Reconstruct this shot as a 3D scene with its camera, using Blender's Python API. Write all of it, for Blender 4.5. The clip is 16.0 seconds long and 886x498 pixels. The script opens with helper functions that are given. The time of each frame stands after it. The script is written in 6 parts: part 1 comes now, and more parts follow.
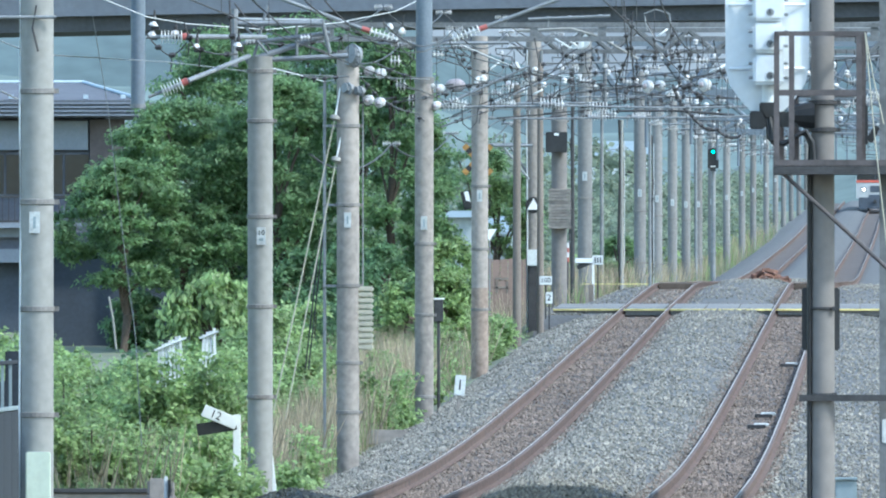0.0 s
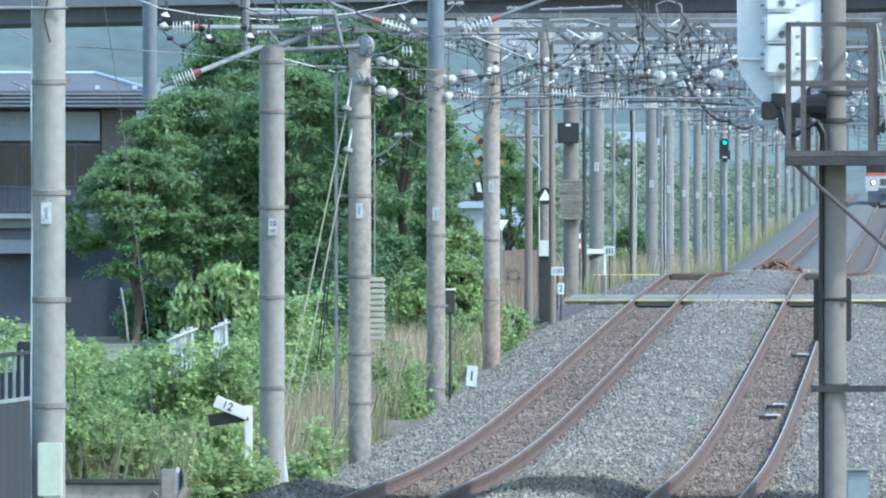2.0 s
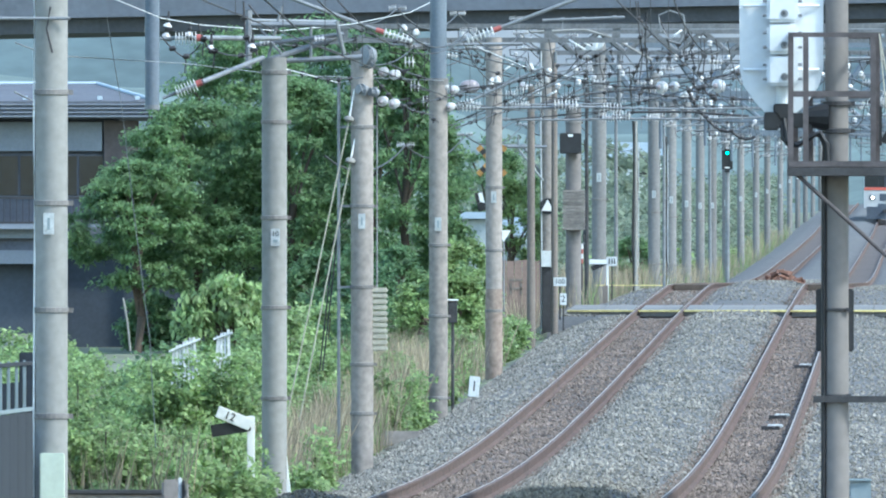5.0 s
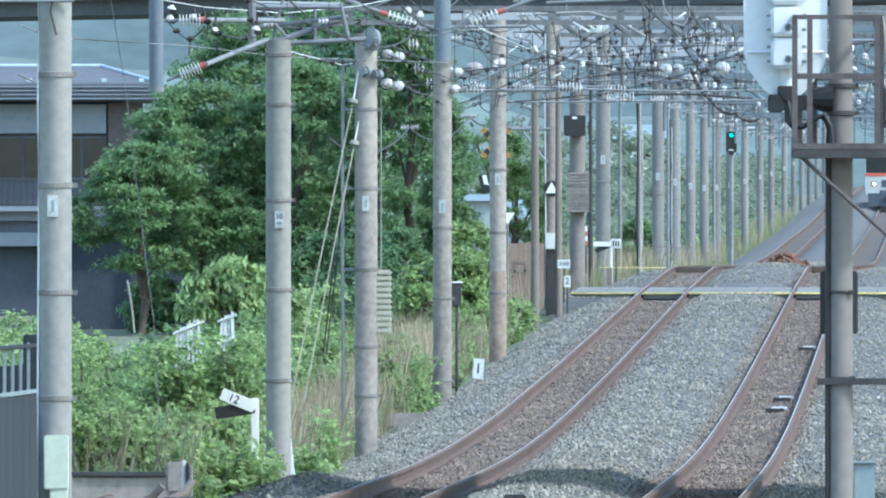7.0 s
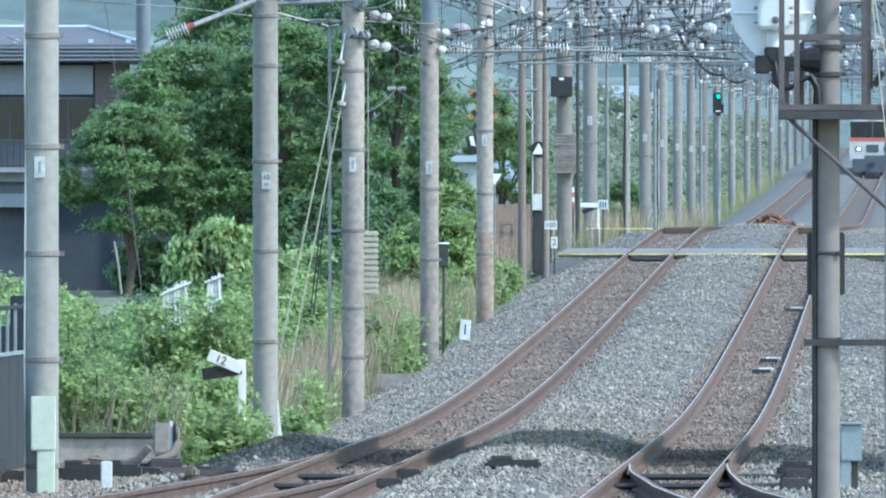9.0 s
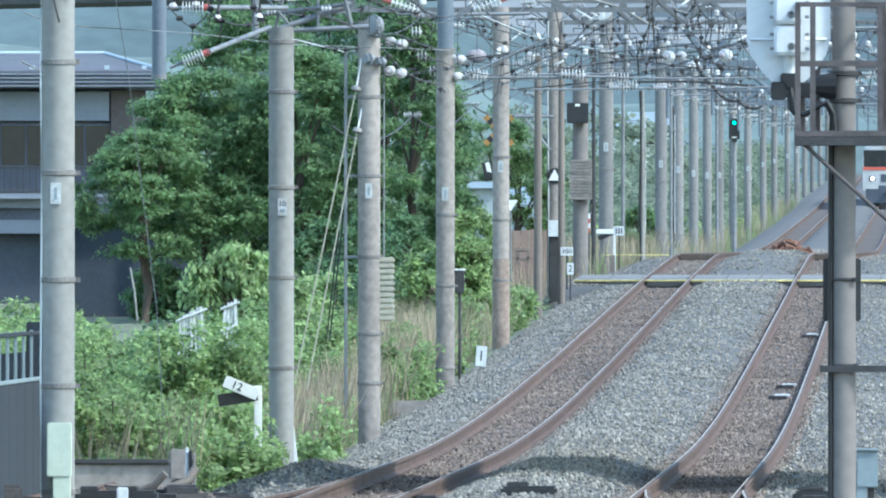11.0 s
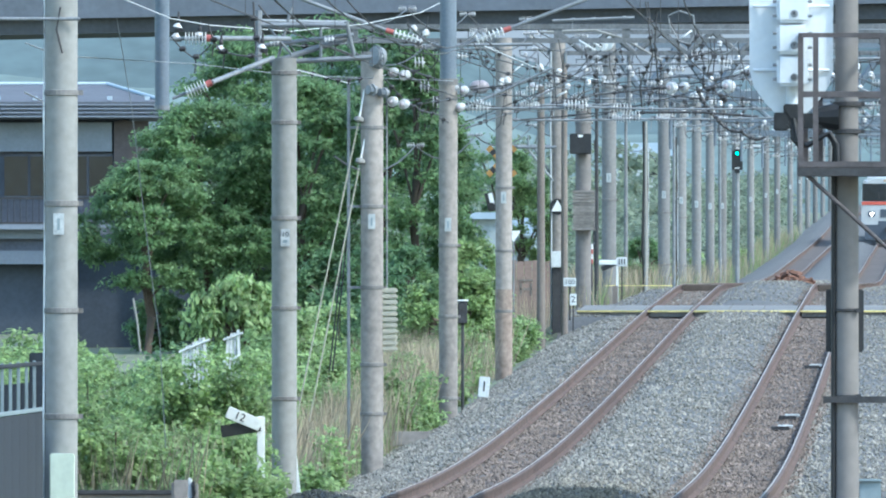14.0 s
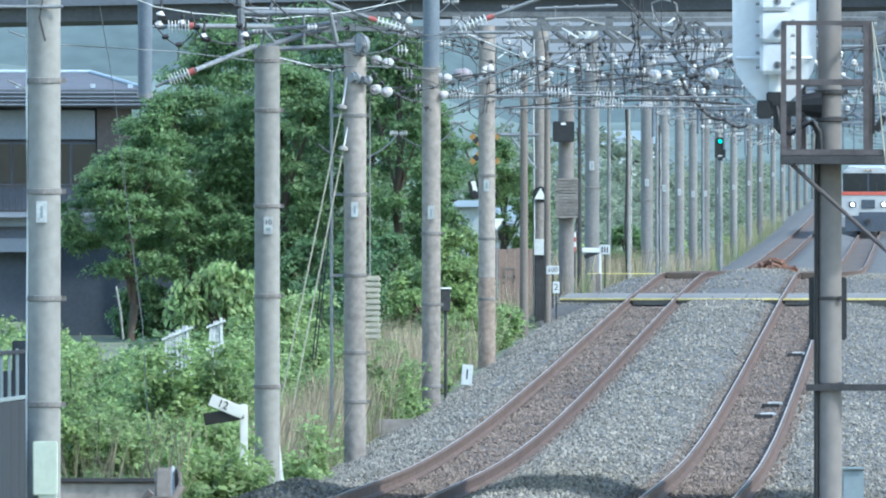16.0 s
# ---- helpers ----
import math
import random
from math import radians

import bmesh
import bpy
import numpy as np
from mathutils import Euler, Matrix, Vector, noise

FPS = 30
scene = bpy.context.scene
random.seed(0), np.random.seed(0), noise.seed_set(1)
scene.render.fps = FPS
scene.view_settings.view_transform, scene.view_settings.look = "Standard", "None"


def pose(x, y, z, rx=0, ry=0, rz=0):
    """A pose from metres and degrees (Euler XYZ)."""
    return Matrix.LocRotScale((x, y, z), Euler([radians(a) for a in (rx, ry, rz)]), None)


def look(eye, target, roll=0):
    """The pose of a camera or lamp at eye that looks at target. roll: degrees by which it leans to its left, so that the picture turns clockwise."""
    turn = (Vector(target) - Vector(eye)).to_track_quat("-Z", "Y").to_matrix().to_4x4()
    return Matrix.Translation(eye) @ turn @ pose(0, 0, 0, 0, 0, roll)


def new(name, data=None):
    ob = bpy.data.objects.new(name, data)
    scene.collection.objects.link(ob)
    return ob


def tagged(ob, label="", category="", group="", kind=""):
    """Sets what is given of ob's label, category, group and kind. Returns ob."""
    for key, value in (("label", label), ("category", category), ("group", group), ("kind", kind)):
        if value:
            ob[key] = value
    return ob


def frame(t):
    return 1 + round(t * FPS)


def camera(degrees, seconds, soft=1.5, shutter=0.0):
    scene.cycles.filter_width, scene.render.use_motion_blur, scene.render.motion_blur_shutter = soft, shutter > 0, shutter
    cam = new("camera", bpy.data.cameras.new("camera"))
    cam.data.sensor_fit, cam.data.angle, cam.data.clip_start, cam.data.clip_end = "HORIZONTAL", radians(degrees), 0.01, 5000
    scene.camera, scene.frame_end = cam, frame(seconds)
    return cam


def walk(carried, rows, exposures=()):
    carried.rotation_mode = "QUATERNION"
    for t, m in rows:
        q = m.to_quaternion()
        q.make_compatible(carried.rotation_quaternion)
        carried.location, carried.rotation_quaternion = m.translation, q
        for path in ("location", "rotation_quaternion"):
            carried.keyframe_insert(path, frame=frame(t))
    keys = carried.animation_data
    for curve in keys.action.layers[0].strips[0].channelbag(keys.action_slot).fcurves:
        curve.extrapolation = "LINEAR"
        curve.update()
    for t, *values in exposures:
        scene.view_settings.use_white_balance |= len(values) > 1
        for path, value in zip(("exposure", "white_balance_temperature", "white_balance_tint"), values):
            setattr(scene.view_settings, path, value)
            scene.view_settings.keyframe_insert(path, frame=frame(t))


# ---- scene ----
EYE = 2.55                      # the lens above the near rail heads
cam = camera(2.9940, 16.0, soft=2.0)
walk(cam, [
    (0, pose(0, 0, EYE, 90.1394, 0, 1.5810)),
    (0.5, pose(0, 0, EYE, 90.1220, 0, 1.5905)),
    (1, pose(0, 0, EYE, 90.1462, 0, 1.5812)),
    (1.5, pose(0, 0, EYE, 90.1238, 0, 1.5759)),
    (2, pose(0, 0, EYE, 90.1082, 0, 1.6207)),
    (2.5, pose(0, 0, EYE, 90.1184, 0, 1.6708)),
    (3, pose(0, 0, EYE, 90.1039, 0, 1.6466)),
    (3.5, pose(0, 0, EYE, 90.0777, 0, 1.6750)),
    (4, pose(0, 0, EYE, 90.1220, 0, 1.6722)),
    (4.2, pose(0, 0, EYE, 90.1456, 0, 1.6414)),
    (6.3, pose(0, 0, EYE, 90.1094, 0, 1.6249)),
    (6.5, pose(0, 0, EYE, 90.0976, 0, 1.6341)),
    (7, pose(0, 0, EYE, 90.0837, 0, 1.6424)),
    (7.5, pose(0, 0, EYE, 90.0632, 0, 1.5732)),
    (8, pose(0, 0, EYE, 89.9778, 0, 1.5782)),
    (8.2, pose(0, 0, EYE, 89.9508, 0, 1.5831)),
    (10.3, pose(0, 0, EYE, 89.9753, 0, 1.6063)),
    (10.5, pose(0, 0, EYE, 90.0385, 0, 1.6047)),
    (11, pose(0, 0, EYE, 90.0410, 0, 1.6525)),
    (11.5, pose(0, 0, EYE, 89.9946, 0, 1.6669)),
    (12, pose(0, 0, EYE, 90.0429, 0, 1.6798)),
    (12.5, pose(0, 0, EYE, 90.1031, 0, 1.6650)),
    (13, pose(0, 0, EYE, 90.0946, 0, 1.6188)),
    (13.5, pose(0, 0, EYE, 90.1160, 0, 1.6279)),
    (14, pose(0, 0, EYE, 90.1449, 0, 1.6623)),
    (14.5, pose(0, 0, EYE, 90.1403, 0, 1.6470)),
    (15, pose(0, 0, EYE, 90.0924, 0, 1.6260)),
    (15.5, pose(0, 0, EYE, 90.1378, 0, 1.6556)),
    (16, pose(0, 0, EYE, 90.1039, 0, 1.6048)),
], exposures=[(0, 1.47, 5720, 1), (16, 1.47, 5720, 1)])

# ---- light ----
SUN = Vector((0.88, -0.42, 1.02)).normalized()
world = bpy.data.worlds.new("sky")
scene.world = world
world.use_nodes = True
wn = world.node_tree
sky = wn.nodes.new("ShaderNodeTexSky")
sky.sky_type = 'NISHITA'
sky.sun_disc = False
sky.sun_elevation = math.asin(SUN.z)
sky.sun_rotation = math.atan2(SUN.x, SUN.y)
sky.dust_density = 1.2
sky.air_density = 1.3
wn.links.new(sky.outputs[0], wn.nodes["Background"].inputs[0])
wn.nodes["Background"].inputs[1].default_value = 0.15
sun_data = bpy.data.lights.new("sun", 'SUN')
sun_data.energy = 1.5
sun_data.angle = radians(4)
sun_data.color = (1.0, 0.95, 0.87)
sun_lamp = new("sun", sun_data)
sun_lamp.matrix_world = look(SUN * 400, (0, 0, 0))


# ---- materials ----
def material(name, base, rough=0.7, metal=0.0, spread=0.25, size=1.0, fine=12.0, bump=0.15, tint=None,
             per_object=0.0, per_island=0.0, streak=1.0, glow=0.0, thin=0.0):
    """A surface with stains at one scale and grain at another; streak stretches the stains downwards."""
    m = bpy.data.materials.new(name)
    m.use_nodes = True
    nt = m.node_tree
    n, ln = nt.nodes, nt.links
    bsdf = n["Principled BSDF"]
    co = n.new("ShaderNodeTexCoord")
    mp = n.new("ShaderNodeMapping")
    mp.inputs["Scale"].default_value = (1, 1, 1 / streak)
    who = n.new("ShaderNodeObjectInfo")
    shift = n.new("ShaderNodeVectorMath")
    shift.operation = 'MULTIPLY_ADD'
    shift.inputs[1].default_value = (61, 47, 83)
    ln.new(who.outputs["Random"], shift.inputs[0])
    ln.new(co.outputs["Object"], shift.inputs[2])
    ln.new(shift.outputs[0], mp.inputs[0])
    big = n.new("ShaderNodeTexNoise")
    big.inputs["Scale"].default_value = size
    big.inputs["Detail"].default_value = 4
    ln.new(mp.outputs[0], big.inputs["Vector"])
    small = n.new("ShaderNodeTexNoise")
    small.inputs["Scale"].default_value = fine
    small.inputs["Detail"].default_value = 3
    ln.new(shift.outputs[0], small.inputs["Vector"])
    add = n.new("ShaderNodeMath")
    add.operation = 'MULTIPLY_ADD'
    add.inputs[1].default_value = 0.45
    ln.new(small.outputs["Fac"], add.inputs[0])
    half = n.new("ShaderNodeMath")
    half.operation = 'MULTIPLY'
    half.inputs[1].default_value = 0.55
    ln.new(big.outputs["Fac"], half.inputs[0])
    ln.new(half.outputs[0], add.inputs[2])
    ramp = n.new("ShaderNodeValToRGB")
    dark = [c * (1 - spread) for c in base]
    light = [min(1, c * (1 + spread)) for c in (tint or base)]
    ramp.color_ramp.elements[0].position = 0.33
    ramp.color_ramp.elements[1].position = 0.67
    ramp.color_ramp.elements[0].color = (*dark, 1)
    ramp.color_ramp.elements[1].color = (*light, 1)
    ln.new(add.outputs[0], ramp.inputs[0])
    out = ramp.outputs[0]
    for amount, node, socket in ((per_object, "ShaderNodeObjectInfo", "Random"), (per_island, "ShaderNodeNewGeometry", "Random Per Island")):
        if amount:
            src = n.new(node)
            rng = n.new("ShaderNodeMapRange")
            rng.inputs["To Min"].default_value = 1 - amount
            rng.inputs["To Max"].default_value = 1 + amount
            ln.new(src.outputs[socket], rng.inputs["Value"])
            mul = n.new("ShaderNodeMixRGB")
            mul.blend_type = 'MULTIPLY'
            mul.inputs[0].default_value = 1
            ln.new(out, mul.inputs[1])
            ln.new(rng.outputs[0], mul.inputs[2])
            out = mul.outputs[0]
    ln.new(out, bsdf.inputs["Base Color"])
    bsdf.inputs["Roughness"].default_value = rough
    bsdf.inputs["Metallic"].default_value = metal
    # emission in the surface's own colour, for the backdrops only
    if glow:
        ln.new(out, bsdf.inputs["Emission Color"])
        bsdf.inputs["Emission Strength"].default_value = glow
    if bump:
        bp = n.new("ShaderNodeBump")
        bp.inputs["Strength"].default_value = bump
        bp.inputs["Distance"].default_value = 0.02
        ln.new(small.outputs["Fac"], bp.inputs["Height"])
        ln.new(bp.outputs[0], bsdf.inputs["Normal"])
    if thin:
        tr = n.new("ShaderNodeBsdfTranslucent")
        ln.new(out, tr.inputs[0])
        mx = n.new("ShaderNodeMixShader")
        mx.inputs[0].default_value = thin
        ln.new(bsdf.outputs[0], mx.inputs[1])
        ln.new(tr.outputs[0], mx.inputs[2])
        ln.new(mx.outputs[0], n["Material Output"].inputs[0])
    return m


def lamp_material(name, colour, strength):
    m = bpy.data.materials.new(name)
    m.use_nodes = True
    b = m.node_tree.nodes["Principled BSDF"]
    b.inputs["Base Color"].default_value = (*colour, 1)
    b.inputs["Emission Color"].default_value = (*colour, 1)
    b.inputs["Emission Strength"].default_value = strength
    return m


CONCRETE = material("weathered_concrete", (0.25, 0.246, 0.23), 0.85, spread=0.2, size=1.3, fine=9, streak=6, per_object=0.06, bump=0.06)
OLD_CONCRETE = material("stained_concrete", (0.228, 0.205, 0.188), 0.9, spread=0.26, size=1.0, fine=9, streak=5, tint=(0.285, 0.255, 0.23), per_object=0.1, bump=0.06)
BAND = material("grey_band", (0.18, 0.17, 0.16), 0.75, 0.05, spread=0.35, size=5, fine=30)
CAGE = material("cage_steel", (0.088, 0.076, 0.077), 0.75, 0.1, spread=0.35, size=3, fine=20)
BLUE_STEEL = material("blue_grey_paint", (0.13, 0.158, 0.19), 0.6, spread=0.18, size=1.5, fine=20, streak=4)
GALV = material("galvanised_steel", (0.215, 0.225, 0.235), 0.6, 0.2, spread=0.25, size=4, fine=40)
DARK_STEEL = material("dark_steel", (0.05, 0.048, 0.05), 0.6, 0.3, spread=0.35, size=5, fine=30)
RUST = material("rail_rust", (0.080, 0.051, 0.040), 0.9, 0.0, spread=0.35, size=2, fine=25, tint=(0.112, 0.07, 0.055))
RAIL_HEAD = material("worn_rail_head", (0.36, 0.32, 0.285), 0.6, 0.1, spread=0.25, size=2, fine=20)
STONE = material("ballast_stone", (0.178, 0.171, 0.151), 0.95, spread=0.2, size=0.28, fine=6, tint=(0.232, 0.217, 0.187), per_island=0.45)
BROWN_STONE = material("rust_dusted_ballast", (0.165, 0.13, 0.106), 0.95, spread=0.2, size=0.4, fine=8, tint=(0.205, 0.166, 0.14), per_island=0.35)
BED = material("ballast_bed", (0.098, 0.096, 0.094), 0.95, spread=0.45, size=0.7, fine=14, bump=0.6)
BROWN_BED = material("rust_dusted_bed", (0.092, 0.074, 0.064), 0.95, spread=0.4, size=0.7, fine=14, bump=0.6)
EARTH = material("grassy_earth", (0.115, 0.135, 0.09), 0.95, spread=0.4, size=0.2, fine=3, tint=(0.15, 0.16, 0.10))
WHITE = material("white_enamel", (0.78, 0.79, 0.78), 0.4, spread=0.06, size=3, fine=20, bump=0.03)
SIGNAL_WHITE = material("signal_paint", (0.62, 0.65, 0.675), 0.45, spread=0.09, size=3, fine=15, streak=3, bump=0.03)
BLACK = material("black_paint", (0.02, 0.02, 0.022), 0.5, spread=0.3, size=4, fine=20, bump=0.05)
CABLE = material("black_rubber", (0.018, 0.018, 0.02), 0.55, spread=0.3, size=6, fine=30)
PORCELAIN = material("white_porcelain", (0.44, 0.43, 0.43), 0.35, spread=0.35, size=9, fine=30, bump=0.0, tint=(0.52, 0.51, 0.50), per_object=0.2)
CLEAN_PORCELAIN = material("clean_porcelain", (0.66, 0.66, 0.65), 0.3, spread=0.15, size=8, fine=30, bump=0.0)
RED = material("red_cap", (0.34, 0.10, 0.088), 0.7, spread=0.3, size=8, fine=30)
YELLOW = material("yellow_paint", (0.74, 0.63, 0.26), 0.8, spread=0.3, size=1.5, fine=12)
PANEL = material("crossing_panel", (0.17, 0.165, 0.158), 0.85, spread=0.3, size=0.8, fine=14)
WOOD = material("old_timber", (0.17, 0.145, 0.125), 0.85, spread=0.3, size=2, fine=25, streak=6, per_object=0.15)
LEAF = material("broad_leaves", (0.15, 0.255, 0.115), 0.5, spread=0.3, size=0.55, fine=3.5, bump=0, tint=(0.225, 0.335, 0.155), per_island=0.35, thin=0.62)
PALE_RENDER = material("pale_render", (0.33, 0.37, 0.39), 0.9, spread=0.15, size=0.8, fine=8, streak=3, bump=0.03)
TARRED = material("tarred_timber", (0.045, 0.043, 0.045), 0.9, spread=0.4, size=2, fine=20, streak=4, per_object=0.2)
DEEP_LEAF = material("dark_leaves", (0.115, 0.205, 0.095), 0.45, spread=0.3, size=0.5, fine=3, bump=0, tint=(0.165, 0.27, 0.125), per_island=0.35, thin=0.55)
BUSH_LEAF = material("shrub_leaves", (0.205, 0.295, 0.11), 0.5, spread=0.32, size=0.8, fine=4, bump=0, tint=(0.30, 0.405, 0.17), per_island=0.4, thin=0.5)
MID_LEAF = material("bramble_leaves", (0.15, 0.235, 0.09), 0.5, spread=0.35, size=0.9, fine=4, bump=0, tint=(0.225, 0.32, 0.125), per_island=0.4, thin=0.5)
DRY_GRASS = material("dry_grass", (0.27, 0.225, 0.15), 0.9, spread=0.35, size=0.5, fine=4, bump=0, tint=(0.36, 0.30, 0.21), per_island=0.4, thin=0.35)
GREEN_GRASS = material("green_grass", (0.15, 0.25, 0.07), 0.7, spread=0.3, size=0.5, fine=4, bump=0, tint=(0.21, 0.32, 0.10), per_island=0.35, thin=0.4)
BARK = material("bark", (0.09, 0.07, 0.055), 0.95, spread=0.35, size=3, fine=20, streak=4)
ROOF = material("roof_sheet", (0.10, 0.107, 0.125), 0.9, spread=0.2, size=1, fine=12)
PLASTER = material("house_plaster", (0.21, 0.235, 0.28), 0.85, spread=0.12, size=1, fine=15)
# dark because the house's shade is put into the colour
SHADE_WALL = material("house_shade_tone", (0.105, 0.115, 0.145), 0.9, spread=0.25, size=1, fine=12)
BROWN_WALL = material("brown_boards", (0.24, 0.17, 0.14), 0.9, spread=0.2, size=0.8, fine=12)
PALE_ROOF = material("pale_blue_sheet", (0.40, 0.47, 0.53), 0.7, spread=0.1, size=1, fine=10)
RUSTY = material("orange_rust", (0.175, 0.095, 0.07), 0.9, spread=0.35, size=2, fine=15, per_object=0.25)
PALE_GREEN = material("pale_green_enamel", (0.50, 0.56, 0.46), 0.5, spread=0.12, size=2, fine=15, streak=3, bump=0.03)
# backdrops: distance haze is in their colours, and they glow by themselves
NEAR_HILL = material("hazy_wooded_hill", (0.095, 0.130, 0.125), 1.0, spread=0.3, size=0.05, fine=0.3, bump=0, glow=0.205)
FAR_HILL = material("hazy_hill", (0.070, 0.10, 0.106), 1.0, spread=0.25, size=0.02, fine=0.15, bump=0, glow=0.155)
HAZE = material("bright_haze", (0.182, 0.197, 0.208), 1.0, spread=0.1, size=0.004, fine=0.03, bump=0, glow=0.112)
MAST_PAINT = material("mast_concrete", (0.188, 0.172, 0.162), 0.88, spread=0.2, size=1.2, fine=9, streak=6, bump=0.06)
GLASS_DARK = material("dark_window", (0.02, 0.025, 0.03), 0.12, spread=0.2, size=1, fine=4, bump=0)
BRIDGE = material("bridge_paint", (0.108, 0.124, 0.15), 0.75, spread=0.18, size=0.4, fine=6, streak=3)
# darker than the concrete of the near masts
FAR_CONCRETE = material("darker_concrete", (0.185, 0.182, 0.178), 0.9, spread=0.22, size=1.0, fine=9, streak=5, per_object=0.18, bump=0.06)
# dark base colour that holds the underside's shade
DECK_DARK = material("shaded_soffit", (0.07, 0.075, 0.085), 0.9, spread=0.25, size=0.6, fine=8)
CREAM = material("train_silver", (0.42, 0.43, 0.44), 0.45, 0.15, spread=0.08, size=1, fine=8, bump=0.02)
TRAIN_RED = material("train_red", (0.50, 0.10, 0.07), 0.4, spread=0.08, size=1, fine=8, bump=0.02)
TRAIN_GREY = material("train_skirt", (0.06, 0.075, 0.10), 0.7, spread=0.2, size=1, fine=8)
FENCE = material("fence_steel", (0.022, 0.028, 0.037), 1.0, 0.0, spread=0.3, size=1, fine=15, streak=4)
TUBE_GREY = material("weathered_tube", (0.135, 0.14, 0.145), 0.7, 0.1, spread=0.35, size=3, fine=20)
# deep shade under house and trees as one slate-blue base colour
SHADED_PLASTER = material("slate_shade_tone", (0.055, 0.067, 0.088), 0.9, spread=0.2, size=0.8, fine=10)
PLATE = material("weathered_plate", (0.42, 0.44, 0.44), 0.7, spread=0.25, size=7, fine=40)
DRY_ROPE = material("sleeved_stay", (0.38, 0.36, 0.29), 0.7, spread=0.15, size=3, fine=20, bump=0.03)
PALE_CABINET = material("cabinet_paint", (0.215, 0.265, 0.285), 0.55, spread=0.12, size=2, fine=15, streak=3, bump=0.03)
DULL_ORANGE = material("faded_orange", (0.36, 0.20, 0.06), 0.7, spread=0.2, size=3, fine=15)
HOUSE_BROWN = material("dull_brown_boards", (0.105, 0.09, 0.092), 0.9, spread=0.2, size=0.8, fine=12)
# foliage paled towards grey, with distance haze in its colour
HAZED_LEAF = material("hazed_leaves", (0.19, 0.235, 0.17), 0.6, spread=0.25, size=0.2, fine=1.5, bump=0, tint=(0.24, 0.285, 0.205), per_island=0.25, thin=0.55)
OLD_WHITE = material("chalky_white_paint", (0.58, 0.60, 0.60), 0.7, spread=0.22, size=4, fine=25, streak=4)
STAINED = material("rust_stained_concrete", (0.215, 0.158, 0.125), 0.92, spread=0.35, size=1.2, fine=9, streak=5, tint=(0.27, 0.215, 0.18), bump=0.06)
MAUVE = material("mauve_glaze", (0.27, 0.24, 0.25), 0.4, spread=0.2, size=5, fine=20, bump=0.02)
GREEN_LAMP = lamp_material("green_aspect", (0.01, 0.80, 0.55), 1.5)
HEADLAMP = lamp_material("headlamp", (1.0, 0.93, 0.8), 6.0)


# ---- shapes ----
def part(name, bm, mat, parent=None, label="", smooth=False):
    me = bpy.data.meshes.new(name)
    bmesh.ops.recalc_face_normals(bm, faces=bm.faces[:])
    if smooth:
        for ed in bm.edges:
            ed.smooth = len(ed.link_faces) == 2 and ed.calc_face_angle() < 0.8
    bm.to_mesh(me)
    bm.free()
    me.materials.append(mat)
    if smooth:
        me.polygons.foreach_set("use_smooth", [len(p.vertices) == 4 for p in me.polygons])
    ob = new(name, me)
    if parent:
        ob.parent = parent
    if label:
        ob["label"] = label
    return ob


def thing(name, x, y, z, label, category, group=""):
    e = new(name)
    e.empty_display_size = 0.2
    e.location = (x, y, z)
    return tagged(e, label, category, group)


def tube(bm, a, b, r, r2=None, seg=12):
    a, b = Vector(a), Vector(b)
    d = b - a
    m = Matrix.Translation((a + b) / 2) @ d.to_track_quat("Z", "Y").to_matrix().to_4x4()
    bmesh.ops.create_cone(bm, cap_ends=True, segments=seg, radius1=r, radius2=r if r2 is None else r2, depth=d.length, matrix=m)
    return bm


def box(bm, c, s, m=None, bevel=0.0):
    got = bmesh.ops.create_cube(bm, size=1, matrix=(m or Matrix()) @ Matrix.Translation(c) @ Matrix.Diagonal((*s, 1)))
    if bevel:
        edges = {e for v in got["verts"] for e in v.link_edges}
        bmesh.ops.bevel(bm, geom=list(edges), offset=bevel, segments=2, affect='EDGES')
    return bm


def lathe(bm, a, b, profile, seg=12):
    """Rings (share of the way from a to b, radius)."""
    a, b = Vector(a), Vector(b)
    d = b - a
    q = d.to_track_quat("Z", "Y").to_matrix()
    rings = []
    for s, r in profile:
        rings.append([bm.verts.new(a + d * s + q @ Vector((r * math.cos(k * math.tau / seg), r * math.sin(k * math.tau / seg), 0))) for k in range(seg)])
    for lo, hi in zip(rings, rings[1:]):
        for k in range(seg):
            bm.faces.new((lo[k], lo[(k + 1) % seg], hi[(k + 1) % seg], hi[k]))
    bm.faces.new(rings[0][::-1])
    bm.faces.new(rings[-1])
    return bm


def wire(bm, points, r, seg=5):
    """A round wire through the points."""
    pts = [Vector(p) for p in points]
    rings = []
    for i, p in enumerate(pts):
        d = (pts[min(i + 1, len(pts) - 1)] - pts[max(i - 1, 0)]).normalized()
        q = d.to_track_quat("Z", "Y").to_matrix()
        rings.append([bm.verts.new(p + q @ Vector((r * math.cos(k * math.tau / seg), r * math.sin(k * math.tau / seg), 0))) for k in range(seg)])
    for lo, hi in zip(rings, rings[1:]):
        for k in range(seg):
            bm.faces.new((lo[k], lo[(k + 1) % seg], hi[(k + 1) % seg], hi[k]))
    bm.faces.new(rings[0][::-1])
    bm.faces.new(rings[-1])
    return bm


def sag(a, b, drop, n=10):
    a, b = Vector(a), Vector(b)
    return [a.lerp(b, i / n) - Vector((0, 0, drop * 4 * (i / n) * (1 - i / n))) for i in range(n + 1)]


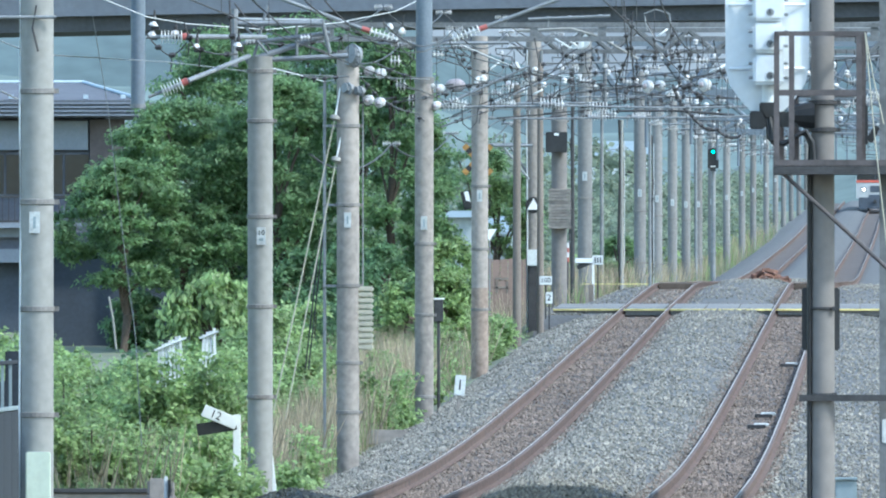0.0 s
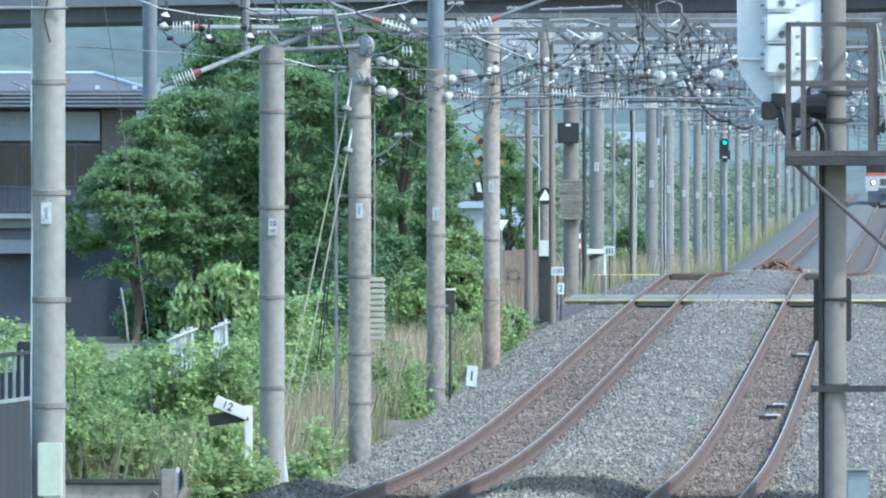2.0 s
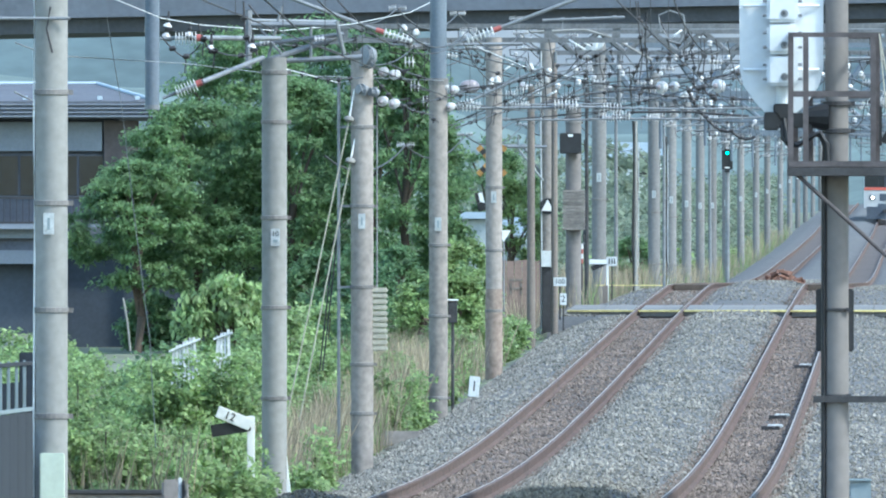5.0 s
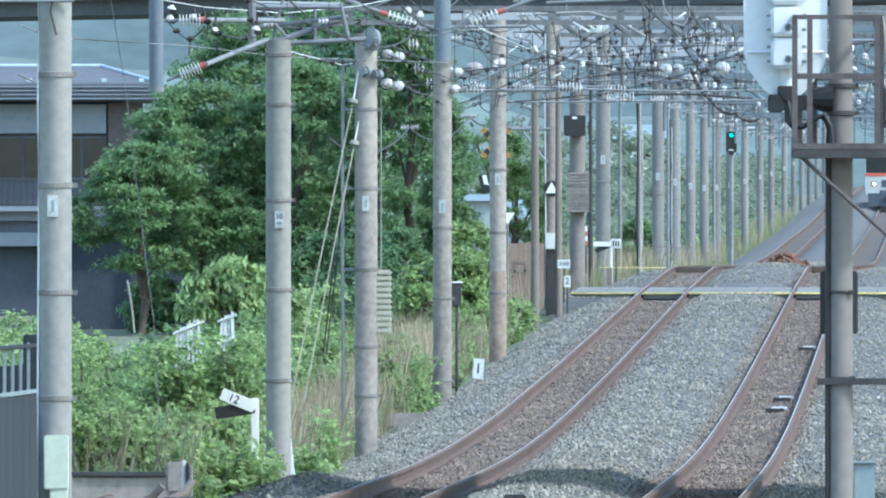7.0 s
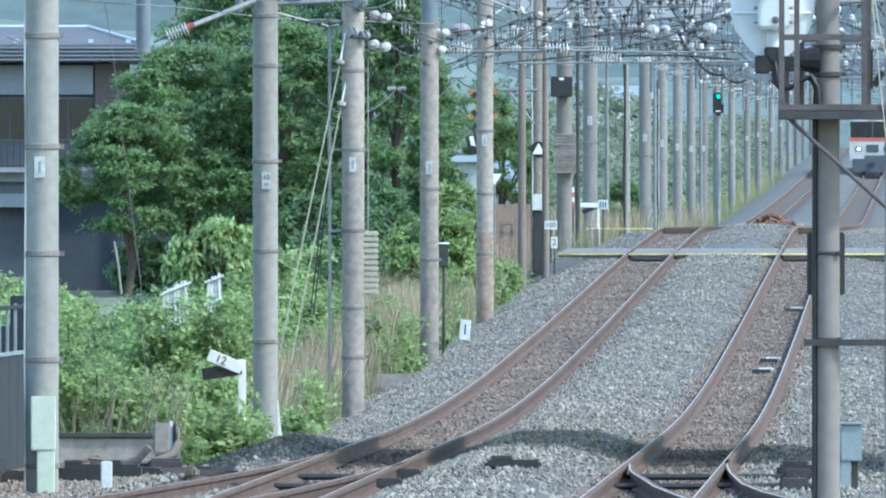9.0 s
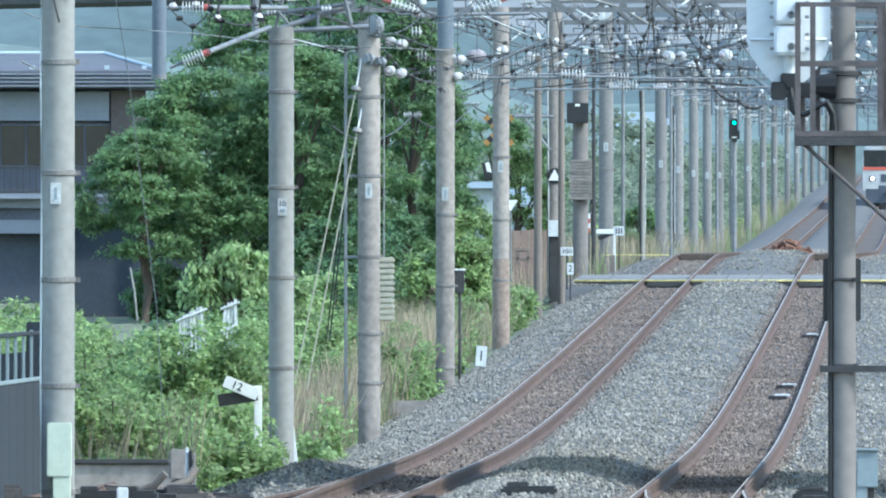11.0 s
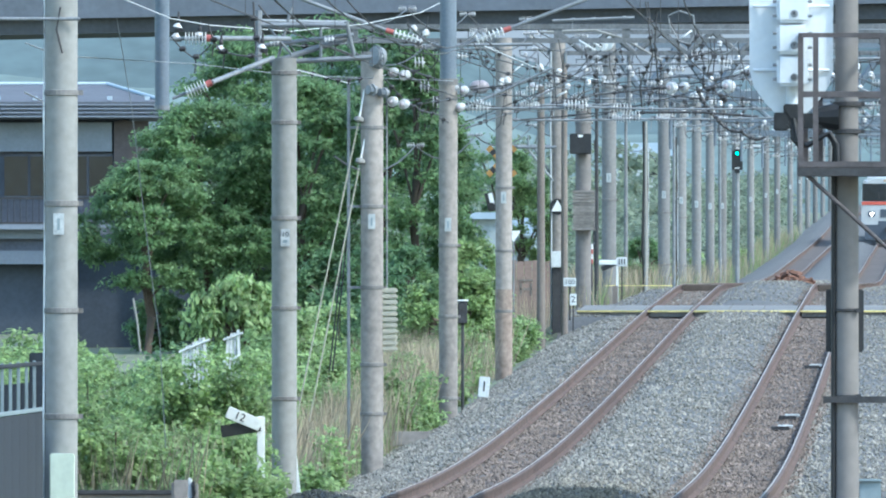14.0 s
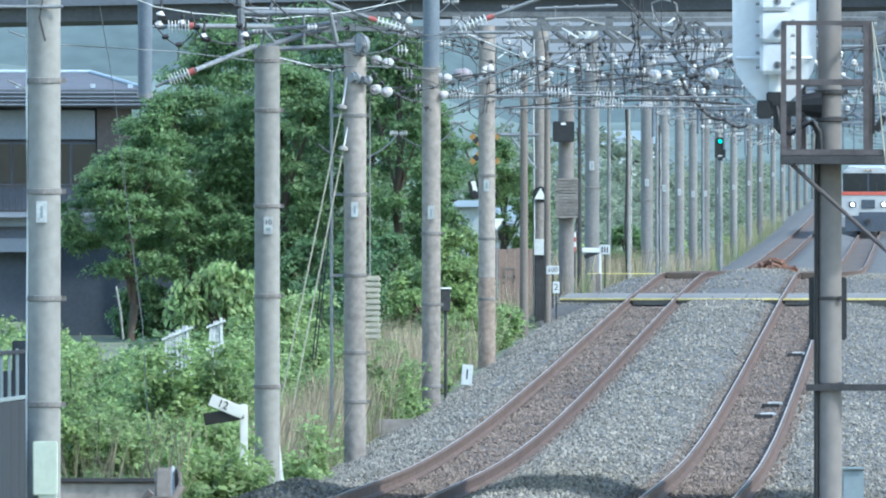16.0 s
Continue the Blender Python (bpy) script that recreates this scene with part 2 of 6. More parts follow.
def raw(name, verts, faces, mat, parent=None, smooth=False):
    me = bpy.data.meshes.new(name)
    me.from_pydata(verts if isinstance(verts, list) else verts.tolist(), [], faces if isinstance(faces, list) else faces.tolist())
    me.materials.append(mat)
    if smooth:
        me.polygons.foreach_set("use_smooth", [True] * len(me.polygons))
    ob = new(name, me)
    if parent:
        ob.parent = parent
    return ob


def lettering(text, size, mat, parent, m, name="lettering"):
    cu = bpy.data.curves.new(name, 'FONT')
    cu.body, cu.size, cu.extrude, cu.align_x, cu.align_y = text, size, 0.002, 'CENTER', 'CENTER'
    tmp = new(name, cu)
    me = bpy.data.meshes.new_from_object(tmp.evaluated_get(bpy.context.evaluated_depsgraph_get()))
    bpy.data.objects.remove(tmp)
    me.materials.clear()
    me.materials.append(mat)
    ob = new(name, me)
    ob.parent = parent
    ob.matrix_basis = m
    return ob


# ---- the line's profile ----
GRADE = ((-60, 0), (222, 0), (235, .03), (249, .12), (265, .26), (283, .475), (310, .82), (403, 2.13), (455, 2.76),
         (550, 2.84), (625, 2.88), (680, 3.05), (720, 3.3), (780, 3.8), (870, 4.55), (921, 4.97), (956, 5.3), (1048, 6.15),
         (1110, 6.85), (1206, 7.85), (1297, 8.65), (1500, 10.6), (5000, 40))
GY, GZ = [g[0] for g in GRADE], [g[1] for g in GRADE]


def rail(y):
    """Height of the rail heads."""
    wide = 1 + 3 * min(1, max(0, (y - 520) / 100))     # longer vertical curves beyond the crossings
    return float(np.mean([np.interp(y + o * wide, GY, GZ) for o in (-8, -4, 0, 4, 8)]))


LEFT, RIGHT, GAUGE = -6.32, -2.70, 1.067


# cross-section of the ground: x and its height against the rail heads
CROSS = ((-3000, -1.5), (-400, -1.3), (-60, -1.1), (-22, -1.0), (-12, -0.95), (-9.6, -0.85), (-8.9, -0.62), (-7.75, -0.17), (-7.1, -0.14),
         (-6.95, -0.20), (-5.7, -0.20), (-5.5, -0.13), (-5.0, 0.05), (-4.05, 0.05), (-3.5, -0.13), (-3.3, -0.20), (-2.1, -0.20), (-1.9, -0.14),
         (-1.2, -0.17), (0.2, -0.35), (2.5, -0.4), (12, -0.5), (60, -0.6), (400, -0.8), (3000, -1))
CX, CZ = [c[0] for c in CROSS], [c[1] for c in CROSS]


def ground_z(x, y):
    dz = float(np.interp(x, CX, CZ))
    if y < 193 and -10.3 < x < -8:
        dz = max(dz, -0.1)      # raised ballast pad by the points
    if 196 < y < 222:           # ballast heaped on the shoulder
        dz += float(np.interp(x, (-9.6, -8.9, -7.75, -7.1), (0, .3, .24, 0))) * math.sin(math.pi * (y - 196) / 26)
    if 400.5 < y < 416:         # made-up ground at the crossing's end
        dz = max(dz, float(np.interp(x, (-9.6, -8.9, -7.75, -7.1), (-1, -.13, -.13, -1))))
    if 404 < y < 413:
        dz = min(dz, -0.14)     # kept low under the crossing panels
    elif 385 < y < 416:
        dz = min(dz, -0.04)
    return rail(y) + dz


def build_ground():
    ys = [-400, -60, 0, 60, 100] + list(range(120, 520, 3)) + list(range(520, 1500, 15)) + [1700, 2000, 2600, 3400, 4600]
    for name, lo, hi, mat in (("ground", 0, 6, EARTH), ("ballast_bed", 6, 20, BED), ("ground_right", 20, len(CROSS) - 1, EARTH)):
        verts, faces = [], []
        xs = CROSS[lo:hi + 1]
        for y in ys:
            for x, dz in xs:
                verts.append((x, y, ground_z(x, y) + (0.02 * noise.noise((x * 0.7, y * 0.3, 0)) if 3 < abs(x) < 12 else 0)))
        w = len(xs)
        for i in range(len(ys) - 1):
            for k in range(w - 1):
                a = i * w + k
                faces.append((a, a + 1, a + w + 1, a + w))
        ob = raw(name, verts, faces, mat, smooth=True)
        tagged(ob, kind="structure")
        if mat is BED:          # brown between the rails
            ob.data.materials.append(BROWN_BED)
            ob.data.polygons.foreach_set("material_index", [int(k % (w - 1) in (3, 9)) for k in range(len(faces))])


build_ground()


def scatter_stones(name, strips, mat, seed, label):
    """Crushed stones lying proud on the bed."""
    rng = np.random.default_rng(seed)
    ring = [(math.cos(k * math.tau / 5), math.sin(k * math.tau / 5), 0.25 * (-1) ** k) for k in range(5)]
    stone = np.array([(0.1, 0, 0.95), (0, 0.1, -0.9)] + ring)
    tri = np.array([(0, 2 + k, 2 + (k + 1) % 5) for k in range(5)] + [(1, 2 + (k + 1) % 5, 2 + k) for k in range(5)])
    vs, fs = [], []
    count = 0
    for x0, x1, y0, y1, n in strips:
        for _ in range(n):
            x, y = rng.uniform(x0, x1), rng.uniform(y0, y1)
            r = rng.uniform(0.014, 0.034)
            shape = stone * rng.uniform(0.7, 1.2, (7, 1)) * r * np.array((rng.uniform(0.75, 1.2), rng.uniform(0.8, 1.3), rng.uniform(0.9, 1.5)))
            a = rng.uniform(0, 6.28)
            c, s = math.cos(a), math.sin(a)
            shape = shape @ np.array(((c, s, 0), (-s, c, 0), (0, 0, 1)))
            vs.append(shape + (x, y, ground_z(x, y) + r * 0.35))
            fs.append(tri + 7 * count)
            count += 1
    ob = raw(name, np.concatenate(vs), np.concatenate(fs), mat)
    return tagged(ob, label, "ballast", kind="stuff")


# ---- rails ----
RAIL_SHAPE = ((-.0725, -.174), (.0725, -.174), (.0725, -.160), (.014, -.135), (.014, -.048), (.0365, -.042), (.0365, -.005), (.030, 0),
              (-.012, 0), (-.030, 0), (-.0365, -.005), (-.0365, -.042), (-.014, -.048), (-.014, -.135), (-.0725, -.160))


def rail_run(name, path, label):
    """A rail along (x, y) points: the rusty body, and the polished strip on its head."""
    e = tagged(new(name), label, "rail", "running rails")
    n = len(RAIL_SHAPE)
    for nm, keep, mat in (("rail_body", [k for k in range(n) if k not in (8, 9)], RUST), ("polished_head", [8, 9], RAIL_HEAD)):
        verts, faces = [], []
        for x, y in path:
            z = rail(y)
            verts += [(x + a, y, z + b) for a, b in RAIL_SHAPE]
        for i in range(len(path) - 1):
            for k in keep:
                a, b = i * n + k, i * n + (k + 1) % n
                faces.append((a, b, b + n, a + n))
        raw(nm, verts, faces, mat, e)
    return e


def straight(x):
    return [(x, y) for y in [-50, 60] + list(range(120, 520, 4)) + list(range(520, 1500, 12))]


for centre in (LEFT, RIGHT):
    for off in (-GAUGE / 2, GAUGE / 2 + 0.03):
        rail_run("rail", straight(centre + off), "long rusty running rail with a worn bright head on ballast")


# ---- masts of the overhead line ----
def pole(x, y, top, r, mat, label, bands=(), base=None, group="concrete masts", taper=0.0, name="catenary_mast"):
    z0 = (ground_z(x, y) - 0.05) if base is None else base
    e = thing(name, x, y, z0, label, "mast", group)
    bm = bmesh.new()
    tube(bm, (0, 0, 0), (0, 0, top - z0), r, r - taper, 24)
    part("shaft", bm, mat, e, smooth=True)
    for z in bands:
        bm = bmesh.new()
        rr = r - taper * (z - z0) / (top - z0)
        lathe(bm, (0, 0, z - z0 - 0.03), (0, 0, z - z0 + 0.03), ((0, rr + 0.004), (0.1, rr + 0.014), (0.9, rr + 0.014), (1, rr + 0.004)), 24)
        box(bm, (rr + 0.03, 0, z - z0), (0.05, 0.05, 0.05))
        part("band", bm, BAND, e)
    return e


def plate(e, z, w, h, r, dx=0.0, text="", mat=None):
    """A small number plate on the mast's near side."""
    z -= e.location.z
    bm = bmesh.new()
    box(bm, (dx, -r - 0.012, z), (w, 0.012, h), bevel=0.003)
    p = part("number_plate", bm, mat or PLATE, e, "pale number plate")
    if text:
        lettering(text, h * 0.42, BLACK, p, pose(dx, -r - 0.0195, z + h * 0.18, 90))
        bm = bmesh.new()
        box(bm, (dx, -r - 0.02, z - h * 0.2), (w * 0.5, 0.004, h * 0.16))
        part("marking", bm, PALE_CABINET, p)
    else:
        bm = bmesh.new()
        box(bm, (dx, -r - 0.02, z), (w * 0.25, 0.004, h * 0.55))
        part("marking", bm, PALE_CABINET, p)


def insulator(bm, a, b, discs, r, core=0.02):
    prof = [(0, core)]
    for k in range(discs):
        s = (k + 0.2) / discs
        prof += [(s, core), (s + 0.16 / discs, r), (s + 0.26 / discs, r), (s + 0.42 / discs, core)]
    prof.append((1, core))
    return lathe(bm, a, b, prof, 10)


# positions along the line, taken on the left-hand mast row
ROW = -8.9
m1 = pole(ROW, 172.6, 9.0, .165, CONCRETE, "pale concrete overhead-line mast with steel bands beside the line", (4.58, 3.45, 2.36, 1.28, 0.2, 5.7))
plate(m1, 3.24, .11, .22, .165, -.02)
m2 = pole(ROW, 231.8, 5.75, .172, CONCRETE, "grey concrete overhead-line mast with steel bands and number plate", (4.87, 3.56, 2.33, 1.09, 5.55))
plate(m2, 3.29, .125, .24, .172, .02, "10")
m3 = pole(ROW, 268, 6.35, .178, OLD_CONCRETE, "grey concrete mast with stay wires and slatted guard", (5.15, 3.9, 2.62, 1.4, 0.62))
plate(m3, 3.66, .11, .24, .178, .0)
m4 = pole(ROW, 310, 6.4, .17, OLD_CONCRETE, "concrete mast with a blue steel upper tube", (3.4, 2.1, 0.6))
plate(m4, 3.78, .12, .25, .17, .0)
bm = bmesh.new()
tube(bm, (0, 0, 6.4 - m4.location.z), (0, 0, 9.5 - m4.location.z), .152, .15, 20)
part("upper_tube", bm, BLUE_STEEL, m4, "blue-grey steel upper tube", True)
bm = bmesh.new()
tube(bm, (0, 0, 6.33 - m4.location.z), (0, 0, 6.45 - m4.location.z), .182, seg=20)
part("collar", bm, BAND, m4)
m5 = pole(ROW, 350, 7.8, .172, OLD_CONCRETE, "brown-stained concrete mast by the crossing", (4.7, 3.4, 2.15))
plate(m5, 4.5, .11, .24, .172, .0)
for m, z, r in ((m5, 2.6, .172),):
    bm = bmesh.new()
    lathe(bm, (0, 0, 0), (0, 0, z - m.location.z), ((0, r + .006), (.9, r + .006), (.97, r + .004), (1, r + .001)), 24)
    part("stained_base", bm, STAINED, m, "brown rust-stained lower shaft", True)
m6 = pole(ROW, 400, 8.5, .18, OLD_CONCRETE, "concrete mast with a white triangle sign", (4.6, 3.2))

for y, r in ((463, .20), (557, .2), (595, .18), (633, .18), (671, .175), (710, .175), (758, .175), (819, .175), (893, .175), (957, .175), (1043, .175), (1115, .18), (1185, .18), (1260, .18), (1345, .18), (1440, .18)):
    e = pole(ROW, y, rail(y) + 6.9, r, FAR_CONCRETE, "distant concrete overhead-line mast beside the track", (rail(y) + 0.6, rail(y) + 2.3))
    plate(e, rail(y) + 2.9, .13, .25, r)
for y in (300, 400, 463, 557, 633, 710, 819, 957):
    pole(-0.35, y, rail(y) + 7.2, .175, FAR_CONCRETE, "concrete overhead-line mast across from the masts by the trees", (rail(y) + 2.3,), group="right masts")


# ---- portal beams over both tracks ----
def portal(y, z, gap, panels, thick, x0=ROW, x1=-0.35, mat=None, label="grey steel lattice portal beam between two masts", drops=True):
    mat = mat or GALV
    e = thing("portal_beam", x0, y, z, label, "gantry beam", "portal beams")
    w = x1 - x0
    for dz in (0, gap):
        bm = bmesh.new()
        box(bm, (w / 2, 0.0, dz), (w + 0.5, thick, thick))
        part("chord", bm, mat, e)
    for k in range(0 if panels else 9):
        bm = bmesh.new()
        box(bm, (.4 + k * (w - .8) / 8, 0, gap / 2), (thick * 1.6, thick * .6, gap))
        part("spacer", bm, mat, e)
    for k in range(panels):
        bm = bmesh.new()
        a, b = (0, gap) if k % 2 else (gap, 0)
        p, q = Vector((w * k / panels, 0, a)), Vector((w * (k + 1) / panels, 0, b))
        tube(bm, p, q, thick * 0.62, seg=6)
        part("lattice_bar", bm, mat, e)
    for cx in (LEFT, RIGHT) if drops else ():
        bm = bmesh.new()
        tube(bm, (cx - x0 - 0.9, 0, 0), (cx - x0 - 0.9, 0, -1.5), 0.05, seg=8)
        part("drop_tube", bm, mat, e)
    hung = random.Random(int(y))
    for k in range(11 if y < 750 else 0):
        x, length = hung.uniform(.5, w - .4), hung.uniform(.2, .75)
        bm = bmesh.new()
        wire(bm, [(x, -.1, .02), (x + hung.uniform(-.08, .08), -.12, -length * .5), (x + hung.uniform(-.12, .12), -.12, -length)], .014, 6)
        part("hanger_rod", bm, DARK_STEEL, e)
        bm = bmesh.new()
        if k % 3 == 0:
            box(bm, (x, -.12, -length * .45), (.11, .08, .09), bevel=.015)
            part("clamp", bm, DARK_STEEL, e)
        elif k % 3 == 1:
            lathe(bm, (x, -.12, -length - .13), (x + .02, -.12, -length), ((0, .03), (.15, .062), (.4, .05), (.6, .068), (.85, .05), (1, .02)), 10)
            part("knob_insulator", bm, PORCELAIN, e)
        else:
            insulator(bm, (x - .16, -.12, -length), (x + .16, -.12, -length + hung.uniform(-.03, .03)), 4, .07, .025)
            part("insulator", bm, PORCELAIN, e)
    return e


portal(350, 7.74, 0.29, 0, 0.105, x0=-12.4, mat=TUBE_GREY, label="weathered grey steel double-tube portal beam over the tracks", drops=False)
portal(400, rail(400) + 6.1, 0.5, 14, 0.105, mat=TUBE_GREY)
portal(463, 7.95, 1.35, 9, 0.17, mat=BLUE_STEEL, label="blue-grey lattice portal girder with wide diagonals")
for y in (557, 633, 710, 819, 957):
    portal(y, rail(y) + 6.0, 0.8 if y < 700 else 0.5, 9, 0.13, mat=BLUE_STEEL, label="blue-grey lattice portal girder over the line")


def cantilever(x, y, z, reach, up=0.75, label="tubular cantilever with white insulators on a mast", mast_r=0.175):
    """Arm from a mast's side at height z towards a track: a level tube, an inclined one, their insulators and the pull-off."""
    e = thing("cantilever_arm", x, y, z, label, "cantilever", "cantilever arms")
    s = 1 if reach > 0 else -1
    for a, b in (((s * mast_r, 0, 0), (reach, 0, 0.02)), ((s * mast_r, 0, -0.05), (reach * 0.8, 0, up))):
        a, b = Vector(a), Vector(b)
        m1, m2 = a.lerp(b, 0.08), a.lerp(b, 0.26)
        bm = bmesh.new()
        tube(bm, a, m1, 0.03, seg=8)
        tube(bm, m2, b, 0.024, seg=8)
        part("arm_tube", bm, GALV, e)
        bm = bmesh.new()
        insulator(bm, m1, m2, 6, 0.075)
        part("insulator", bm, PORCELAIN, e, "white ribbed porcelain insulator")
    bm = bmesh.new()
    wire(bm, [(reach, 0, 0.02), (reach * 0.98, 0.02, -0.12), (reach * 0.55, 0.02, -0.2)], 0.013, 6)
    part("pull_off", bm, DARK_STEEL, e)
    bm = bmesh.new()
    tube(bm, (reach * 0.8, 0, up), (reach * 0.83, 0, 0.0), 0.012, seg=6)
    part("hanger", bm, DARK_STEEL, e)
    for u, w, dz in ((0.35, .3, -.25), (0.62, .38, .3)):
        bm = bmesh.new()
        wire(bm, [(reach * u - w / 2, .03, dz + .2), (reach * u - w * .45, .03, dz - .05), (reach * u, .03, dz - .16), (reach * u + w * .4, .03, dz - .02), (reach * u + w / 2, .03, dz + .25)], .011, 5)
        part("jumper_loop", bm, DARK_STEEL, e)
    for u in (0.45, 0.7):
        bm = bmesh.new()
        lathe(bm, (reach * u, 0, up * u / 0.8 + 0.03), (reach * u, 0, up * u / 0.8 + 0.17), ((0, .02), (.2, .065), (.6, .065), (1, .02)), 10)
        part("pin_insulator", bm, PORCELAIN, e)
    return e


for y, zz, kind in ((310, 5.9, 0), (350, 6.4, 0), (400, 7.1, 0), (463, 7.75, 0), (557, 8.0, 0), (595, 8.2, 0), (633, 8.4, 0), (671, 8.6, 0), (710, 8.75, 0), (758, 9.0, 0), (819, 9.3, 0), (893, 9.7, 0), (957, 10.2, 0), (1043, 11.0, 0), (1185, 12.8, 0)):
    cantilever(ROW, y, zz, 2.4)
    cantilever(ROW, y, zz + 1.15, -0.9, 0.25)
for y, zz in ((300, 5.85), (400, 7.1), (463, 7.75), (557, 8.0), (633, 8.4), (710, 8.75), (819, 9.3), (957, 10.2)):
    cantilever(-0.35, y, zz, -2.5)

# ---- overhead wires ----
SUPPORTS = [60, 115, 172.6, 231.8, 268, 310, 350, 400, 463, 557, 633, 710, 819, 957, 1043, 1180]


def overhead(x):
    e = thing("overhead_wire", x, 0, 0, "dark copper contact and messenger wires over a track", "overhead wire", "overhead wires")
    e.location = (0, 0, 0)
    for a, b in zip(SUPPORTS, SUPPORTS[1:]):
        za, zb = rail(a), rail(b)
        bm = bmesh.new()
        wire(bm, [(x, a, za + 5.1), (x, b, zb + 5.1)], 0.007)
        part("contact_wire", bm, DARK_STEEL, e)
        bm = bmesh.new()
        pts = sag((x, a, za + 5.95), (x, b, zb + 5.95), 0.5)
        wire(bm, pts, 0.008)
        part("messenger_wire", bm, DARK_STEEL, e)
        for k in range(1, 10, 2):
            bm = bmesh.new()
            p = pts[k]
            tube(bm, p, (p.x, p.y, za + (zb - za) * k / 10 + 5.1), 0.004, seg=4)
            part("dropper", bm, DARK_STEEL, e)


overhead(LEFT)
overhead(RIGHT)


# ---- colour-light signal seen from behind ----
def signal_mast():
    y0, x0 = 130.0, -0.676
    g = ground_z(x0, y0) - 0.05
    e = thing("railway_signal", x0, y0, g, "white-backed colour-light signal with caged platform on a grey mast", "railway signal")
    Z = lambda v: v - g
    bm = bmesh.new()
    tube(bm, (0, 0, 0), (0, 0, Z(6.6)), .095, .086, 24)
    part("mast", bm, MAST_PAINT, e, smooth=True)
    # back board: straight sides, tapered foot and head
    bm = bmesh.new()
    outline = [(-.12, 3.92), (-.2, 4.0), (-.29, 4.13), (-.32, 4.25), (-.323, 4.9), (-.30, 5.05), (-.2, 5.2), (0, 5.25),
               (.2, 5.2), (.30, 5.05), (.323, 4.9), (.32, 4.25), (.29, 4.13), (.2, 4.0), (.12, 3.92)]
    for yy in (-0.02, 0.02):
        bm.faces.new([bm.verts.new((u - .425, yy, Z(z))) for u, z in outline])
    bm.verts.ensure_lookup_table()
    n = len(outline)
    for k in range(n):
        bm.faces.new([bm.verts[i] for i in (k, (k + 1) % n, n + (k + 1) % n, n + k)])
    part("back_board", bm, SIGNAL_WHITE, e, "pale painted back board with rounded ends")
    for k, letter in enumerate("GYR"):
        zc = 4.238 + 0.243 * k
        bm = bmesh.new()
        box(bm, (-.415, -.13, Z(zc)), (.243, .2, .228), bevel=.025)
        unit = part("lamp_unit", bm, SIGNAL_WHITE, e, "white lamp housing with latches")
        bm = bmesh.new()
        tube(bm, (-.40, -.232, Z(zc - .045)), (-.40, -.236, Z(zc - .045)), .03, seg=16)
        part("badge", bm, GALV, unit)
        lettering(letter, .042, BLACK, unit, pose(-.40, -.239, Z(zc - .045), 90))
        for s in (-1, 1):
            for dz in (.05, -.06):
                bm = bmesh.new()
                tube(bm, (-.415 + s * .12, -.2, Z(zc + dz)), (-.415 + s * .15, -.2, Z(zc + dz)), .012, seg=8)
                part("latch", bm, GALV, unit)
    for z in (4.25, 4.74):
        for s in (-1, 1):
            bm = bmesh.new()
            tube(bm, (-.425 + s * .29, -.03, Z(z)), (-.425 + s * .1, -.09, Z(z)), .012, seg=8)
            part("stay_bar", bm, SIGNAL_WHITE, e)
    bm = bmesh.new()
    tube(bm, (-.415, -.02, Z(3.98)), (-.415, -.02, Z(4.15)), .05, seg=14)
    part("neck", bm, SIGNAL_WHITE, e)
    bm = bmesh.new()
    box(bm, (-.42, -.02, Z(3.93)), (.13, .12, .12), bevel=.01)
    box(bm, (-.50, -.02, Z(3.855)), (.115, .14, .14), bevel=.01)
    box(bm, (-.32, -.02, Z(3.86)), (.28, .1, .115), bevel=.01)
    tube(bm, (-.22, -.02, Z(3.89)), (-.06, -.02, Z(3.89)), .075, .12, seg=12)
    part("bracket", bm, BLACK, e, "black cast bracket arm")
    for z in (3.99, 3.78):
        bm = bmesh.new()
        lathe(bm, (0, 0, Z(z - .02)), (0, 0, Z(z + .02)), ((0, .095), (.15, .112), (.85, .112), (1, .095)), 20)
        box(bm, (.115, 0, Z(z)), (.05, .04, .03))
        part("clamp", bm, DARK_STEEL, e)
    for pts in (((-.42, -.05, 3.86), (-.41, -.08, 3.72), (-.36, -.08, 3.66), (-.24, -.1, 3.70), (-.18, -.1, 3.76), (-.12, -.1, 3.74), (-.09, -.1, 3.66), (-.1, -.05, 3.5), (-.105, -.04, 0.1)),
                ((-.40, -.06, 3.88), (-.38, -.1, 3.70), (-.30, -.1, 3.67), (-.20, -.12, 3.73), (-.13, -.12, 3.77), (-.075, -.12, 3.68), (-.07, -.115, 3.5))):
        bm = bmesh.new()
        wire(bm, [(a, b, Z(c)) for a, b, c in pts], .02, 8)
        part("cable", bm, CABLE, e, smooth=True)
    # maintenance platform with its cage
    for yy in (-.42, .42):
        bm = bmesh.new()
        box(bm, (.2, yy, Z(3.522)), (1.14, .05, .05), bevel=.006)
        part("deck_beam", bm, CAGE, e)
        bm = bmesh.new()
        box(bm, (.0, yy, Z(4.512)), (.68, .035, .035))
        part("hand_rail", bm, CAGE, e)
        bm = bmesh.new()
        box(bm, (-.02, yy, Z(4.06)), (.66, .03, .045))
        part("mid_rail", bm, CAGE, e)
        for u in (-.35, -.235, .28):
            bm = bmesh.new()
            box(bm, (u + (.0 if yy < 0 else .03), yy, Z(3.99)), (.042, .04, 1.01))
            part("cage_post", bm, CAGE, e)
    bm = bmesh.new()
    box(bm, (.2, 0, Z(3.466)), (1.15, .92, .06))
    part("deck", bm, DARK_STEEL, e, "dark checker-plate deck")
    for u in (-.35, .28):
        bm = bmesh.new()
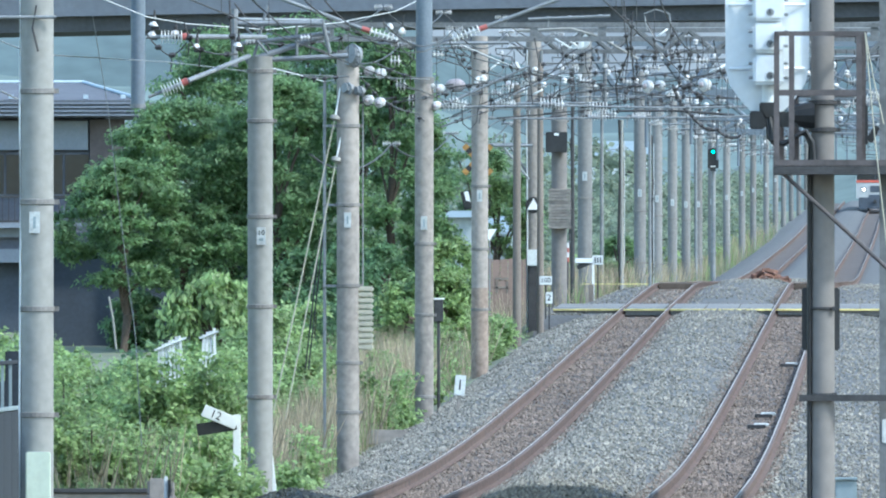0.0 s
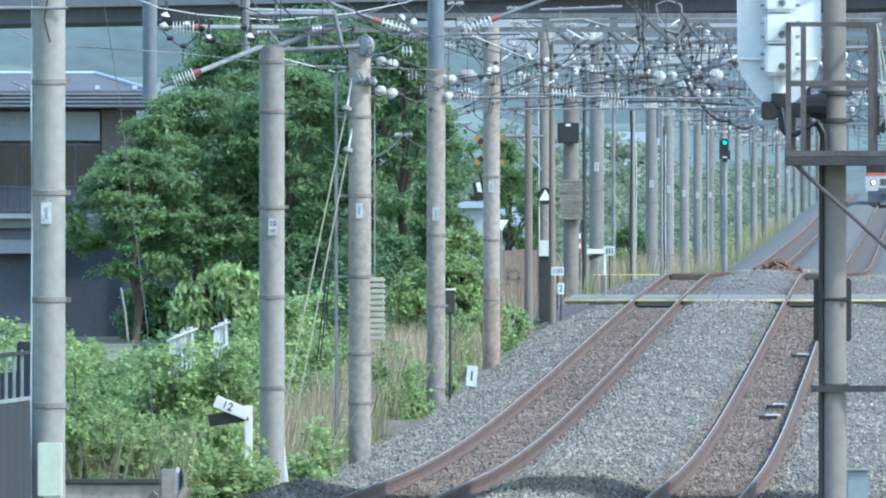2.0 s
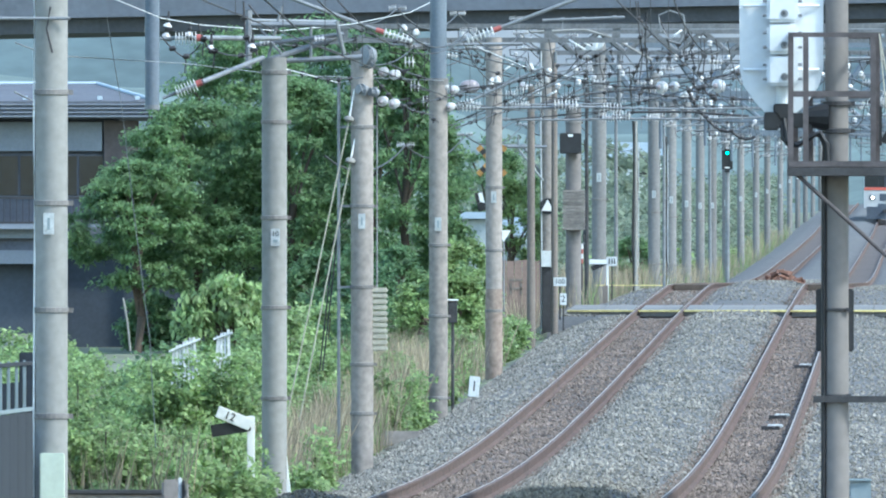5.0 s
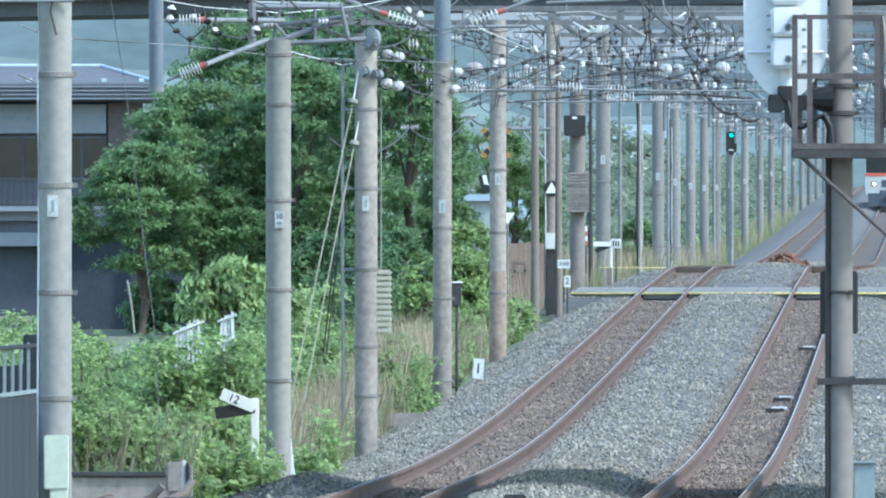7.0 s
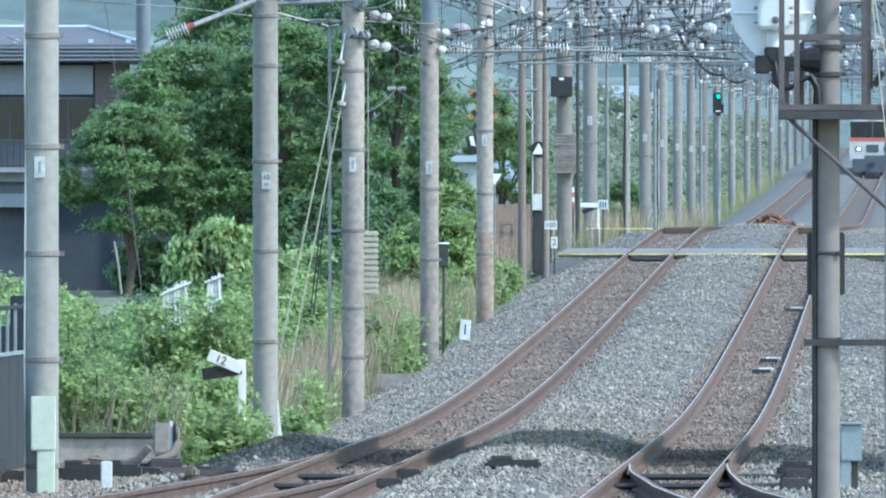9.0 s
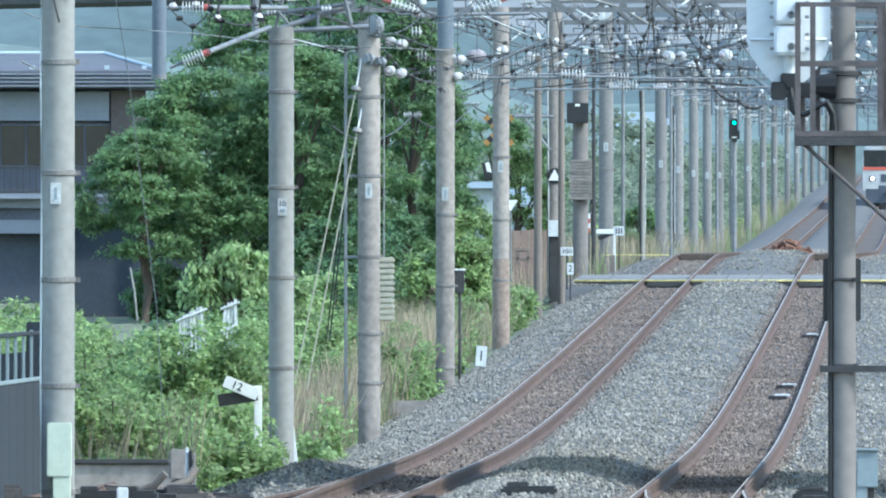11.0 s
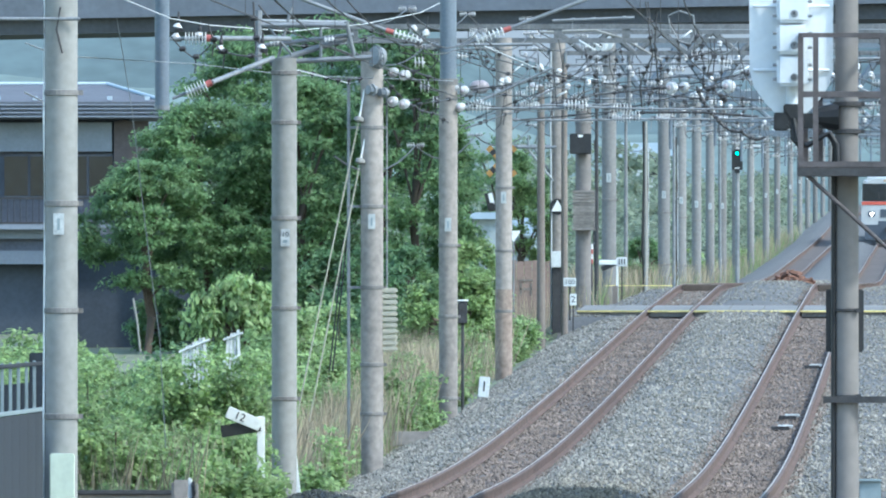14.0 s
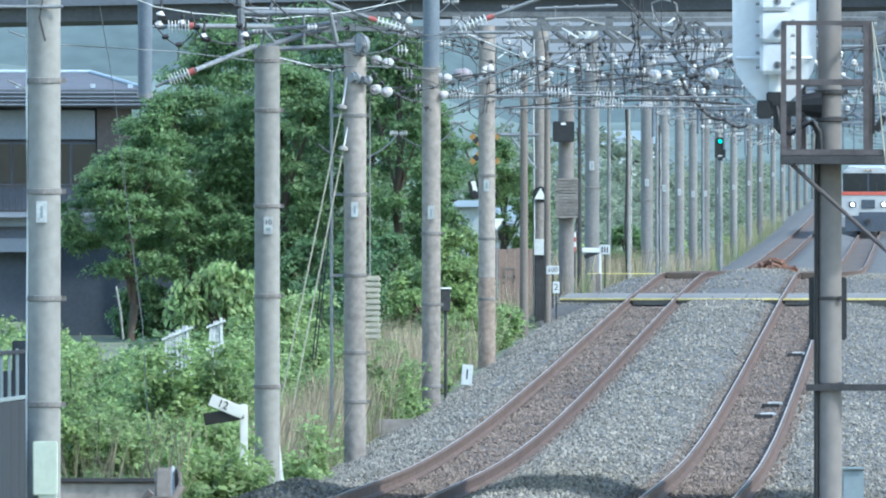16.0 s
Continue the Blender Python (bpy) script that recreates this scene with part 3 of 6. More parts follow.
        box(bm, (u, 0, Z(4.512)), (.035, .84, .035))
        part("end_rail", bm, CAGE, e)
    for yy in (-.4,):
        bm = bmesh.new()
        tube(bm, (-.32, yy, Z(3.46)), (.56, yy, Z(2.66)), .016, seg=8)
        part("brace", bm, CAGE, e)
    bm = bmesh.new()
    box(bm, (.19, -.09, Z(1.725)), (.74, .07, .05))
    part("cross_arm", bm, DARK_STEEL, e)
    for u, w in ((-.11, .1), (.1, .06)):
        bm = bmesh.new()
        box(bm, (u, .02, Z(2.33)), (w, .05, .48), bevel=.01)
        part("relay_cover", bm, BLACK, e)
    bm = bmesh.new()
    box(bm, (.50, .06, Z(3.3)), (.13, .03, 6.6))
    box(bm, (.445, .10, Z(3.3)), (.02, .08, 6.6))
    post = part("side_post", bm, TUBE_GREY, e, "slate-grey steel channel post beside the mast")
    bm = bmesh.new()
    box(bm, (0, 0, 0), (.05, .04, .13), Matrix.Translation((.387, .3, Z(3.75))) @ pose(0, 0, 0, 0, 28, 0), .006)
    box(bm, (.335, .3, Z(3.82)), (.022, .04, .3))
    part("cable_bracket", bm, BLACK, e)
    bm = bmesh.new()
    box(bm, (.492, .038, Z(1.47)), (.075, .012, .18), bevel=.004)
    part("plate", bm, OLD_WHITE, post, "small white plate")
    for foot in ((.495, -.46, 2.87), (.469, -.45, 3.82)):
        bm = bmesh.new()
        wire(bm, [(.326, -.45, Z(4.52)), (.326 + (foot[0] - .326) * .45, -.455, Z(4.52 + (foot[2] - 4.52) * .5)), (foot[0], foot[1], Z(foot[2]))], .006, 6)
        part("rope", bm, DRY_ROPE, e, "pale thin rope")
    for z in (2.41, 1.75):
        bm = bmesh.new()
        lathe(bm, (0, 0, Z(z - .012)), (0, 0, Z(z + .012)), ((0, .1), (.2, .108), (.8, .108), (1, .1)), 20)
        box(bm, (.09, -.08, Z(z)), (.04, .04, .03))
        part("clamp", bm, DARK_STEEL, e)
    return e


signal_mast()


def far_signal():
    x, y = -8.3, 712.0
    g = ground_z(x, y) - 0.05
    e = thing("distant_signal", x, y, g, "black colour-light signal showing green on a mast", "railway signal")
    bm = bmesh.new()
    tube(bm, (0, 0, 0), (0, 0, 8.3 - g), .09, seg=12)
    part("mast", bm, GALV, e)
    bm = bmesh.new()
    box(bm, (0, -.15, 8.08 - g), (.46, .08, 1.05), bevel=.12)
    part("back_board", bm, BLACK, e)
    bm = bmesh.new()
    tube(bm, (0, -.19, 8.36 - g), (0, -.24, 8.36 - g), .07, seg=20)
    part("green_lamp", bm, GREEN_LAMP, e, "lit green lamp")
    bm = bmesh.new()
    box(bm, (0, -.2, 7.75 - g), (.2, .02, .05))
    part("marking", bm, WHITE, e)


far_signal()


# ---- level crossings ----
def crossing(y, depth, x0, x1, mat, label, spans, line):
    e = thing("level_crossing", 0, y, rail(y), label, "level crossing", "foot crossings")
    e.rotation_euler.x = math.atan((rail(y + depth / 2) - rail(y - depth / 2)) / depth)
    edges = [x0, LEFT - .60, LEFT - .47, LEFT + .47, LEFT + .60, RIGHT - .60, RIGHT - .47, RIGHT + .47, RIGHT + .60, x1]
    for k in spans:
        n = max(1, round((edges[k + 1] - edges[k]) / 0.95))
        w = (edges[k + 1] - edges[k]) / n
        for i in range(n):
            bm = bmesh.new()
            box(bm, (edges[k] + w * (i + .5), 0, -.09), (w - .015, depth, .16), bevel=.01)
            part("panel", bm, mat, e)
    if line > x0:
        bm = bmesh.new()
        box(bm, ((x0 + line) / 2, -(depth / 2 + .035), -.03), (line - x0, .06, .04 if depth > 5 else .02))
        part("edge_line", bm, YELLOW, e, "yellow painted edge")


crossing(407, 9.0, -8.5, 1.4, PANEL, "grey concrete foot crossing with yellow edge line over both tracks", (0, 2, 4, 6, 8), 1.4)
crossing(459, 3.0, -8.9, 0.2, BARK, "dark timber crossing planks with short yellow edge line", (2, 6), LEFT - .75)


# ---- vegetation ----
def leaf_cloud(name, centres, radii, per, size, mat, parent, seed, flat=0.55, slim=0.32, droop=0.0):
    """Leaves on many flattened clumps; the leaves of a clump hang in short twigs that fan out from its middle."""
    rng = np.random.default_rng(seed)
    run = 6
    twigs = max(1, per // run)
    cs = np.repeat(np.asarray(centres, float), twigs, axis=0)
    rs = np.repeat(np.asarray(radii, float), twigs)
    n = len(cs)
    d = rng.normal(size=(n, 3)) + np.array((0, 0, 0.25))
    d /= np.linalg.norm(d, axis=1)[:, None]
    rad = rs * np.clip(rng.normal(0.8, 0.26, n), 0.15, 1.5)
    start = cs + d * rad[:, None] * np.array((1, 1, flat))
    way = d * np.array((1, 1, 0.35)) + rng.normal(scale=0.45, size=(n, 3)) + np.array((0, 0, 0.1 - droop))
    way /= np.linalg.norm(way, axis=1)[:, None]
    step = np.arange(run) - run * 0.35
    p = (start[:, None, :] + way[:, None, :] * (step * size * 0.42)[None, :, None]).reshape(-1, 3)
    p[:, 2] -= np.tile((step / run) ** 2 * size * (0.5 + droop), n)
    way = np.repeat(way, run, axis=0)
    m = len(p)
    p += rng.normal(scale=size * 0.16, size=(m, 3))
    nrm = rng.normal(scale=0.42, size=(m, 3)) + np.array((0, -0.25, 0.8)) + 0.35 * np.repeat(d, run, axis=0)
    nrm /= np.linalg.norm(nrm, axis=1)[:, None]
    side = np.cross(nrm, way) * np.tile(np.where(np.arange(run) % 2, 1.0, -1.0), n)[:, None]
    t = way * 0.55 + side * 0.8 + rng.normal(scale=0.25, size=(m, 3)) - np.array((0, 0, droop))
    t /= np.linalg.norm(t, axis=1)[:, None]
    b = np.cross(nrm, t)
    ln = size * rng.uniform(0.65, 1.3, m)[:, None]
    wd = ln * slim
    v = np.stack([p - t * ln * .5, p + b * wd - nrm * ln * .06, p + t * ln * .5 - nrm * ln * 0.14, p - b * wd - nrm * ln * .06], 1).reshape(-1, 3)
    f = np.arange(4 * m).reshape(-1, 4)
    return raw(name, v, f, mat, parent)


def tree(x, y, h, spread, seed, mat, label, leaf=0.135, clumps=90, per=260, low=0.15, depth=0.7, flat=0.55, slim=0.22, droop=0.08):
    rng = np.random.default_rng(seed)
    g = ground_z(x, y) - 0.1
    e = thing("tree", x, y, g, label, "tree", "lineside trees")
    bm = bmesh.new()
    trunk_top = h * 0.55
    wire(bm, [(0, 0, 0), (.1, .05, h * .2), (-.05, .1, h * .4), (.05, 0, trunk_top)], 0.11, 10)
    part("trunk", bm, BARK, e, smooth=True)
    cs, rs = [], []
    for k in range(clumps):
        a, u = rng.uniform(0, math.tau), rng.uniform(low, 1)
        prof = math.sin(math.pi * min(1, max(0.08, (u - low) / (1 - low) * 0.85 + 0.15))) ** 0.6
        prof = max(prof, 0.8 if low < 0.12 and u < 0.5 else 0)
        q = spread * prof * rng.uniform(0.35, 1.0) ** 0.5
        cs.append((q * math.cos(a), q * math.sin(a) * depth, h * u * 0.94))
        rs.append(rng.uniform(0.45, 0.95) * spread * 0.26)
    for k in range(9):
        c = cs[k * (clumps // 9)]
        bm = bmesh.new()
        s = (0, 0, min(trunk_top, c[2] * 0.6))
        mid = (c[0] * .5, c[1] * .5, (s[2] + c[2]) * .5 + .2)
        wire(bm, [s, mid, c], 0.032, 6)
        part("limb", bm, BARK, e)
    leaf_cloud("crown", cs, rs, per, leaf, mat, e, seed, flat, slim, droop)
    return e


tree(-17.2, 400, 6.3, 2.3, 1, LEAF, "spreading green tree with layered sprays of leaves beside the line", clumps=150, low=0.38, flat=0.3)
tree(-18.5, 398, 4.9, 1.7, 21, LEAF, "low spreading green tree before a house", clumps=80, low=0.38, flat=0.3)
tree(-16.2, 404, 7.9, 2.3, 11, LEAF, "spreading green tree with layered sprays of leaves beside the line", clumps=150, low=0.2, flat=0.32)
tree(-14.9, 399, 7.0, 2.2, 2, LEAF, "spreading green tree with layered sprays of leaves beside the line", clumps=150, low=0.15, flat=0.32)
tree(-13.1, 402, 8.2, 2.2, 3, DEEP_LEAF, "tall dark-green tree close to the masts", clumps=140, low=0.06)
tree(-12.2, 398, 7.9, 1.4, 12, LEAF, "tall leafy green tree close to the masts", clumps=165, low=0.05)
tree(-14.6, 412, 8.4, 2.7, 4, DEEP_LEAF, "tall dark-green tree close to the masts", clumps=120, low=0.1)
tree(-16.9, 412, 8.0, 2.3, 15, LEAF, "green tree before a house", clumps=100, low=0.15)
tree(-13.55, 330, 2.9, 0.95, 9, BUSH_LEAF, "young light-green tree with drooping leaves", leaf=0.17, clumps=34, per=150, low=0.5, slim=.24, droop=.7)
tree(-12.85, 335, 2.4, 0.8, 17, BUSH_LEAF, "young light-green tree with drooping leaves", leaf=0.17, clumps=32, per=150, low=0.3, slim=.24, droop=.7)
tree(-11.6, 425, 2.6, 0.85, 6, BUSH_LEAF, "small light-green tree behind the masts", clumps=50)
tree(-10.35, 385, 2.2, 0.55, 22, BUSH_LEAF, "small light-green tree behind the masts", clumps=34, low=0.05)
tree(-11.0, 372, 2.3, 0.7, 18, BUSH_LEAF, "small light-green tree behind the masts", clumps=40, low=0.05)
tree(-10.2, 366, 3.1, 0.62, 23, BUSH_LEAF, "small light-green tree behind the masts", clumps=46, low=0.05)
tree(-12.3, 505, 4.4, 1.0, 7, BUSH_LEAF, "green tree beyond the crossing", clumps=50)
tree(-14.3, 560, 6.2, 1.9, 8, LEAF, "green tree beyond the crossing", clumps=90)
tree(-9.9, 575, 2.6, 0.9, 13, LEAF, "small green tree among distant masts", clumps=40)
for i, (x, y, h, w) in enumerate(((-13, 640, 1.6, 1.5), (-11.5, 760, 1.5, 1.4), (-12, 900, 1.8, 1.8), (-13, 1050, 2.2, 2.2))):
    tree(x, y, h, w, 40 + i, BUSH_LEAF, "distant green tree beside the railway", leaf=0.45, clumps=45, per=80, low=0.05)

for i, (x, y, w, h) in enumerate(((-18.4, 403, .7, 1.5), (-14.1, 394, 1.0, 2.6), (-13.1, 393, 1.0, 2.9), (-12.2, 392, .8, 2.7))):
    tree(x, y, h, w, 60 + i, DEEP_LEAF, "low dark-green tree under taller trees", clumps=44, per=200, low=0.05)

hedge = np.random.default_rng(91)
spots = [(-11.0 - hedge.uniform(0, 1) ** 1.5 * 4, 500 + 760 * hedge.uniform(0, 1) ** .8) for _ in range(760)]
spots = [(x, y, ground_z(x, y) + hedge.uniform(.1, 1.0 + 2.6 * (y - 480) / 700)) for x, y in spots]
tagged(leaf_cloud("far_hedge", spots, [hedge.uniform(.5, .95) for _ in spots], 72, .3, HAZED_LEAF, None, 92), "overgrown hazy green hedge behind distant masts", "hedge", kind="stuff")

belt = np.random.default_rng(93)
spots = [(belt.uniform(-21, -11.3), belt.uniform(640, 880)) for _ in range(330)]
spots = [(x, y, ground_z(x, y) + (4.6 + 1.3 * math.sin(x * 1.3) + .6 * math.sin(x * 3.1)) * belt.uniform(.05, 1)) for x, y in spots]
tagged(leaf_cloud("far_trees", spots, [belt.uniform(.6, 1.15) for _ in spots], 96, .34, HAZED_LEAF, None, 94), "row of distant trees behind the masts, haze put into their pale green", "trees", kind="stuff")

far = np.random.default_rng(77)
spots = [(far.uniform(-75, 45), far.uniform(1240, 1300), 8.0 + far.uniform(0, 2.6)) for _ in range(260)]
spots = [p for p in spots if not -9 < p[0] < 1]
tagged(leaf_cloud("far_woods", spots, [far.uniform(.8, 1.7) for _ in spots], 70, .6, HAZED_LEAF, None, 78), "belt of distant green woodland beside the line", "woods", kind="stuff")


def bush(x, y, w, h, seed, mat, label, clumps=40, per=130, leaf=0.11):
    rng = np.random.default_rng(seed)
    g = ground_z(x, y) - 0.05
    e = thing("bush", x, y, g, label, "bush", "lineside bushes")
    cs, rs = [], []
    for _ in range(clumps):
        a, q = rng.uniform(0, math.tau), rng.uniform(0, 1) ** .5
        top = h * (1 - 0.55 * q * q) * rng.uniform(0.2, 1)
        cs.append((w * q * math.cos(a), w * 1.5 * q * math.sin(a), top))
        rs.append(rng.uniform(.16, .34))
    for k in range(6):
        c = cs[k]
        bm = bmesh.new()
        wire(bm, [(c[0] * .2, c[1] * .2, 0), (c[0] * .7, c[1] * .7, c[2] * .6), c], .012, 5)
        part("stem", bm, BARK, e)
    leaf_cloud("foliage", cs, rs, per, leaf, mat, e, seed, flat=0.8)


for i, (x, y, w, h) in enumerate(((-19.3, 360, 1.6, 1.25), (-16.9, 352, 1.4, .75), (-15.2, 347, 1.3, .8), (-13.2, 378, 1.2, 2.0), (-12.3, 384, 1.0, 2.2), (-14.0, 318, 1.0, 1.9), (-17.6, 330, 1.4, .9), (-18.4, 342, 1.4, 1.0), (-16.6, 310, 1.3, .9), (-15.6, 290, 1.2, .8))):
    bush(x, y, w, h, 300 + i, BUSH_LEAF if i < 3 or i > 5 else DEEP_LEAF, "tangled undergrowth below the trees", clumps=50, per=110, leaf=.13)
brush = random.Random(5)
for i in range(52):
    y = 217.5 + i * 1.9
    x = -9.75 - (i % 4) * 1.05 - brush.uniform(0, .6)
    if y > 240 and x > -10.6:
        x -= 1.0
    far = 1 if x < -11 else 0
    if y > 248 and x < -11.6:
        far = 0
    bush(x, y, brush.uniform(.6, .95), (1.95 if far else 1.3) * brush.uniform(.8, 1.2) + (y - 217) * .006, 100 + i, MID_LEAF if i % 3 == 1 else BUSH_LEAF,
         "leafy green bush in the lineside scrub", clumps=34, per=140, leaf=.085 + .03 * brush.random())
for i, (x, y, w, h) in enumerate(((-10.55, 233.8, .3, 2.4), (-10.32, 233.8, .26, 2.5), (-10.05, 233.8, .25, 2.5), (-9.72, 233.9, .24, 2.72), (-9.5, 233.9, .22, 2.55), (-10.7, 230.5, .5, 1.6), (-9.55, 227, .38, 1.7), (-9.95, 226.5, .4, 1.8), (-9.25, 228, .26, 1.45), (-9.1, 220.5, .3, .6), (-9.3, 219.5, .4, .95), (-9.75, 218, .42, 1.5), (-10.1, 217.5, .5, 1.7), (-10.5, 217.2, .5, 1.8), (-10.9, 217, .5, 1.75), (-11.3, 217, .5, 1.8), (-11.7, 217, .5, 1.7), (-9.5, 216, .35, 1.1), (-10.0, 214, .4, 1.05), (-10.4, 213, .4, 1.1), (-9.25, 224, .3, .9), (-9.4, 224.5, .35, .8), (-9.6, 229, .5, .9), (-9.45, 240, .4, .7), (-9.5, 252, .4, .6), (-9.55, 297, .4, 1.25), (-9.3, 303, .35, 1.2), (-10.0, 300, .4, 1.3), (-10.2, 306, .5, 1.2),
                                  (-9.9, 318, .5, 1.2), (-9.65, 312, .3, .85), (-10.2, 325, .5, 1.3), (-9.2, 375, .3, 1.2), (-9.4, 372, .3, 1.0),
                                  (-9.6, 340, .45, 1.2), (-9.9, 352, .5, 1.4), (-9.7, 366, .4, 1.2), (-10.4, 378, .6, 1.6), (-9.5, 388, .35, 1.0), (-10.9, 322, .6, 1.1))):
    bush(x, y, w, h, 200 + i, BUSH_LEAF, "bright green shrub beside the masts", clumps=30, per=150, leaf=.09)


def grass(name, n, x0, x1, y0, y1, h, mat, seed, label):
    rng = np.random.default_rng(seed)
    vs = np.zeros((n, 4, 3))
    for i in range(n):
        x, y = rng.uniform(x0, x1), rng.uniform(y0, y1)
        z = ground_z(x, y)
        a = rng.uniform(0, math.tau)
        hh = h * rng.uniform(.4, 1.2)
        w = rng.uniform(.003, .007)
        lean = rng.normal(scale=.13, size=2) * hh * (1, .3)
        dx, dy = w * math.cos(a), w * math.sin(a) * .3
        vs[i] = ((x - dx, y - dy, z), (x + dx, y + dy, z), (x + lean[0] * .55 + dx * .7, y + lean[1], z + hh * .6), (x + lean[0], y + lean[1], z + hh))
    ob = raw(name, vs.reshape(-1, 3), np.arange(4 * n).reshape(-1, 4), mat)
    return tagged(ob, label, "grass", kind="stuff")


grass("dry_grass", 16000, -12.5, -9.15, 245, 400, 1.0, DRY_GRASS, 1, "tall dry straw-coloured grass along the line")
grass("green_grass", 22000, -12.5, -9.3, 203, 400, 0.75, GREEN_GRASS, 2, "fresh green grass along the line")
grass("dry_stems", 5500, -10.4, -9.4, 236, 345, 1.3, DRY_GRASS, 6, "tall straw-coloured stems between the masts")
grass("bush_stalks", 1600, -12.5, -9.2, 205, 248, 1.5, DRY_GRASS, 5, "thin dry stalks among the bushes")
grass("verge_grass", 9000, -11.6, -8.7, 455, 720, 1.3, DRY_GRASS, 7, "pale dry grass around the feet of distant masts")
grass("far_grass", 9000, -12, -8.6, 404, 1100, 1.0, DRY_GRASS, 3, "dry grass beyond the crossing")
grass("far_green_grass", 9000, -13, -8.6, 430, 1100, 0.9, GREEN_GRASS, 4, "green grass beyond the crossing")


# ---- overbridges ----
def overbridge(name, y, depth, z, girder, x0, x1, label, piers):
    e = thing(name, 0, y, z, label, "bridge", "overbridges")
    # deck reaches below the girders; its dark face draws the underside's shade
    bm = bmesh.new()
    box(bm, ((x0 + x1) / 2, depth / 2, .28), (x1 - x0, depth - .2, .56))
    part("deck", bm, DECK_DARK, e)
    for yy in (0, depth):
        bm = bmesh.new()
        box(bm, ((x0 + x1) / 2, yy, girder / 2 + .5), (x1 - x0, .3, girder))
        box(bm, ((x0 + x1) / 2, yy, .5), (x1 - x0, .5, .1))
        part("girder", bm, BRIDGE, e, "blue-grey painted girder")
    for x in piers:
        for yy in (depth * .2, depth * .8):
            bm = bmesh.new()
            g = ground_z(x, y + yy) - .2
            tube(bm, (x, yy, g - z), (x, yy, 0), .2 if name == "overbridge" else .5, seg=20)
            part("pier", bm, BRIDGE, e, smooth=True)
    return e


ob = overbridge("overbridge", 500, 9, 10.63, 1.6, -70, 60, "blue-grey girder road bridge across the line", (-34, 8))
ob.rotation_euler.y = -0.018     # the road climbs to the east
# out of view overhead, placed to cast the dark band across both tracks
overbridge("near_overbridge", 196, 15, 8.2, 1.4, -40, 30, "unseen wide road bridge high over the tracks, placed for its shadow", (-14, 7))


# ---- house behind the trees ----
def house():
    x, y = -20.6, 430.0
    g = ground_z(x, y) - .2
    e = thing("house", x, y, g, "grey two-storey house with dark roof and balcony behind trees", "house")
    Z = lambda v: v - g
    bm = bmesh.new()
    box(bm, (-3.4, 4.1, (Z(6.95) + Z(3.3)) / 2), (7.0, 6, 3.65))
    part("wall", bm, SHADE_WALL, e, "wall with shade in its dark colour")
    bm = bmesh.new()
    # lower storey's shade comes from the dark wall colour
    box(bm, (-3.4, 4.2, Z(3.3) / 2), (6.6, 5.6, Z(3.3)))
    part("lower_wall", bm, SHADED_PLASTER, e, "set-back lower wall with shade in its blue-grey colour")
    for x0, x1, z0, z1, m, nm, lab in ((-6, -.33, 6.12, 6.86, PLASTER, "upper_wall_panel", "pale blue-grey wall panel"), (-.28, .6, 5.0, 6.9, HOUSE_BROWN, "corner_cladding", "dull brown corner cladding"),
                                       (-6, -.2, 3.9, 4.28, PLASTER, "balcony_front", "pale balcony edge"), (-6, .4, 3.25, 3.6, PLASTER, "eaves_band", "")):
        bm = bmesh.new()
        box(bm, ((x0 + x1) / 2, .98, Z((z0 + z1) / 2)), (x1 - x0, .25, z1 - z0), bevel=.01)
        part(nm, bm, m, e, lab)
    for k in range(3):
        bm = bmesh.new()
        box(bm, (-.95 - 1.5 * k, 1.06, Z(5.5)), (1.3, .1, 1.1))
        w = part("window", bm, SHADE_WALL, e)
        for s in (-.33, .33):
            bm = bmesh.new()
            box(bm, (-.95 - 1.5 * k + s, 1.0, Z(5.5)), (.6, .04, 1.0))
            part("pane", bm, GLASS_DARK, w)
    for zz in (4.93, 4.3):
        bm = bmesh.new()
        box(bm, (-3.1, .55, Z(zz)), (5.8, .05, .05))
        part("balcony_rail", bm, DARK_STEEL, e)
    bm = bmesh.new()
    box(bm, (-3.1, .75, Z(4.2)), (5.8, .6, .12))
    part("balcony_floor", bm, PLASTER, e)
    for k in range(36):
        bm = bmesh.new()
        box(bm, (-.25 - k * .16, .55, Z(4.6)), (.025, .025, .66))
        part("baluster", bm, DARK_STEEL, e)
    bm = bmesh.new()
    v = [bm.verts.new(p) for p in ((-8, 0, Z(7.38)), (1.0, 0, Z(7.38)), (1.0, 8, Z(7.38)), (-8, 8, Z(7.38)), (-6, 4, Z(7.86)), (-.6, 4, Z(7.86)),
                                   (-8, 0, Z(6.95)), (1.0, 0, Z(6.95)), (1.0, 8, Z(6.95)), (-8, 8, Z(6.95)))]
    for f in ((0, 1, 5, 4), (1, 2, 5), (2, 3, 4, 5), (3, 0, 4), (0, 6, 7, 1), (1, 7, 8, 2), (2, 8, 9, 3), (3, 9, 6, 0), (6, 9, 8, 7)):
        bm.faces.new([v[i] for i in f])
    roof = part("roof", bm, ROOF, e, "dark grey sheet roof")
    for z in (7.3, 7.2, 7.1, 7.0):
        bm = bmesh.new()
        box(bm, (-3.5, -.03, Z(z)), (9.05, .05, .03))
        part("fascia_line", bm, PLASTER, roof)
    for a, b in (((-6, 4, 7.88), (-.6, 4, 7.88)), ((-.6, 4, 7.88), (1.0, 0, 7.42))):
        bm = bmesh.new()
        tube(bm, (a[0], a[1], Z(a[2])), (b[0], b[1], Z(b[2])), .05, seg=8)
        part("ridge_cap", bm, PALE_ROOF, roof, "pale ridge capping")
    for k in range(6):
        bm = bmesh.new()
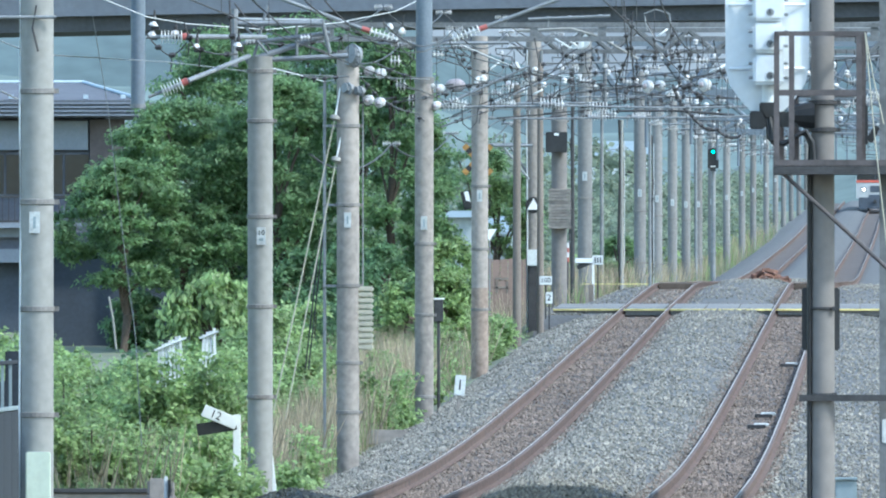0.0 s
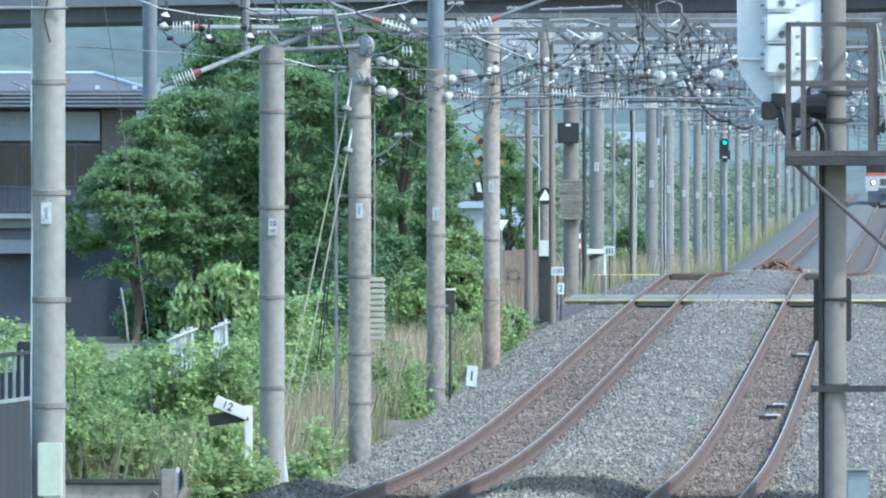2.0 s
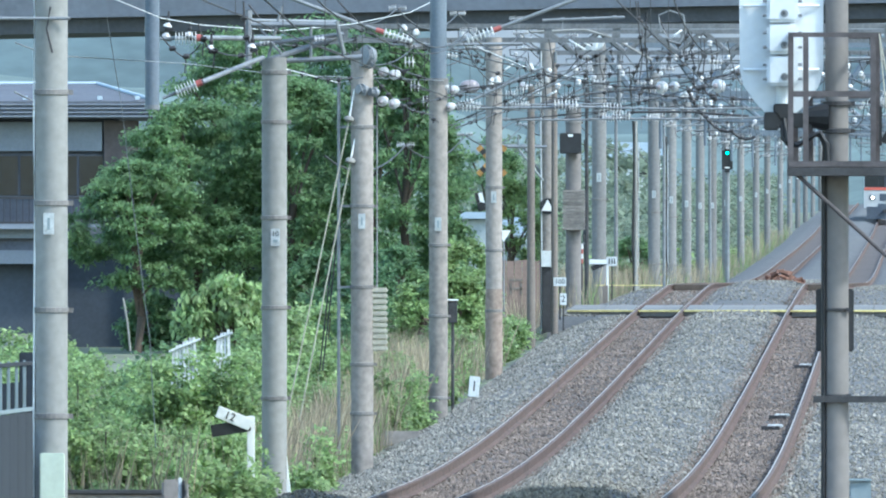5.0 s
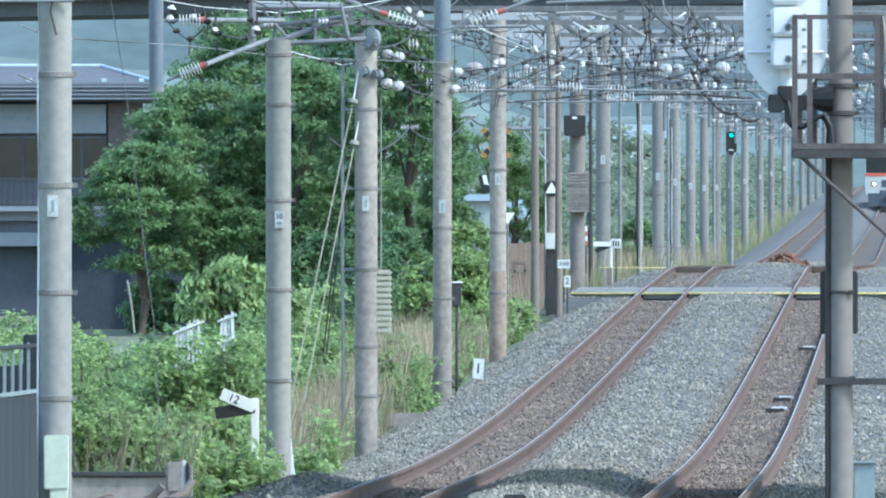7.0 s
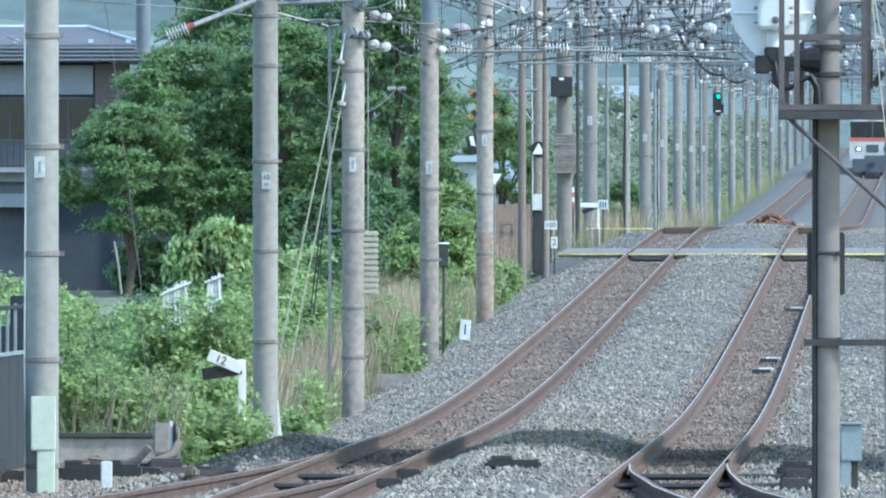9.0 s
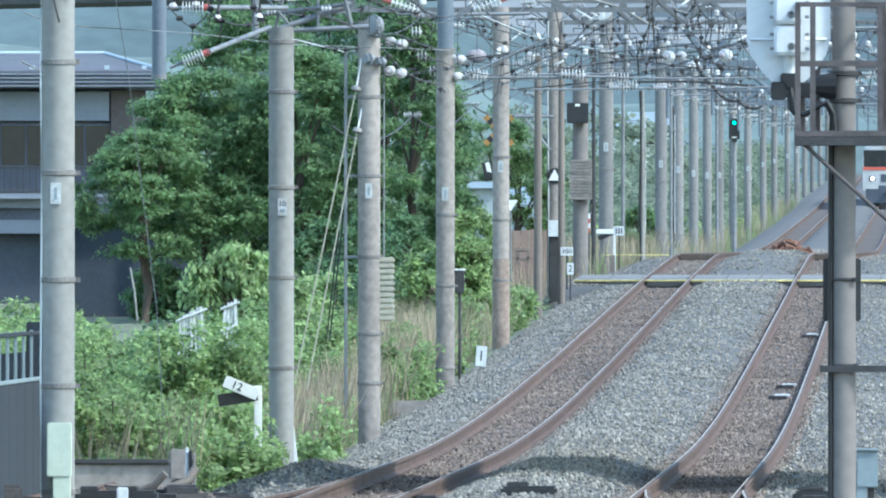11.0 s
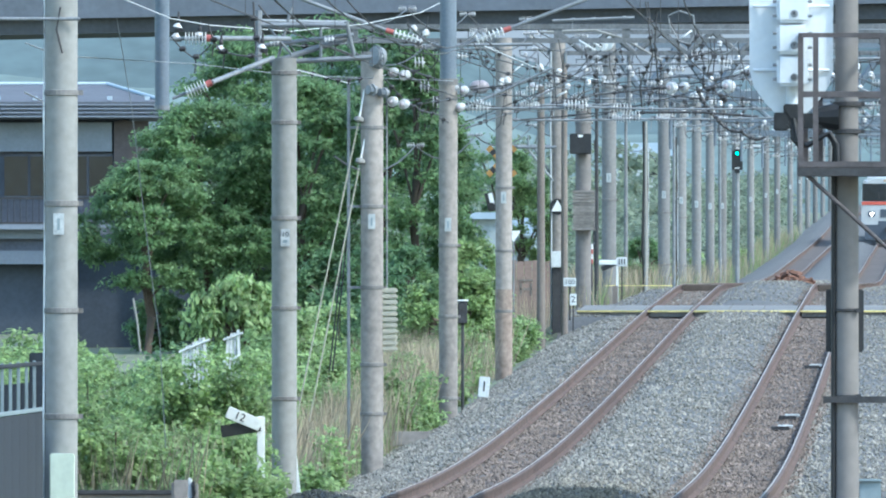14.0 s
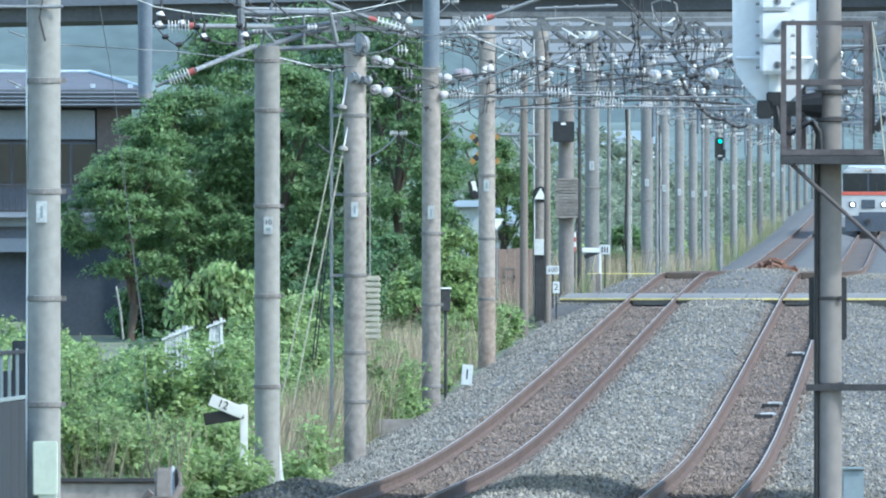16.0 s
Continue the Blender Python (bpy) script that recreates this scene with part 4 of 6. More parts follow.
        box(bm, (.6 - k * .95, .15, Z(7.47)), (.12, .1, .1))
        part("snow_guard", bm, PALE_ROOF, roof)
    return e


house()


# added to fill the dark hollow below the trees, shade in its colour
def shade_shed():
    x, y = -17.9, 408.0
    g = ground_z(x, y) - .1
    e = thing("shade_shed", x, y, g, "added shed with posts below trees, the hollow's shade in its slate-blue colour", "shed")
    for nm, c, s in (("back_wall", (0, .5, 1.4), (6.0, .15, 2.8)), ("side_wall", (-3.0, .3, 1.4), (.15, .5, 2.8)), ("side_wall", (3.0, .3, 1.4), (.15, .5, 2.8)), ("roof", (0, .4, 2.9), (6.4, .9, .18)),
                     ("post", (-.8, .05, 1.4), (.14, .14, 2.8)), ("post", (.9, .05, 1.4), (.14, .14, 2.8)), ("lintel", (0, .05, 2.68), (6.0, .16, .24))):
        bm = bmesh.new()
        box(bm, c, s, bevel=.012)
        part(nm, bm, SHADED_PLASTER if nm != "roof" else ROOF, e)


shade_shed()


def far_shed():
    e = thing("shed", -13.2, 525, ground_z(-13.2, 525) - .1, "pale blue sheet-roofed shed beyond the trees", "shed")
    bm = bmesh.new()
    box(bm, (0, 2, 1.3), (1.6, 4, 2.6))
    part("wall", bm, PALE_CABINET, e)
    bm = bmesh.new()
    v = [bm.verts.new(p) for p in ((-.95, -.2, 2.55), (.95, -.2, 2.55), (.95, 4.2, 3.1), (-.95, 4.2, 3.1), (-.95, -.2, 2.45), (.95, -.2, 2.45), (.95, 4.2, 3.0), (-.95, 4.2, 3.0))]
    for f in ((0, 1, 2, 3), (4, 7, 6, 5), (0, 4, 5, 1), (1, 5, 6, 2), (2, 6, 7, 3), (3, 7, 4, 0)):
        bm.faces.new([v[i] for i in f])
    part("roof", bm, PALE_CABINET, e)
    f = thing("board_fence", -10.42, 430, ground_z(-10.42, 430) + .1, "reddish-brown board fence with faded dark marks", "fence")
    for k in range(8):
        bm = bmesh.new()
        box(bm, (-.7 + k * .2, 0, .8), (.19, .04, 1.7 + .03 * (k % 3)))
        part("board", bm, BROWN_WALL, f)
    for k, (u, w, h) in enumerate(((.05, .34, .05), (.05, .34, .05), (-.08, .05, .3), (.18, .05, .3))):
        bm = bmesh.new()
        box(bm, (u, -.03, .95 + (.22 if k == 0 else 0)), (w, .012, h))
        part("marking", bm, WOOD, f)


far_shed()


def far_house():
    x, y = -15.6, 900.0
    g = ground_z(x, y) - .3
    e = thing("distant_house", x, y, g, "pale two-storey house with light roof far beyond the masts", "house")
    bm = bmesh.new()
    box(bm, (0, 3, (9.7 - g) / 2), (3.0, 6, 9.7 - g))
    part("wall", bm, OLD_WHITE, e, "off-white wall")
    bm = bmesh.new()
    v = [bm.verts.new(p) for p in ((-1.7, -.4, 9.65 - g), (1.7, -.4, 9.65 - g), (1.7, 6.4, 9.65 - g), (-1.7, 6.4, 9.65 - g), (-1.7, 3, 10.5 - g), (1.7, 3, 10.5 - g))]
    for f in ((0, 1, 5, 4), (1, 2, 5), (2, 3, 4, 5), (3, 0, 4), (3, 2, 1, 0)):
        bm.faces.new([v[i] for i in f])
    part("roof", bm, PALE_CABINET, e, "pale blue-grey roof")
    for u in (-.8, .6):
        bm = bmesh.new()
        box(bm, (u, -.02, 9.1 - g), (.8, .08, 1.0), bevel=.02)
        w = part("window", bm, PALE_CABINET, e)
        bm = bmesh.new()
        box(bm, (u, -.07, 9.1 - g), (.66, .03, .86))
        part("pane", bm, GLASS_DARK, w)


far_house()


def pale_house():
    x, y = -12.95, 486.0
    g = ground_z(x, y) - .2
    e = thing("pale_house", x, y, g, "low pale rendered house with grey-blue roof behind small trees", "house")
    bm = bmesh.new()
    box(bm, (0, 2, (4.66 - g) / 2), (1.05, 4, 4.66 - g))
    part("wall", bm, PALE_RENDER, e, "pale grey rendered wall")
    bm = bmesh.new()
    v = [bm.verts.new(p) for p in ((-.6, -.3, 4.64 - g), (.6, -.3, 4.64 - g), (.6, 4.3, 4.64 - g), (-.6, 4.3, 4.64 - g), (-.3, 2, 4.84 - g), (.6, 2, 4.84 - g))]
    for f in ((0, 1, 5, 4), (1, 2, 5), (2, 3, 4, 5), (3, 0, 4), (3, 2, 1, 0)):
        bm.faces.new([v[i] for i in f])
    part("roof", bm, PALE_CABINET, e, "grey-blue roof")


pale_house()

# ---- distance ----
def ridge(name, y, x0, step, n, base, top, rough, seed, mat):
    bm = bmesh.new()
    prev = None
    for i in range(n):
        x = x0 + i * step
        t = x / (y + 200)
        dip = min(1, max(0, (t + .031) / .008)) * min(1, max(0, (-.005 - t) / .004))     # a saddle along the line
        h = top - top * .2 * dip + rough * noise.noise((i * .13, seed, 0)) + rough * .3 * noise.noise((i * .7, seed + 6, 0))
        a, b, c = bm.verts.new((x, y, base)), bm.verts.new((x, y + 200, h)), bm.verts.new((x, y + 700, h * .9))
        if prev:
            bm.faces.new((prev[0], a, b, prev[1]))
            bm.faces.new((prev[1], b, c, prev[2]))
        prev = (a, b, c)
    tagged(part(name, bm, mat), kind="structure")


# hill and haze sheets, tinted and self-lit to stand for hazy distance
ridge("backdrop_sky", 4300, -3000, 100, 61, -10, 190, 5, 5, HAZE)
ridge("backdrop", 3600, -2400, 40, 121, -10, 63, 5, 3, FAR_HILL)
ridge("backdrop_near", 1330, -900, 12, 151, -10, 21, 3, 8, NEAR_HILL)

# ---- train ----
def train():
    e = thing("train", RIGHT, 1180, rail(1180), "silver-grey multiple-unit train with red stripe and lit headlamp", "train")
    W = 1.42
    bm = bmesh.new()
    sec = [(-W, .95), (W, .95), (W + .03, 1.6), (W, 3.0), (W - .25, 3.45), (.7, 3.65), (-.7, 3.65), (-W + .25, 3.45), (-W, 3.0), (-W - .03, 1.6)]
    rings = []
    for yy, s in ((-.12, .985), (0, 1.0), (19.5, 1.0)):
        rings.append([bm.verts.new((a * s, yy, b)) for a, b in sec])
    n = len(sec)
    for lo, hi in zip(rings, rings[1:]):
        for k in range(n):
            bm.faces.new((lo[k], lo[(k + 1) % n], hi[(k + 1) % n], hi[k]))
    bm.faces.new(rings[0])
    bm.faces.new(rings[-1])
    part("body", bm, CREAM, e, "silver-grey car body")
    for nm, c, s, m, lab in (("windscreen", (0, -.13, 2.86), (2.76, .05, 1.0), GLASS_DARK, "dark wrap-round windscreen"),
                             ("stripe", (0, -.13, 2.25), (2.86, .06, .19), TRAIN_RED, "red front stripe"),
                             ("coupler_cover", (0, -.14, 1.68), (.74, .06, .48), TRAIN_GREY, ""),
                             ("skirt", (0, -.05, .62), (2.5, .3, .85), TRAIN_GREY, "dark grey skirt"),
                             ("under_panel", (.25, -.13, 1.05), (1.5, .08, .4), TRAIN_GREY, "")):
        bm = bmesh.new()
        box(bm, c, s, bevel=.02)
        part(nm, bm, m, e, lab)
    for s in (-1, 1):
        bm = bmesh.new()
        box(bm, (s * .87, -.14, 1.65), (.38, .05, .3), bevel=.02)
        part("lamp_box", bm, TRAIN_GREY, e)
        bm = bmesh.new()
        tube(bm, (s * .85, -.16, 1.65), (s * .85, -.2, 1.65), .09, seg=16)
        part("headlamp", bm, HEADLAMP, e, "lit round headlamp")
    bm = bmesh.new()
    box(bm, (0, -.12, 3.52), (.5, .1, .16), bevel=.03)
    roof_lamp = part("roof_lamp", bm, CREAM, e, "small marker lamp housing over the windscreen")
    # plain orange discs; the lamps' warm light is only in the colour
    for u in (-.13, .13):
        bm = bmesh.new()
        tube(bm, (u, -.16, 3.52), (u, -.185, 3.52), .055, seg=12)
        part("lens", bm, DULL_ORANGE, roof_lamp)
    for nm, c, sz, m in (("wiper", (-.45, -.17, 2.6), (.03, .02, .5), BLACK), ("wiper", (.45, -.17, 2.6), (.03, .02, .5), BLACK), ("windscreen_pillar", (0, -.165, 2.87), (.07, .02, 1.0), TRAIN_GREY),
                         ("buffer_panel", (-.95, -.13, 1.12), (.5, .06, .22), CREAM), ("coupler", (0, -.35, .75), (.25, .5, .22), DARK_STEEL)):
        bm = bmesh.new()
        box(bm, c, sz, bevel=.006)
        part(nm, bm, m, e)
    for x in (-.55, .55):
        for yy in (1.5, 3.6, 14.5, 16.6):
            bm = bmesh.new()
            tube(bm, (x - .06, yy, .43), (x + .06, yy, .43), .43, seg=18)
            part("wheel", bm, DARK_STEEL, e)
    for k in range(1, 3):
        bm = bmesh.new()
        box(bm, (0, 20.2 * k + 9.8, 2.3), (2.84, 19.5, 2.7), bevel=.2)
        part("carriage", bm, CREAM, e)
    return e


the_train = train()


# ---- fittings on the masts ----
def strain_insulator(x, y, z, label="pair of round white strain insulators on a wire"):
    e = thing("strain_insulator", x, y, z, label, "insulator", "strain insulators")
    for k, dx in enumerate((-.1, .08)):
        u, v = (dx, -.1 - .05 * k, -.04 * k), (dx + .09, .06, -.04 * k + .03)
        bm = bmesh.new()
        lathe(bm, u, v, ((0, .03), (.06, .06), (.14, .082), (.2, .08), (.26, .056), (.34, .08), (.42, .078), (.48, .054), (.56, .074), (.64, .07), (.7, .045), (.8, .05), (1, .02)), 16)
        shell = part("shell", bm, PORCELAIN, e)
        # cap whose mauve also stands for shading on the porcelain's side
        bm = bmesh.new()
        lathe(bm, Vector(u) - Vector((.025, .045, .008)), Vector(u) + Vector((.005, .01, .002)), ((0, .018), (.3, .034), (1, .036)), 12)
        part("cap", bm, MAUVE, shell, "dull mauve cap")
    bm = bmesh.new()
    tube(bm, (-.35, 0, -.06), (.35, .05, .05), .014, seg=6)
    part("rod", bm, DARK_STEEL, e)


for p in ((-8.49, 268, 6.01), (-8.5, 268, 5.55), (-8.72, 310, 6.27), (-8.78, 310, 5.96), (-1.71, 420, 7.16), (-9.9, 420, 7.65), (-8.88, 470, 8.25)):
    strain_insulator(*p)


def brown_arm(pole_xyz, red_end, tip, label):
    """Long-rod insulator with a red end and the tube that it carries."""
    e = thing("stay_tube", *pole_xyz, label, "stay tube", "stay tubes")
    o = Vector(pole_xyz)
    r, t = Vector(red_end) - o, Vector(tip) - o
    bm = bmesh.new()
    tube(bm, (0, 0, 0), r * .36, .022, seg=10)
    part("socket", bm, GALV, e)
    bm = bmesh.new()
    insulator(bm, r * .34, r * .88, 7, .092, .026)
    part("insulator", bm, CLEAN_PORCELAIN, e, "white ribbed long-rod insulator")
    bm = bmesh.new()
    tube(bm, r * .86, r * 1.0, .048, seg=12)
    part("red_band", bm, RED, e, "red painted end band")
    bm = bmesh.new()
    tube(bm, r * .99, t, .034, seg=12)
    part("tube", bm, GALV, e, smooth=True)
    return e


brown_arm((-9.03, 310, 7.03), (-10.04, 310, 7.34), (-11.8, 310, 7.99), "grey stay tube with white long-rod insulator and red band")
brown_arm((-8.72, 310, 7.03), (-7.75, 310, 7.38), (-6.22, 310, 7.96), "grey stay tube with white long-rod insulator and red band")
e = brown_arm((-10.26, 228, 5.15), (-9.73, 228, 5.37), (-9.05, 231.6, 5.75), "grey stay tube with white long-rod insulator fixed to a mast top")
brown_arm((-10.34, 229, 5.97), (-9.76, 229, 5.98), (-8.82, 231.6, 6.01), "level grey tube with white insulator and red band")

hanging = thing("drop_post", -10.4, 228, 5.01, "blue-grey steel drop post hung beside a mast", "drop post")
bm = bmesh.new()
tube(bm, (0, 0, 0), (0, 0, 2.6), .098, seg=20)
part("post", bm, BLUE_STEEL, hanging, smooth=True)
bm = bmesh.new()
tube(bm, (0, 0, -.01), (0, 0, .05), .104, seg=20)
part("end_cap", bm, GALV, hanging)

# tubes and brackets on the second mast's head
head = thing("mast_head_frame", ROW, 231.8, 5.7, "tangle of grey tubes and brackets on a mast head", "bracket")
for a, b, r in (((-.35, -.1, .5), (.85, -.1, .5), .035), ((-.3, 0, .22), (.95, 0, .37), .03), ((0, 0, .0), (1.2, 0, .06), .035), ((-.2, 0, -.02), (.85, .1, .32), .04), ((-.35, -.1, -.1), (-.35, -.1, .7), .05),
                ((-.1, .05, 0), (.1, .05, .75), .02), ((.5, 0, .05), (.5, 0, .5), .02), ((-.35, -.1, .62), (.1, 0, .1), .018), ((.85, -.1, .55), (.95, 0, .1), .03)):
    bm = bmesh.new()
    tube(bm, a, b, r, seg=8)
    part("tube", bm, GALV, head)
for u, v in ((-.2, .25), (.55, .3)):
    bm = bmesh.new()
    insulator(bm, (u, -.12, v), (u + .14, -.12, v + .015), 3, .045)
    part("insulator", bm, PORCELAIN, head)

for x, y, z in ((-10.24, 229, 6.14), (-10.27, 229.2, 6.01), (-9.66, 229, 5.84), (-9.10, 229, 5.86), (-9.95, 229, 6.02)):
    e = thing("hanging_insulator", x, y, z, "white disc insulator with dark fittings hung by a mast head", "insulator", "hanging insulators")
    bm = bmesh.new()
    lathe(bm, (0, 0, -.02), (.012, 0, .05), ((0, .02), (.15, .064), (.4, .056), (.75, .03), (1, .02)), 14)
    disc = part("disc", bm, PORCELAIN, e, smooth=True)
    bm = bmesh.new()
    lathe(bm, (.012, 0, .045), (.02, 0, .2), ((0, .026), (.3, .032), (.5, .016), (1, .014)), 10)
    box(bm, (.03, 0, -.05), (.11, .05, .05), bevel=.01)
    part("fitting", bm, DARK_STEEL, disc)

# tension balancer on the third mast
tb = thing("tension_balancer", ROW, 268, 0.4, "tension balancer with pulley wheels, rods and stacked concrete weights", "tension balancer")
for x, z, r in ((.1, 5.86, .175), (.02, 5.34, .085), (.2, 5.3, .07)):
    bm = bmesh.new()
    wire(bm, [(x + .62 * r * math.cos(i * math.tau / 24), -.25 - .75 * r * math.cos(i * math.tau / 24), z + r * math.sin(i * math.tau / 24) - .2 * r * math.cos(i * math.tau / 24)) for i in range(25)], .013, 6)
    part("pulley_rim", bm, GALV, tb)
    bm = bmesh.new()
    lathe(bm, (x - .075, -.23, z + .01), (x + .045, -.13, z - .01), ((0, r * .9), (.3, r * .97), (.7, r * .97), (1, r * .9)), 20)
    part("pulley_disc", bm, GALV, tb)
    bm = bmesh.new()
    tube(bm, (x, -.3, z), (x, -.12, z), .035, seg=10)
    part("pulley_hub", bm, GALV, tb)
    for k in range(5):
        bm = bmesh.new()
        a = k * math.pi / 5
        q = Vector((.62 * r * math.cos(a), -.75 * r * math.cos(a), r * math.sin(a) - .2 * r * math.cos(a)))
        tube(bm, Vector((x, -.25, z)) + q, Vector((x, -.25, z)) - q, .009, seg=6)
        part("spoke", bm, GALV, tb)
for k in range(11):
    bm = bmesh.new()
    box(bm, (.23, .1, 1.25 + k * .092 - .0), (.33, .33, .082), bevel=.018)
    part("weight", bm, DRY_ROPE, tb, "pale cast weight")
bm = bmesh.new()
tube(bm, (.23, .1, 1.2), (.23, .1, 5.4), .014, seg=6)
part("weight_rod", bm, GALV, tb)
bm = bmesh.new()
tube(bm, (-.37, 0, -.35), (-.37, 0, 5.5), .026, seg=8)
part("guide_pipe", bm, GALV, tb)
for z in (4.75, 3.5, 2.22):
    bm = bmesh.new()
    box(bm, (-.2, -.02, z), (.4, .04, .04))
    part("bracket", bm, GALV, tb)
for top, disc, foot in (((-.05, -.1, 5.72), (-.2, -.14, 4.88), (-1.16, -.4, .25)), ((-.02, -.1, 5.0), (-.18, -.14, 4.22), (-.98, -.4, .1))):
    bm = bmesh.new()
    tube(bm, top, disc, .015, seg=6)
    part("white_rod", bm, WHITE, tb)
    bm = bmesh.new()
    d = (Vector(foot) - Vector(disc)).normalized() * .05
    lathe(bm, Vector(disc) - d, Vector(disc) + d, ((0, .02), (.15, .06), (.35, .078), (.75, .078), (.9, .05), (1, .02)), 18)
    part("guy_insulator", bm, CONCRETE, tb, "grey disc insulator", smooth=True)
    bm = bmesh.new()
    wire(bm, [disc, foot], .011, 6)
    part("stay_wire", bm, DRY_ROPE, tb, "pale sleeved stay wire")
for dx in (0, .05):
    bm = bmesh.new()
    wire(bm, [(-.45 + dx, .2, 3.0), (-.68 + dx, .1, .9)], .012, 5)
    part("guy_wire", bm, DARK_STEEL, tb)

# casing, triangle and box on the sixth mast
bm = bmesh.new()
box(bm, (.0, -.12, 2.27 - m6.location.z), (.27, .2, 1.75), bevel=.02)
part("cable_casing", bm, DARK_STEEL, m6, "dark cable casing")
bm = bmesh.new()
box(bm, (-.03, -.24, 3.32 - m6.location.z), (.25, .1, .38), bevel=.01)
part("meter_box", bm, OLD_WHITE, m6, "pale box")
bm = bmesh.new()
zt = 4.58 - m6.location.z
vs = [bm.verts.new(p) for p in ((-.15, -.22, zt - .13), (.15, -.22, zt - .13), (0, -.22, zt + .14), (-.15, -.20, zt - .13), (.15, -.20, zt - .13), (0, -.20, zt + .14))]
for f in ((0, 1, 2), (3, 5, 4), (0, 3, 4, 1), (1, 4, 5, 2), (2, 5, 3, 0)):
    bm.faces.new([vs[i] for i in f])
part("triangle_sign", bm, WHITE, m6, "white triangle sign")
bm = bmesh.new()
tube(bm, (0, -.19, zt - .02), (0, -.196, zt - .02), .19, seg=20)
part("sign_backing", bm, BLACK, m6, "round black backing")
for x, r in ((-.15, .02), (.19, .05)):
    bm = bmesh.new()
    wire(bm, [(x, -.15, 0), (x + .01, -.16, 2.5), (x - .01, -.16, 5), (x, -.15, 6.8)], r * .8, 6)
    part("conduit", bm, OLD_WHITE if x < 0 else GALV, m6)
bm = bmesh.new()
zt = 5.99 - m6.location.z
tube(bm, (-1.1, -.05, zt), (.1, -.05, zt), .035, seg=8)
part("side_arm", bm, GALV, m6)
bm = bmesh.new()
tube(bm, (-.55, -.05, zt - .05), (-.1, -.05, zt - .75), .03, seg=8)
part("arm_brace", bm, GALV, m6)

# slender poles between the masts
for x, d, top, r, m, lab in ((-8.97, 386, 7.23, .10, WOOD, "old timber pole beside the line"), (-8.72, 399, 7.92, .085, WOOD, "rusty slender pole by a mast"), (-8.94, 448, 8.73, .06, DARK_STEEL, "dark slender steel pole behind the masts"), (-8.53, 500, 7.58, .07, CONCRETE, "pale cable pole with a dark riser beyond the crossing"),
                             (-8.62, 560, 9.34, .06, GALV, "slender steel pole among distant masts"), (-8.74, 690, 9.77, .06, GALV, "slender steel pole among distant masts"), (-9.48, 520, 7.82, .07, GALV, "slender steel pole among distant masts")):
    sp = pole(x, d, top, r, m, lab, (), group="slender poles", taper=.02, name="service_pole")
    if m is CONCRETE:
        bm = bmesh.new()
        wire(bm, [(-.06, -.06, 0), (-.09, -.06, 1.6), (-.055, -.06, 3.2), (-.07, -.06, top - sp.location.z)], .042, 8)
        part("riser", bm, CABLE, sp, "black cable riser")
wp = pole(-8.96, 432, 7.22, .2, MAST_PAINT, "concrete mast with black box and stacked tension weights", (6.86,))
bm = bmesh.new()
box(bm, (-.06, -.4, 6.32 - wp.location.z), (.55, .35, .52), bevel=.02)
bb = part("switch_box", bm, BLACK, wp, "black switch box")
bm = bmesh.new()
box(bm, (-.06, -.58, 6.52 - wp.location.z), (.12, .01, .06))
part("marking", bm, WHITE, bb)
for k in range(13):
    bm = bmesh.new()
    box(bm, (.02, -.3, 4.15 - wp.location.z + k * .079), (.58, .36, .07), bevel=.02)
    part("weight", bm, OLD_CONCRETE, wp)

# meter box and conduit on the first mast
bm = bmesh.new()
box(bm, (.02, -.24, .63 - m1.location.z), (.25, .16, .55), bevel=.012)
part("supply_box", bm, PALE_GREEN, m1, "pale green supply box")
bm = bmesh.new()
box(bm, (.045, -.24, .1 - m1.location.z), (.18, .13, .55), bevel=.012)
part("supply_duct", bm, PALE_GREEN, m1)
bm = bmesh.new()
wire(bm, [(-.175, -.03, 0), (-.18, -.03, 1.5), (-.17, -.03, 3), (-.178, -.03, 4.5), (-.172, -.03, 6.0)], .012, 6)
part("earth_wire", bm, WHITE, m1)
bm = bmesh.new()
tube(bm, (-1.0, -.19, 5.33 - m1.location.z), (.2, -.19, 5.33 - m1.location.z), .018, seg=8)
part("side_arm", bm, GALV, m1)
bm = bmesh.new()
wire(bm, [(.0, -.2, 5.45 - m1.location.z), (-.04, -.2, 5.22 - m1.location.z), (.02, -.2, 4.98 - m1.location.z)], .012, 6)
part("hanger", bm, DARK_STEEL, m1)


# ---- other wires ----
def line(name, pts, r, mat, label, drop=0.0, clamps=0):
    bm = bmesh.new()
    path = []
    for a, b in zip(pts, pts[1:]):
        path += sag(a, b, drop, 8)[:-1]
    path.append(Vector(pts[-1]))
    wire(bm, path, r, 6)
    for k in range(clamps):
        p = path[1 + (k * 5 + 3) % (len(path) - 2)]
        lathe(bm, p - Vector((.05, 0, 0)), p + Vector((.05, 0, .01)), ((0, .012), (.2, .04), (.8, .04), (1, .012)), 6)
        if k % 2:
            tube(bm, p, p - Vector((.02, 0, .22)), .009, seg=5)
    return tagged(part(name, bm, mat, None, "", True), label, "wire", "loose wires")


line("feeder_cable", [(-10.3, 215, 6.27), (-10.14, 225, 6.18), (-9.83, 230, 6.17), (-8.98, 236, 6.18), (-8.84, 262, 6.69), (-9.12, 300, 7.49), (-9.37, 330, 8.31)], .007, OLD_WHITE, "pale sleeved feeder cable along the mast heads")
line("feeder_cable", [(-9.13, 170, 5.05), (-9.83, 190, 5.2), (-9.84, 225, 5.58), (-9.52, 250, 5.75), (-8.8, 310, 6.41)], .007, GALV, "thin grey wire between the masts")
